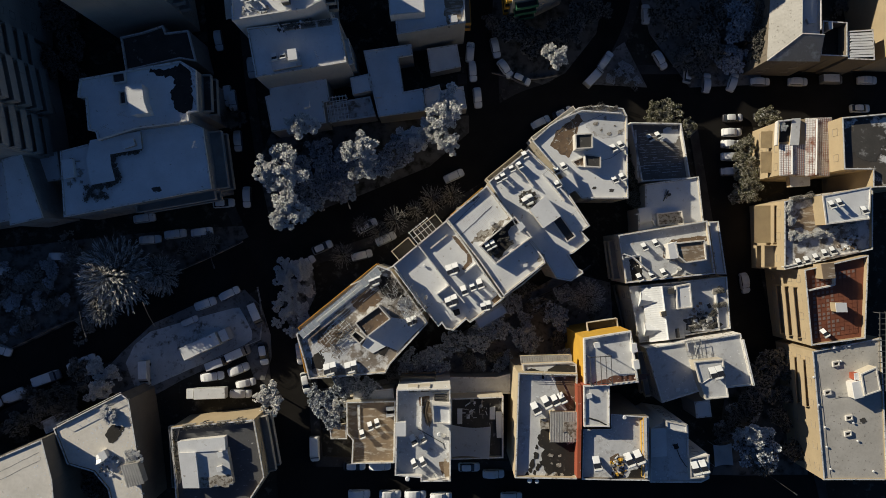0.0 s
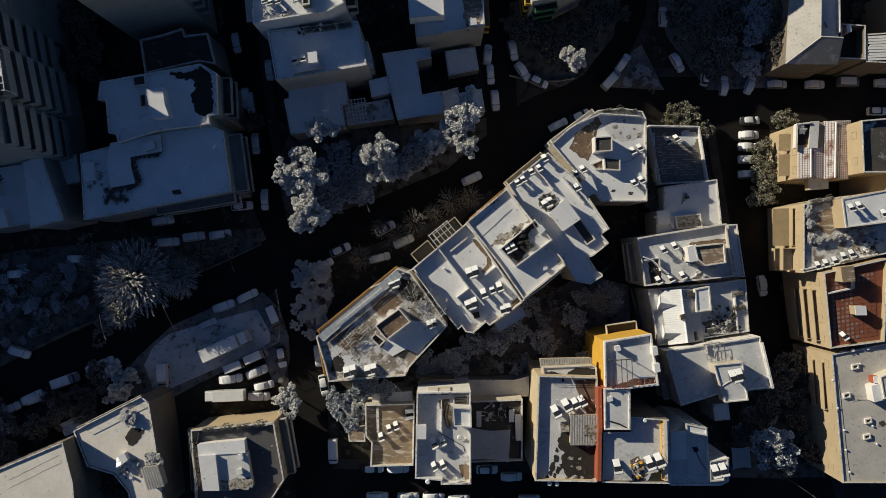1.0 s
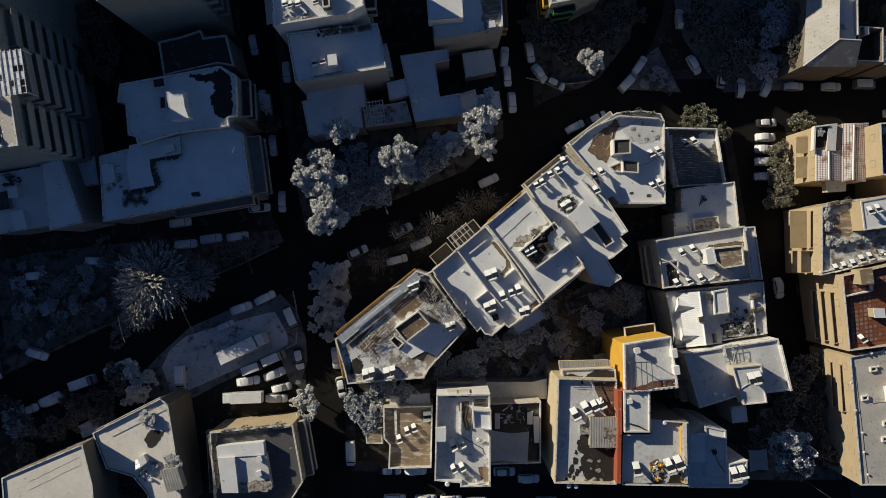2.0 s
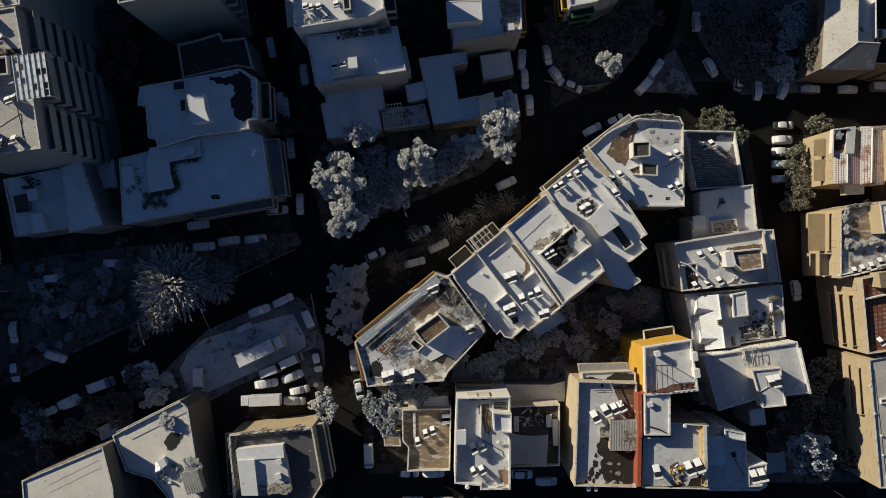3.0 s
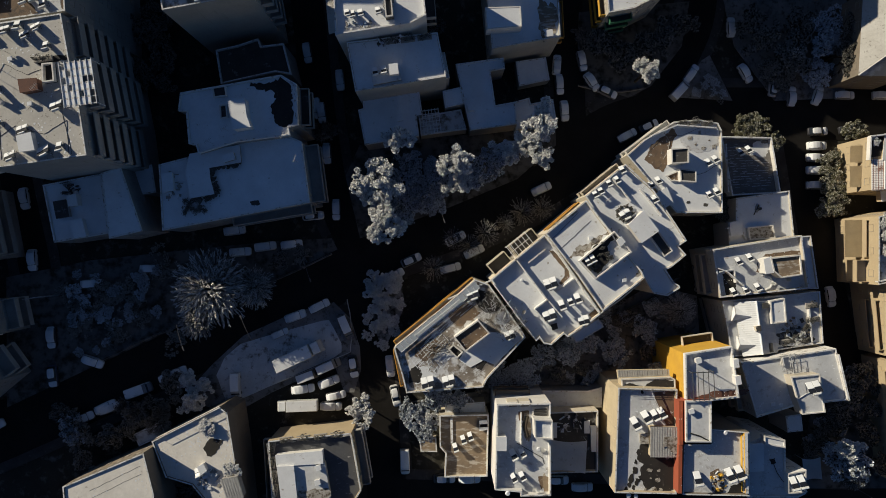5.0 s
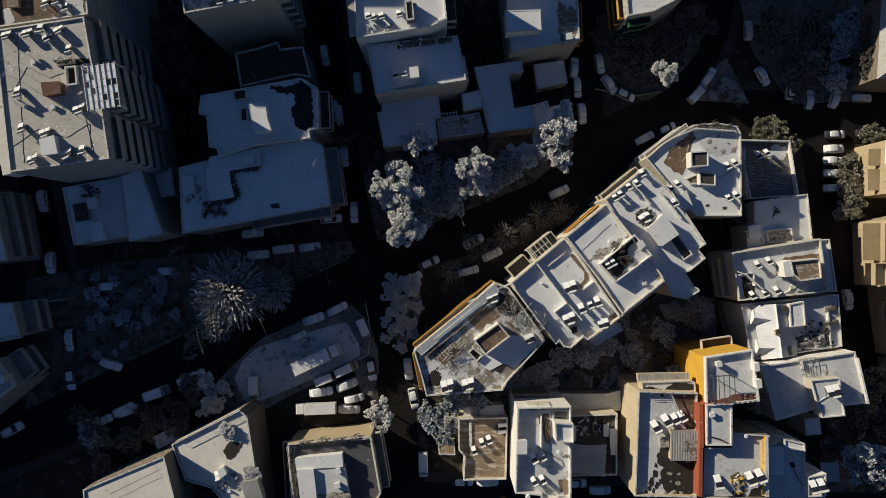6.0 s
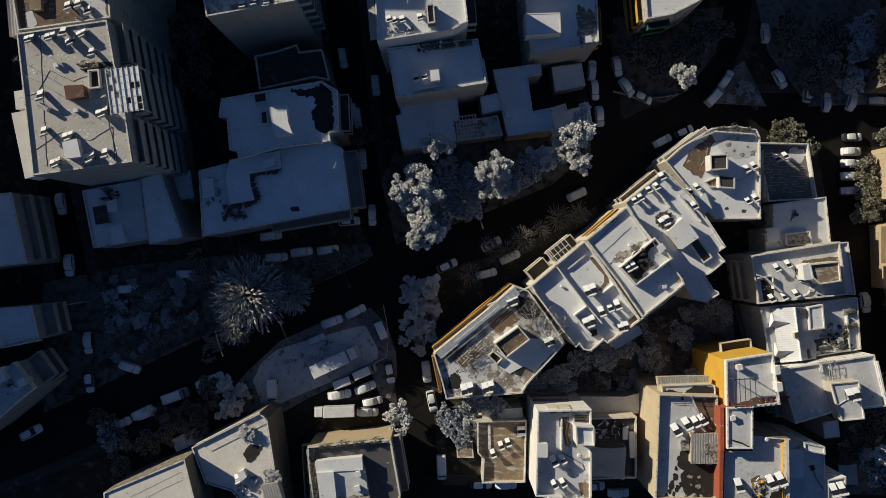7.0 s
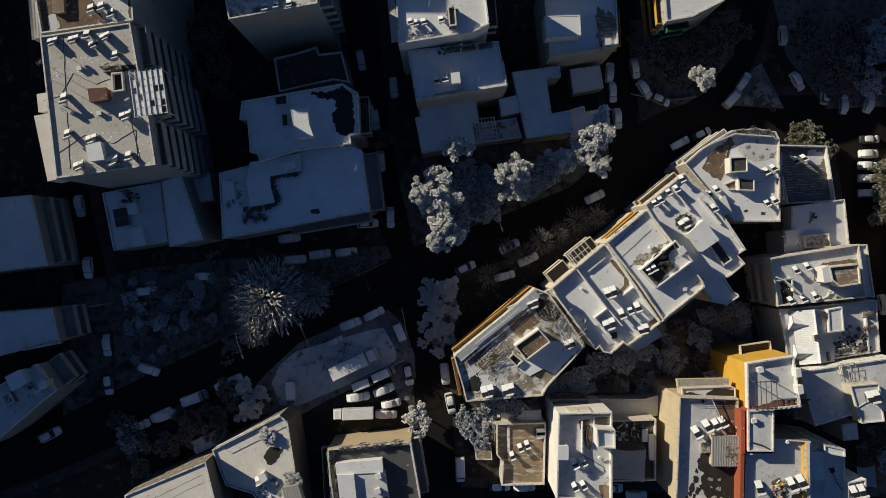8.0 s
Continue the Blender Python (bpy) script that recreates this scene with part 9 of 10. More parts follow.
roof_area("C4", [(17.34, -32.86), (17.14, -32.5), (17.21, -32.32), (17.19, -32.08), (17.25, -31.83), (17.48, -31.74), (17.64, -31.86), (17.87, -31.93), (17.82, -32.25), (17.77, -32.56), (17.75, -32.6), (17.52, -32.9)], 14.1, "soot", 46, "small black thawed spot", 0.3)
roof_area("C4", [(17.33, -22.57), (17.34, -22.36), (17.44, -22.27), (17.56, -22.06), (17.69, -22.09), (17.84, -22.32), (17.82, -22.46), (17.89, -22.7), (17.72, -22.81), (17.63, -22.8), (17.51, -22.91), (17.33, -22.78)], 14.1, "soot", 47, "small black thawed spot", 0.3)
roof_area("C4", [(14.58, -39.26), (14.76, -39.12), (14.97, -39.15), (15.05, -39.34), (15.13, -39.65), (15.23, -39.98), (14.99, -40.24), (14.87, -40.37), (14.67, -40.34), (14.6, -40.15), (14.4, -39.86), (14.46, -39.55)], 14.1, "soot", 48, "small black thawed spot", 0.3)
roof_area("C4", [(16.58, -34.61), (16.65, -34.81), (16.73, -35.01), (16.8, -35.19), (16.73, -35.43), (16.56, -35.43), (16.44, -35.35), (16.33, -35.35), (16.2, -35.17), (16.19, -34.96), (16.33, -34.85), (16.46, -34.64)], 14.1, "soot", 49, "small black thawed spot", 0.3)
roof_area("C4", [(15.67, -38.93), (15.65, -39.13), (15.58, -39.4), (15.47, -39.35), (15.35, -39.5), (15.26, -39.29), (15.21, -39.17), (15.21, -38.97), (15.26, -38.77), (15.35, -38.68), (15.47, -38.7), (15.59, -38.76)], 14.1, "soot", 50, "small black thawed spot", 0.3)
roof_area("C4", [(17.53, -34.81), (17.36, -34.93), (17.08, -34.77), (16.84, -34.66), (16.75, -34.49), (16.82, -34.1), (16.95, -33.81), (17.09, -33.78), (17.29, -33.76), (17.53, -33.75), (17.72, -34.02), (17.75, -34.42)], 14.1, "soot", 51, "small black thawed spot", 0.3)
roof_area("C4", [(16.73, -39.06), (16.45, -38.87), (16.42, -38.52), (16.46, -38.15), (16.4, -37.86), (16.62, -37.74), (16.86, -37.76), (17.06, -37.88), (17.33, -38.09), (17.26, -38.35), (17.06, -38.64), (16.97, -38.88)], 14.1, "soot", 52, "small black thawed spot", 0.3)
roof_area("C4", [(20.76, -37.75), (20.8, -37.97), (20.77, -38.13), (20.72, -38.26), (20.59, -38.3), (20.36, -38.41), (20.13, -38.21), (20.03, -38.14), (20.1, -37.97), (20.25, -37.82), (20.4, -37.69), (20.56, -37.8)], 14.16, "grime", 150, "leftover clump of snow", 0.3)
roof_area("C4", [(19.37, -36.52), (19.3, -36.69), (19.12, -36.73), (18.89, -36.68), (18.67, -36.63), (18.53, -36.54), (18.5, -36.37), (18.61, -36.18), (18.83, -36.1), (19.09, -36.16), (19.31, -36.26), (19.44, -36.36)], 14.16, "grime", 151, "leftover clump of snow", 0.3)
roof_area("C4", [(18.33, -40.1), (18.11, -40.1), (17.9, -39.98), (17.86, -39.83), (17.89, -39.69), (17.9, -39.57), (18.02, -39.43), (18.27, -39.36), (18.43, -39.42), (18.47, -39.6), (18.53, -39.78), (18.55, -39.9)], 14.16, "grime", 152, "leftover clump of snow", 0.3)
roof_area("C4", [(19.49, -40.13), (19.24, -39.86), (19.41, -39.68), (19.35, -39.47), (19.55, -39.44), (19.82, -39.24), (20.12, -39.47), (20.27, -39.57), (20.16, -39.78), (20.27, -39.91), (19.98, -40.19), (19.74, -40.07)], 14.16, "grime", 153, "leftover clump of snow", 0.3)
roof_area("C4", [(21.67, -34.23), (21.73, -34.13), (21.84, -34.06), (21.99, -33.95), (22.15, -34.07), (22.22, -34.16), (22.3, -34.27), (22.2, -34.37), (22.12, -34.44), (21.96, -34.55), (21.78, -34.42), (21.75, -34.34)], 14.16, "grime", 154, "leftover clump of snow", 0.3)
roof_area("C4", [(20.43, -36.18), (20.58, -36.15), (20.76, -36.2), (20.84, -36.31), (20.81, -36.45), (20.89, -36.55), (20.73, -36.61), (20.57, -36.63), (20.39, -36.6), (20.31, -36.53), (20.35, -36.44), (20.27, -36.33)], 14.16, "grime", 155, "leftover clump of snow", 0.3)
roof_area("C4", [(21.12, -39.47), (21.18, -39.6), (21.22, -39.72), (21.25, -39.82), (21.17, -39.96), (20.99, -40.03), (20.84, -39.94), (20.79, -39.83), (20.73, -39.74), (20.7, -39.6), (20.78, -39.48), (20.97, -39.51)], 14.16, "grime", 156, "leftover clump of snow", 0.3)
roof_area("C4", [(19.43, -37.72), (19.4, -37.8), (19.32, -37.94), (19.2, -37.89), (19.09, -37.96), (19.0, -37.83), (18.96, -37.76), (18.99, -37.67), (19.06, -37.55), (19.17, -37.56), (19.27, -37.55), (19.35, -37.63)], 14.16, "grime", 157, "leftover clump of snow", 0.3)
roof_box("C4", [(18.71, -28.42), (23.63, -28.42), (23.64, -33.54), (18.71, -33.54)], 14.0, 15.5, "tan", "corrugated", "tin_shed", 0.0)
roof_area("C4", [(20.95, -30.06), (23.41, -30.06), (23.41, -33.1), (22.13, -32.61), (21.64, -31.63), (20.85, -31.83)], 15.62, "grime", 58, "bare rusty part of a tin roof", 0.3)
roof_pipe("C4", [(18.81, -21.92), (20.49, -25.58)], 15.0, 0.09, "tank", "leaning_pole")
roof_box("C4", [(17.05, -29.86), (18.44, -29.76), (18.54, -31.45), (17.15, -31.45)], 14.1, 14.9, "grey", "grime", "roof_box", 0.0)
heaters.append((16.16, -27.79, 14.1, 27, "single", 1.15))
heaters.append((18.04, -26.7, 14.1, 27, "single", 1.15))
heaters.append((19.62, -26.4, 14.1, 27, "single", 1.0))
heaters.append((20.81, -26.0, 14.1, 27, "single", 1.0))
railing("C4", [(13.62, -21.87), (23.28, -22.16)], 14.9, 0.5, "lamp_grey")
round_vent("C4", 15.24, -40.8, 14.0, 0.45, 0.5, "tank")
round_vent("C4", 16.53, -40.9, 14.0, 0.4, 0.5, "tank")
roof_wall("C7", (23.55, -23.55), (23.66, -31.15), 12.0, 16.6, 0.7, "red", cap="red_plain")
roof_wall("C7", (23.58, -31.18), (23.49, -39.57), 12.0, 16.5, 0.7, "red", cap="red_plain")
heaters.append((26.57, -36.9, 15.5, 8, "single", 1.2))
heaters.append((32.14, -36.31, 15.5, 20, "single", 1.2))
heaters.append((33.8, -35.82, 15.5, 20, "single", 1.2))
clutter(30.28, -37.79, 15.57, 1.2, 1.7, 46, 5, 0, ["yellow", "brown", "snow", "concrete"], "broken yellow boards and buckets on a roof")
roof_area("C7", [(29.05, -36.29), (30.53, -35.6), (31.71, -37.57), (31.32, -39.73), (29.35, -39.24)], 15.5, "rust_floor", 60, "damp brown floor under rubble", 0.4)
roof_area("C7", [(32.5, -38.55), (35.45, -37.76), (35.65, -39.93), (32.11, -40.13)], 15.5, "soot", 61, "dark wet roof corner", 0.3)
roof_wall("C7", (34.9, -29.12), (35.1, -39.56), 15.4, 16.5, 0.6, "yellow")
roof_wall("C7", (28.52, -31.82), (33.44, -34.48), 15.45, 15.62, 0.08, "metal")
round_vent("C7", 31.39, -29.12, 15.5, 0.4, 1.0, "grey")
roof_box("C6", [(24.59, -24.89), (25.36, -24.7), (25.46, -25.38), (24.69, -25.57)], 16.9, 17.5, "white", "snow", "vent_box", 0.0)
roof_pipe("C6", [(25.02, -29.0), (26.67, -29.48), (28.13, -30.26)], 16.98, 0.12, "rubber", "hose")
roof_box("C8", [(43.9, -37.25), (47.22, -36.64), (47.22, -40.66), (44.0, -40.87)], 11.8, 13.2, "white", "thin", "roof_box", 0.4)
heaters.append((44.71, -38.7, 12.85, 12, "single", 1.15))
heaters.append((46.12, -38.4, 12.85, 12, "single", 1.15))
roof_box("C8", [(37.25, -32.26), (39.88, -32.05), (39.99, -37.01), (37.26, -37.22)], 11.8, 12.4, "white", "snow", "raised_deck", 0.0)
roof_box("C8", [(39.6, -30.46), (43.31, -31.26), (43.41, -32.67), (41.21, -32.27), (39.7, -32.07)], 11.8, 13.4, "white", "snow", "parapet_block", 0.25)
roof_area("C8", [(41.34, -35.18), (42.25, -34.87), (42.46, -35.79), (41.64, -36.09)], 11.8, "soot", 62, "dark thawed spot with a cable", 0.25)
roof_pipe("C8", [(41.92, -35.66), (42.63, -37.49), (43.65, -39.02), (44.87, -39.83)], 11.87, 0.06, "rubber", "cable_run")
roof_box("G3", [(-47.47, -34.53), (-39.17, -33.72), (-38.97, -35.95), (-47.27, -36.46)], 10.8, 12.4, "white", "snow", "penthouse", 0.0)
roof_box("G3", [(-47.08, -36.4), (-44.15, -36.29), (-43.45, -42.54), (-46.27, -42.54)], 10.8, 12.9, "white", "snow", "penthouse", 0.0)
roof_box("G3", [(-44.2, -36.32), (-38.73, -35.91), (-37.71, -42.2), (-43.49, -42.81)], 10.8, 12.2, "cream", "thin", "penthouse", 0.0)
roof_area("G3", [(-43.67, -40.95), (-37.89, -40.44), (-37.58, -41.96), (-38.39, -42.57), (-43.26, -42.78)], 12.28, "grime", 63, "dirty edge of a snowy penthouse roof", 0.4)
roof_box("G3", [(-40.22, -36.29), (-39.42, -36.09), (-39.21, -36.89), (-40.02, -37.1)], 12.1, 12.9, "white", "snow", "vent_box", 0.0)
roof_box("G3", [(-40.42, -38.91), (-39.52, -38.71), (-39.31, -39.52), (-40.22, -39.72)], 12.1, 12.9, "white", "snow", "vent_box", 0.0)
railing("G3", [(-49.05, -32.42), (-47.62, -42.89)], 11.5, 1.0, "tank")
railing("G3", [(-35.44, -31.1), (-33.92, -30.89), (-32.18, -40.64)], 11.5, 1.0, "tank")
roof_area("G1", [(-60.41, -33.29), (-59.8, -32.28), (-58.8, -31.48), (-56.58, -31.68), (-57.38, -32.69), (-57.99, -33.9), (-58.79, -34.7), (-59.6, -34.5)], 12.85, "soot", 71, "dark thawed patch in roof snow", 0.4)
roof_shrub(-59.85, -28.97, 12.85, 1.6, 1.2, "snowy", 0, "roof shrub buried in snow")
roof_shrub(-54.63, -36.48, 12.85, 1.4, 1.2, "snowy", 1, "roof shrub buried in snow")
roof_shrub(-55.54, -36.98, 12.85, 1.2, 1.2, "snowy", 2, "roof shrub buried in snow")
roof_shrub(-58.44, -29.97, 12.85, 0.8, 1.2, "snowy", 3, "roof shrub buried in snow")
roof_box("G1", [(-60.88, -36.18), (-59.88, -35.58), (-59.28, -36.77), (-60.28, -37.57)], 12.85, 13.9, "white", "snow", "roof_box", 0.0)
clutter(-59.12, -38.89, 12.92, 1.9, 1.9, 40, 7, 20, ["snow", "snow", "concrete", "white"], "snowy bric-a-brac beside a roof shed")
roof_area("D1", [(64.25, 24.16), (66.52, 24.27), (66.3, 20.61), (64.04, 20.28)], 5.0, "soot", 64, "dark wet floor of a small roof terrace", 0.1)
roof_box("D1", [(66.33, 24.71), (67.84, 24.82), (67.52, 19.77), (65.91, 19.77)], 4.9, 5.5, "sand", "thin", "roof_strip", 0.0)
roof_wall("D1", (63.53, 24.2), (66.21, 24.52), 4.9, 5.9, 0.3, "white")
roof_wall("D1", (63.53, 24.2), (63.32, 19.71), 4.9, 5.9, 0.3, "white")
roof_shrub(64.67, 23.19, 5.0, 0.9, 1.0, "snowy", 2, "small snow-dusted roof shrub in a pot")
roof_box("D1", [(67.01, 13.99), (70.84, 14.21), (70.84, 12.24), (67.23, 12.02)], 2.0, 3.4, "sand", "thin", "porch_roof", 0.0)
roof_box("F1b", [(-63.46, 16.08), (-62.76, 19.3), (-54.0, 20.92), (-53.7, 17.9), (-59.34, 16.89), (-59.13, 14.87), (-58.43, 12.25), (-62.65, 11.45)], 12.2, 13.0, "grey", "snow", "raised_deck", 0.0)
roof_shrub(-59.26, 16.62, 12.2, 0.75, 0.9, "dim", 0, "small snow-dusted roof shrub in a pot")
roof_shrub(-58.75, 16.72, 12.2, 0.75, 0.9, "dim", 1, "small snow-dusted roof shrub in a pot")
roof_shrub(-57.95, 17.03, 12.2, 0.75, 0.9, "dim", 2, "small snow-dusted roof shrub in a pot")
roof_shrub(-56.94, 17.13, 12.2, 0.75, 0.9, "dim", 3, "small snow-dusted roof shrub in a pot")
roof_shrub(-55.83, 17.33, 12.2, 0.75, 0.9, "dim", 4, "small snow-dusted roof shrub in a pot")
roof_shrub(-54.72, 17.53, 12.2, 0.75, 0.9, "dim", 5, "small snow-dusted roof shrub in a pot")
roof_shrub(-58.75, 14.91, 12.2, 0.75, 0.9, "dim", 6, "small snow-dusted roof shrub in a pot")
roof_shrub(-58.35, 13.9, 12.2, 0.75, 0.9, "dim", 7, "small snow-dusted roof shrub in a pot")
roof_shrub(-58.04, 12.89, 12.2, 0.75, 0.9, "dim", 8, "small snow-dusted roof shrub in a pot")
roof_shrub(-58.35, 12.08, 12.2, 0.75, 0.9, "dim", 9, "small snow-dusted roof shrub in a pot")
roof_shrub(-59.15, 11.68, 12.2, 0.75, 0.9, "dim", 10, "small snow-dusted roof shrub in a pot")
roof_shrub(-59.76, 11.57, 12.2, 0.75, 0.9, "dim", 11, "small snow-dusted roof shrub in a pot")
roof_shrub(-58.95, 15.81, 12.2, 0.75, 0.9, "dim", 12, "small snow-dusted roof shrub in a pot")
roof_shrub(-61.17, 11.27, 12.2, 0.75, 0.9, "dim", 13, "small snow-dusted roof shrub in a pot")
roof_shrub(-62.18, 11.17, 12.2, 0.75, 0.9, "dim", 14, "small snow-dusted roof shrub in a pot")
roof_shrub(-63.73, 11.07, 12.2, 0.7, 0.8, "low", 0, "small snow-dusted roof shrub in a pot")
roof_shrub(-63.22, 10.26, 12.2, 0.7, 0.8, "low", 1, "small snow-dusted roof shrub in a pot")
roof_shrub(-62.61, 9.66, 12.2, 0.7, 0.8, "low", 2, "small snow-dusted roof shrub in a pot")
roof_shrub(-61.81, 9.26, 12.2, 0.7, 0.8, "low", 3, "small snow-dusted roof shrub in a pot")
roof_shrub(-63.82, 8.85, 12.2, 0.7, 0.8, "low", 4, "small snow-dusted roof shrub in a pot")
roof_shrub(-61.0, 9.66, 12.2, 0.7, 0.8, "low", 5, "small snow-dusted roof shrub in a pot")
roof_shrub(-60.19, 9.26, 12.2, 0.7, 0.8, "low", 6, "small snow-dusted roof shrub in a pot")
roof_shrub(-63.52, 9.46, 12.2, 0.7, 0.8, "low", 7, "small snow-dusted roof shrub in a pot")
roof_box("F1b", [(-56.76, 18.94), (-54.77, 19.54), (-54.37, 18.34), (-56.36, 17.74)], 12.9, 14.0, "grey", "snow", "roof_box", 0.0)
roof_area("F1a", [(-51.78, 31.32), (-49.09, 31.92), (-46.39, 32.72), (-44.79, 32.12), (-43.89, 24.74), (-45.79, 24.04), (-46.98, 24.94), (-47.98, 26.13), (-48.38, 27.53), (-46.99, 28.93), (-47.39, 29.93), (-49.58, 30.52)], 14.0, "soot", 65, "dark melted corner of a snowy roof", 0.7)
roof_box("E1", [(-30.42, 33.53), (-25.63, 34.94), (-25.03, 32.54), (-30.02, 31.54)], 12.9, 14.0, "grey", "thin", "stair_house", 0.0)
heaters.append((-29.65, 33.8, 14.0, 12, "single", 0.9))
heaters.append((-28.16, 34.09, 14.0, 12, "single", 0.9))
roof_box("E1", [(-27.15, 34.7), (-25.68, 34.9), (-25.48, 33.13), (-26.95, 32.93)], 13.9, 15.4, "white", "snow", "roof_box", 0.0)
roof_area("F2n", [(-84.3, 44.42), (-78.91, 44.63), (-78.26, 40.13), (-82.04, 39.75), (-83.66, 41.72)], 24.9, "thin", 81, "trodden snow on a roof", 0.5)
roof_area("F2n", [(-91.49, 40.78), (-90.14, 41.51), (-89.77, 38.99), (-91.21, 38.54)], 24.9, "thin", 82, "trodden snow on a roof", 0.4)
heaters.append((-84.3, 41.95, 24.9, 20, "single", 1.0))
heaters.append((-82.69, 42.32, 24.9, 20, "single", 1.0))
heaters.append((-81.17, 41.26, 24.9, 20, "single", 1.0))
roof_box("A7", [(41.16, 6.85), (46.06, 7.4), (46.49, 4.79), (41.49, 4.46)], 2.7, 3.9, "white", "grime", "roof_shed", 0.2)
roof_box("A7", [(37.81, 7.74), (40.11, 8.07), (40.22, 5.45), (38.03, 5.23)], 2.7, 3.5, "white", "snow", "roof_box", 0.0)
corner_roof("D5", [(62.49, 36.31, 3.6), (72.63, 36.2, 3.6), (63.36, 52.45, 3.6)], [(67.99, 40.73, 6.0), (72.16, 40.52, 6.0), (68.1, 51.42, 6.0)], "slush", "tile_grey")
roof_box("D5", [(69.83, 44.24), (71.13, 44.45), (71.56, 43.48), (70.26, 43.26)], 3.55, 4.3, "white", "snow", "roof_box", 0.0)
roof_wall("D5", (72.3, 49.82), (72.41, 42.04), 3.55, 4.7, 0.25, "white")
roof_box("D8", [(78.97, 41.79), (83.24, 42.01), (83.24, 41.7), (78.97, 41.47)], 2.7, 2.88, "brown", "snow", "deck_board", 0.0)
roof_box("D8", [(79.1, 41.25), (83.21, 41.42), (83.28, 41.12), (78.97, 40.93)], 2.7, 2.90, "brown", "snow", "deck_board", 0.0)
roof_box("D8", [(79.23, 40.71), (83.18, 40.83), (83.31, 40.54), (78.97, 40.39)], 2.7, 2.92, "brown", "snow", "deck_board", 0.0)
roof_box("D8", [(79.36, 40.17), (83.14, 40.24), (83.34, 39.97), (78.97, 39.86)], 2.7, 2.88, "brown", "snow", "deck_board", 0.0)
roof_box("D8", [(79.03, 39.64), (83.34, 39.83), (83.38, 39.53), (78.97, 39.32)], 2.7, 2.90, "brown", "snow", "deck_board", 0.0)
roof_box("D8", [(79.16, 39.1), (83.31, 39.24), (83.41, 38.95), (78.97, 38.78)], 2.7, 2.92, "brown", "snow", "deck_board", 0.0)
roof_box("D8", [(79.3, 38.56), (83.28, 38.65), (83.44, 38.38), (78.97, 38.24)], 2.7, 2.88, "brown", "snow", "deck_board", 0.0)
roof_box("D8", [(78.97, 38.02), (83.47, 38.24), (83.47, 37.94), (78.97, 37.71)], 2.7, 2.90, "brown", "snow", "deck_board", 0.0)
roof_box("D8", [(79.1, 37.49), (83.44, 37.65), (83.51, 37.36), (78.97, 37.17)], 2.7, 2.92, "brown", "snow", "deck_board", 0.0)
roof_box("D9", [(74.38, 43.8), (75.04, 43.91), (75.15, 42.49), (74.49, 42.38)], 0.5, 3.6, "cream", "snow", "pier", 0.0)
roof_box("C2", [(-1.86, -25.27), (1.22, -25.17), (1.62, -27.84), (-1.66, -27.95)], 11.0, 14.7, "cream", "slush", "rear_wing", 0.3)
roof_box("C2", [(-1.36, -25.55), (0.62, -25.45), (0.62, -25.65), (-1.36, -25.75)], 14.3, 14.75, "dark", "dark", "louvre", 0.0)
roof_box("C2", [(-1.36, -26.05), (0.62, -25.95), (0.62, -26.15), (-1.36, -26.25)], 14.3, 14.75, "dark", "dark", "louvre", 0.0)
roof_box("C2", [(-1.36, -26.55), (0.62, -26.44), (0.62, -26.64), (-1.36, -26.74)], 14.3, 14.75, "dark", "dark", "louvre", 0.0)
roof_box("C2", [(-1.36, -27.04), (0.62, -26.94), (0.62, -27.14), (-1.36, -27.24)], 14.3, 14.75, "dark", "dark", "louvre", 0.0)
snow_clod("G1", HOUSES["G1"]["poly"], 12.85, 420, 57)
snow_clod("G2", HOUSES["G2"]["poly"], 16.3, 120, 58)
snow_clod("A3", HOUSES["A3"]["poly"], 13.0, 160, 59)
snow_clod("A2", HOUSES["A2"]["poly"], 11.5, 150, 60)
snow_clod("A4", HOUSES["A4"]["poly"], 10.5, 180, 61)
snow_clod("A5", HOUSES["A5"]["poly"], 7.4, 150, 62)
snow_clod("C2", HOUSES["C2"]["poly"], 14.2, 110, 63)
snow_clod("C4", HOUSES["C4"]["poly"], 14.1, 130, 64)
snow_clod("C5", HOUSES["C5"]["poly"], 15.4, 60, 65)
snow_clod("C7", HOUSES["C7"]["poly"], 15.5, 110, 66)
snow_clod("B1", HOUSES["B1"]["poly"], 7.1, 120, 67)
snow_clod("B3", HOUSES["B3"]["poly"], 9.15, 120, 68)
snow_clod("F2", HOUSES["F2"]["poly"], 26.65, 240, 69)
snow_clod("F1b", HOUSES["F1b"]["poly"], 12.2, 160, 70)
snow_clod("F1a", HOUSES["F1a"]["poly"], 14.0, 90, 71)
snow_clod("E1", HOUSES["E1"]["poly"], 12.95, 90, 72)
snow_clod("A7", HOUSES["A7"]["poly"], 2.7, 80, 73)
snow_clod("C8", HOUSES["C8"]["poly"], 11.8, 50, 74)
snow_clod("A1", HOUSES["A1"]["poly"], 11.5, 200, 75)
# rimmed pit in the roof, its inner shade painted black
roof_box("F2", [(-79.99, 31.15), (-78.25, 31.33), (-77.97, 28.44), (-79.81, 28.17)], 26.65, 27.7, "dark", "soot", "stair_house", 0.7)
roof_box("F2", [(-83.32, 28.52), (-80.53, 28.71), (-80.26, 26.96), (-82.96, 26.51)], 26.65, 28.0, "brick", "brick", "chimney", 0.0)
roof_area("F2", [(-82.32, 32.4), (-80.2, 32.32), (-76.66, 32.87), (-76.39, 32.08), (-78.87, 31.53), (-80.37, 31.0), (-81.78, 31.7)], 26.65, "soot", 91, "black wet strip where roof snow has melted", 0.25)
heaters.append((-89.36, 36.18, 26.65, 14, "pair", 0.7))
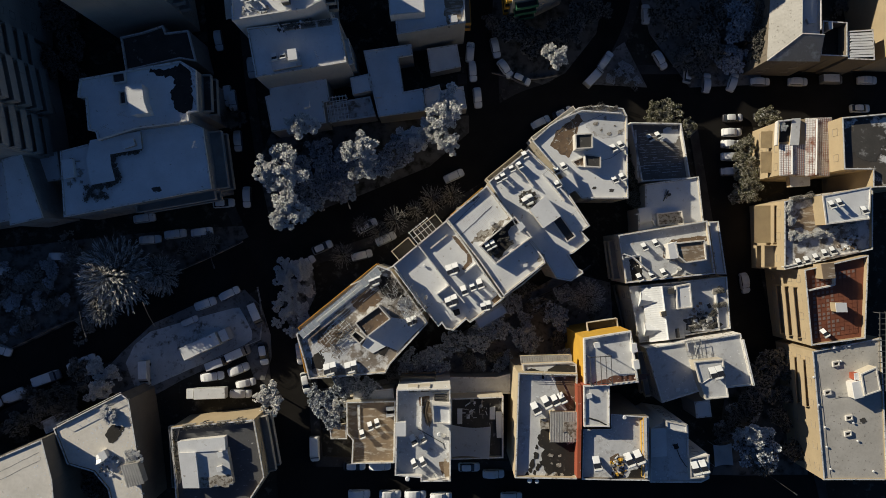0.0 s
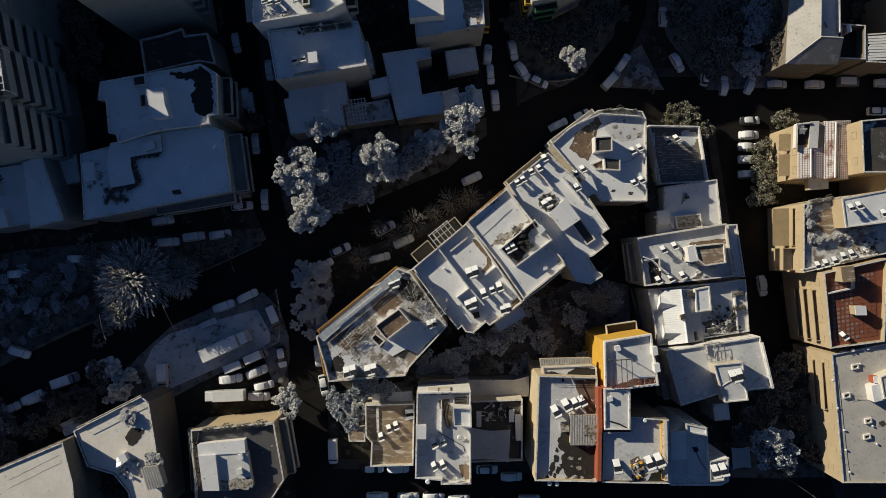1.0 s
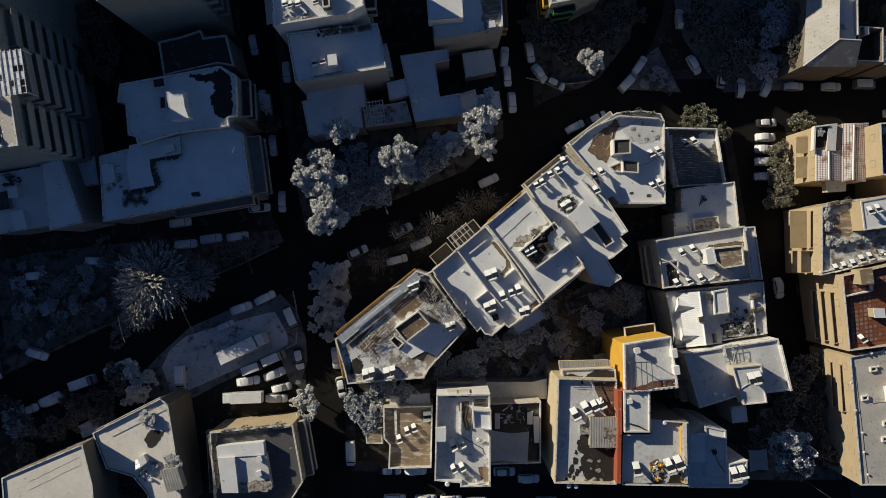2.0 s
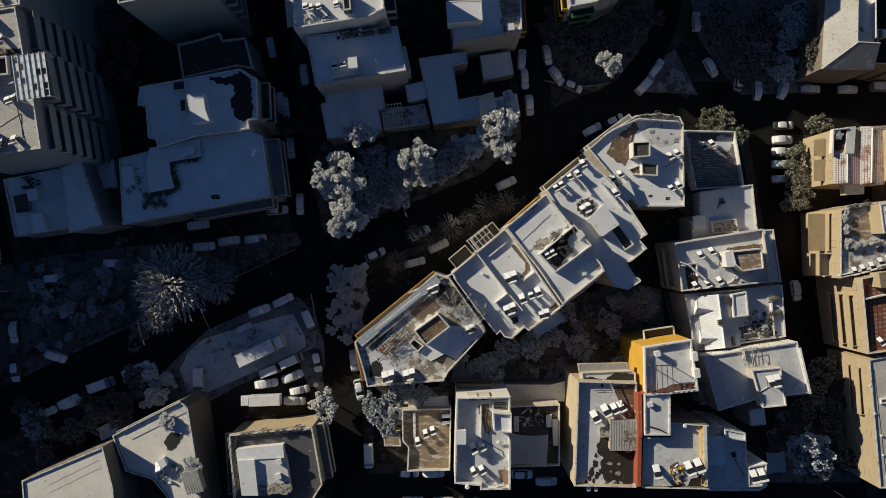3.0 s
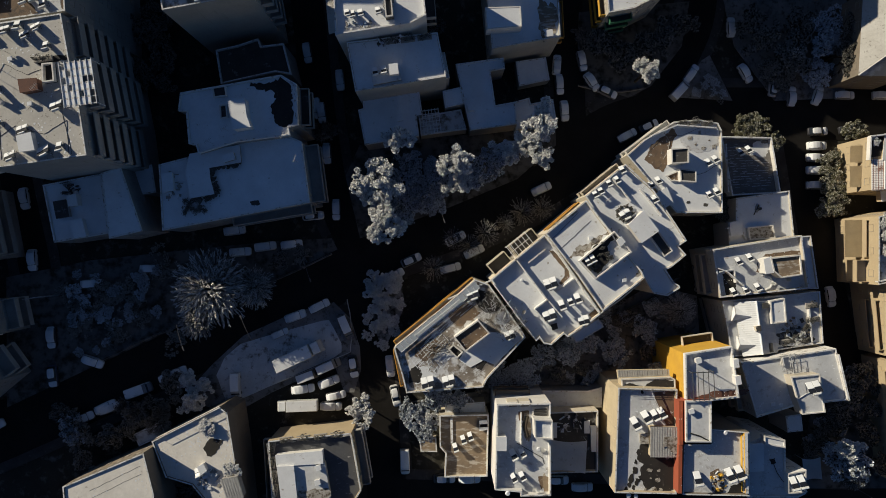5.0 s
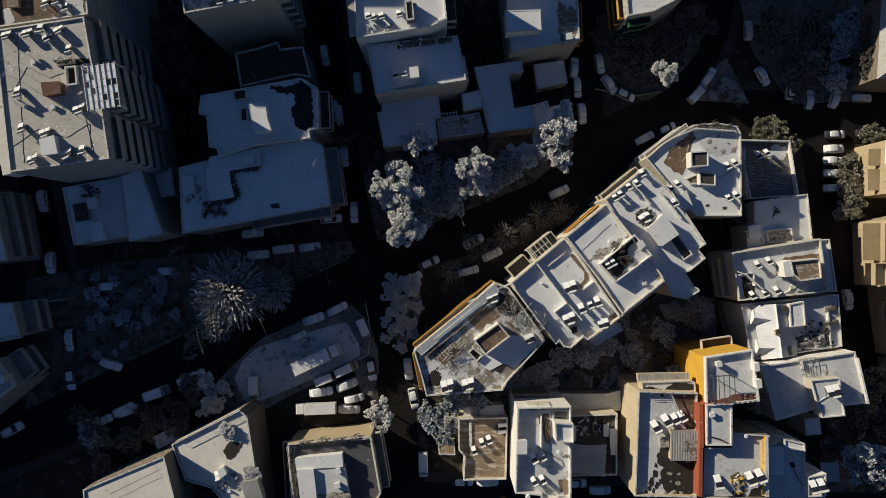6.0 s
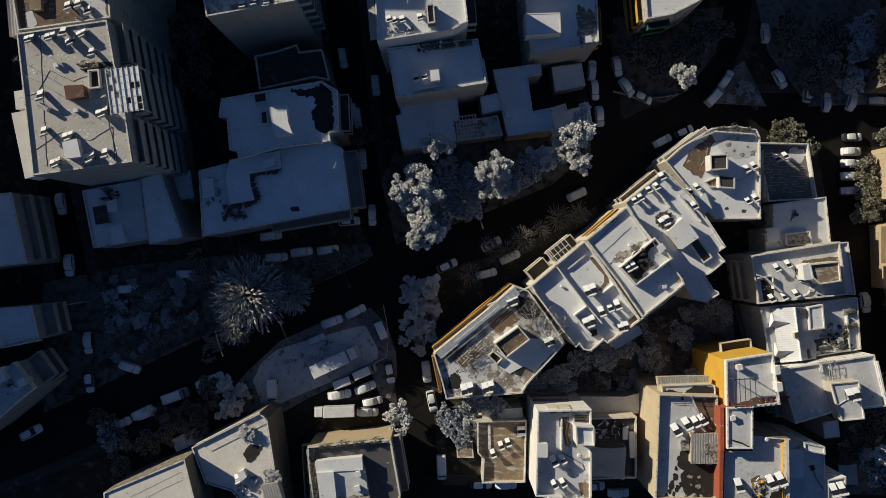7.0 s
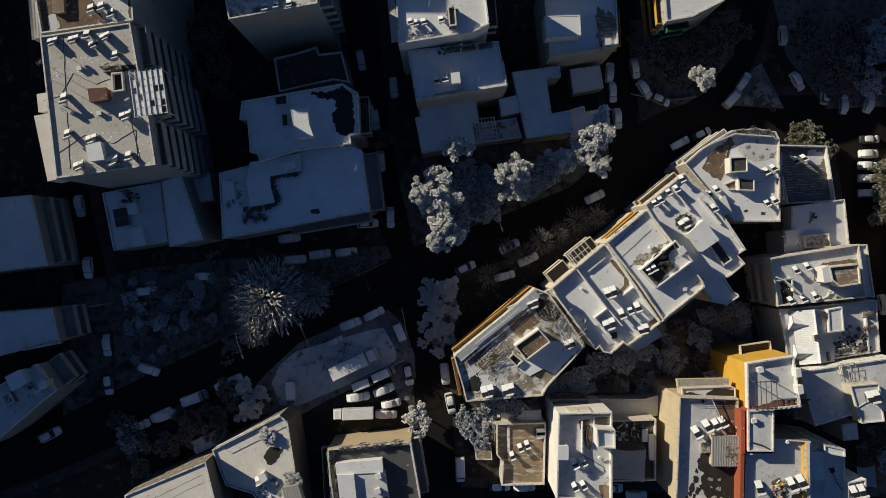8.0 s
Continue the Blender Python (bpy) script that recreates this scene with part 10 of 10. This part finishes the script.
heaters.append((-86.11, 36.54, 26.65, 14, "pair", 0.72))
heaters.append((-84.01, 37.25, 26.65, 8, "single", 0.95))
heaters.append((-82.95, 35.77, 26.65, 24, "pair", 0.7))
heaters.append((-81.2, 37.0, 26.65, 26, "pair", 0.7))
heaters.append((-79.61, 34.12, 26.65, 14, "single", 0.85))
heaters.append((-87.48, 27.41, 26.65, 16, "single", 1.0))
heaters.append((-86.93, 21.8, 26.65, 18, "single", 0.9))
heaters.append((-83.24, 21.02, 26.65, 18, "pair", 0.75))
heaters.append((-77.91, 24.73, 26.65, 20, "pair", 0.85))
heaters.append((-85.16, 16.89, 26.65, 22, "pair", 0.75))
heaters.append((-79.9, 17.7, 26.65, 26, "pair", 0.85))
heaters.append((-77.44, 18.42, 26.65, 14, "single", 0.9))
roof_pipe("F2", [(-87.8, 25.95), (-86.74, 25.43), (-86.21, 24.99)], 26.9, 0.4, "tank", "hot_water_tank")
roof_wall("F6", (-103.32, -11.86), (-102.61, -14.25), 12.5, 13.9, 0.22, "white")
roof_wall("F6", (-102.52, -14.15), (-96.33, -12.93), 12.5, 13.9, 0.22, "white")
tile_joints("F6", [(-103.48, -12.14), (-102.48, -11.13), (-97.62, -13.13), (-103.28, -14.16)], 12.72, 12, 92, "grime", 2.0, "dark joints of a snowy tiled terrace corner")
roof_wall("F7", (-99.71, -16.48), (-96.24, -21.01), 14.2, 15.3, 0.15, "white")
roof_wall("F7", (-104.22, -21.04), (-99.8, -16.58), 14.2, 15.3, 0.15, "white")
roof_wall("F7", (-96.24, -21.1), (-99.68, -23.78), 14.2, 15.3, 0.15, "white")
roof_box("F7", [(-97.98, -19.26), (-97.01, -18.96), (-96.81, -20.23), (-97.78, -20.52)], 14.3, 16.6, "cream", "snow", "chimney", 0.0)
roof_box("F7", [(-99.37, -21.1), (-98.39, -20.71), (-98.19, -21.0), (-99.17, -21.4)], 14.3, 15.8, "white", "snow", "roof_box", 0.0)
roof_box("F7", [(-105.39, -21.76), (-103.82, -21.17), (-102.83, -22.93), (-104.6, -23.92)], 14.3, 15.6, "dun", "grime", "roof_shed", 0.2)
roof_pipe("F7", [(-100.93, -21.88), (-99.54, -22.86)], 14.6, 0.1, "white", "pipe")
# four low curbs whose black floors imitate shaded shafts
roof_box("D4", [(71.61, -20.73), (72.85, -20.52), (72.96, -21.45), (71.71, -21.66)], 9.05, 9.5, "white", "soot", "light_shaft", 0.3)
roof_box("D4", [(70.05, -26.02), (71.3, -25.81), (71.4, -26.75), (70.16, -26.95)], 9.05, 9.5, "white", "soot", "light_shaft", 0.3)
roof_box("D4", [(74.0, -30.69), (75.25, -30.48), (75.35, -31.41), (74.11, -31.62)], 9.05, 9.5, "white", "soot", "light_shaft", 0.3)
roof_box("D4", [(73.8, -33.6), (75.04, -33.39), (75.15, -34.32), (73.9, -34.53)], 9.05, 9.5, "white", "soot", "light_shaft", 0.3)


# ---- solar water heaters ----
FIRST_HEATER = {}
for x, y, z, turn, *rest in heaters:
    kind, size = (rest + ["single", 0.84][len(rest):])[:2]
    at = pose(x, y, z + 0.07, 0, 0, turn) @ Matrix.Scale(size, 4)
    if kind not in FIRST_HEATER:
        label = "solar water heater with two snow-covered collectors and a white tank" if kind == "pair" else "solar water heater with a snow-covered collector and white tank"
        FIRST_HEATER[kind] = thing("solar_water_heater", x, y, z + 0.07, label, "solar heater", "solar water heaters")
        heater_parts(FIRST_HEATER[kind], 2 if kind == "pair" else 1)
        FIRST_HEATER[kind].matrix_basis = at
    else:
        copy_thing(FIRST_HEATER[kind], at)

# ---- parked vehicles ----
MADE = {}
for n, (x, y, turn, kind, *size) in enumerate(cars):
    z = slope(x, y) + 0.03
    lie = Matrix.Translation((x, y, z)) @ Vector((0.0489, 0.061, 1)).normalized().to_track_quat("Z", "Y").to_matrix().to_4x4()
    up = Vector((0.0489, 0.061, 1)).normalized()
    ahead = Vector((math.cos(radians(turn)), math.sin(radians(turn)), 0))
    ahead = (ahead - up * ahead.dot(up)).normalized()
    m = Matrix((ahead, up.cross(ahead), up)).transposed().to_4x4()
    m.translation = (x, y, z)
    m = m @ Matrix.Scale(size[0] if size else 1.0, 4)
    kind = kind if kind != "car" or n % 5 else "bare_car"
    if kind not in MADE:
        MADE[kind] = make_van("parked van with snow on its roof") if kind == "van" else make_lorry("parked box lorry under snow") if kind == "lorry" else make_car("parked car under a layer of snow", kind == "car") if kind == "car" else make_car("parked car with snow only on its roof", False)
        MADE[kind].matrix_basis = m
    else:
        copy_thing(MADE[kind], m)

# ---- trees ----
for n, row in enumerate(trees):
    tree(*row, n)

# ---- planters on roof terraces ----
for n, row in enumerate(planters):
    planter(*row, n)
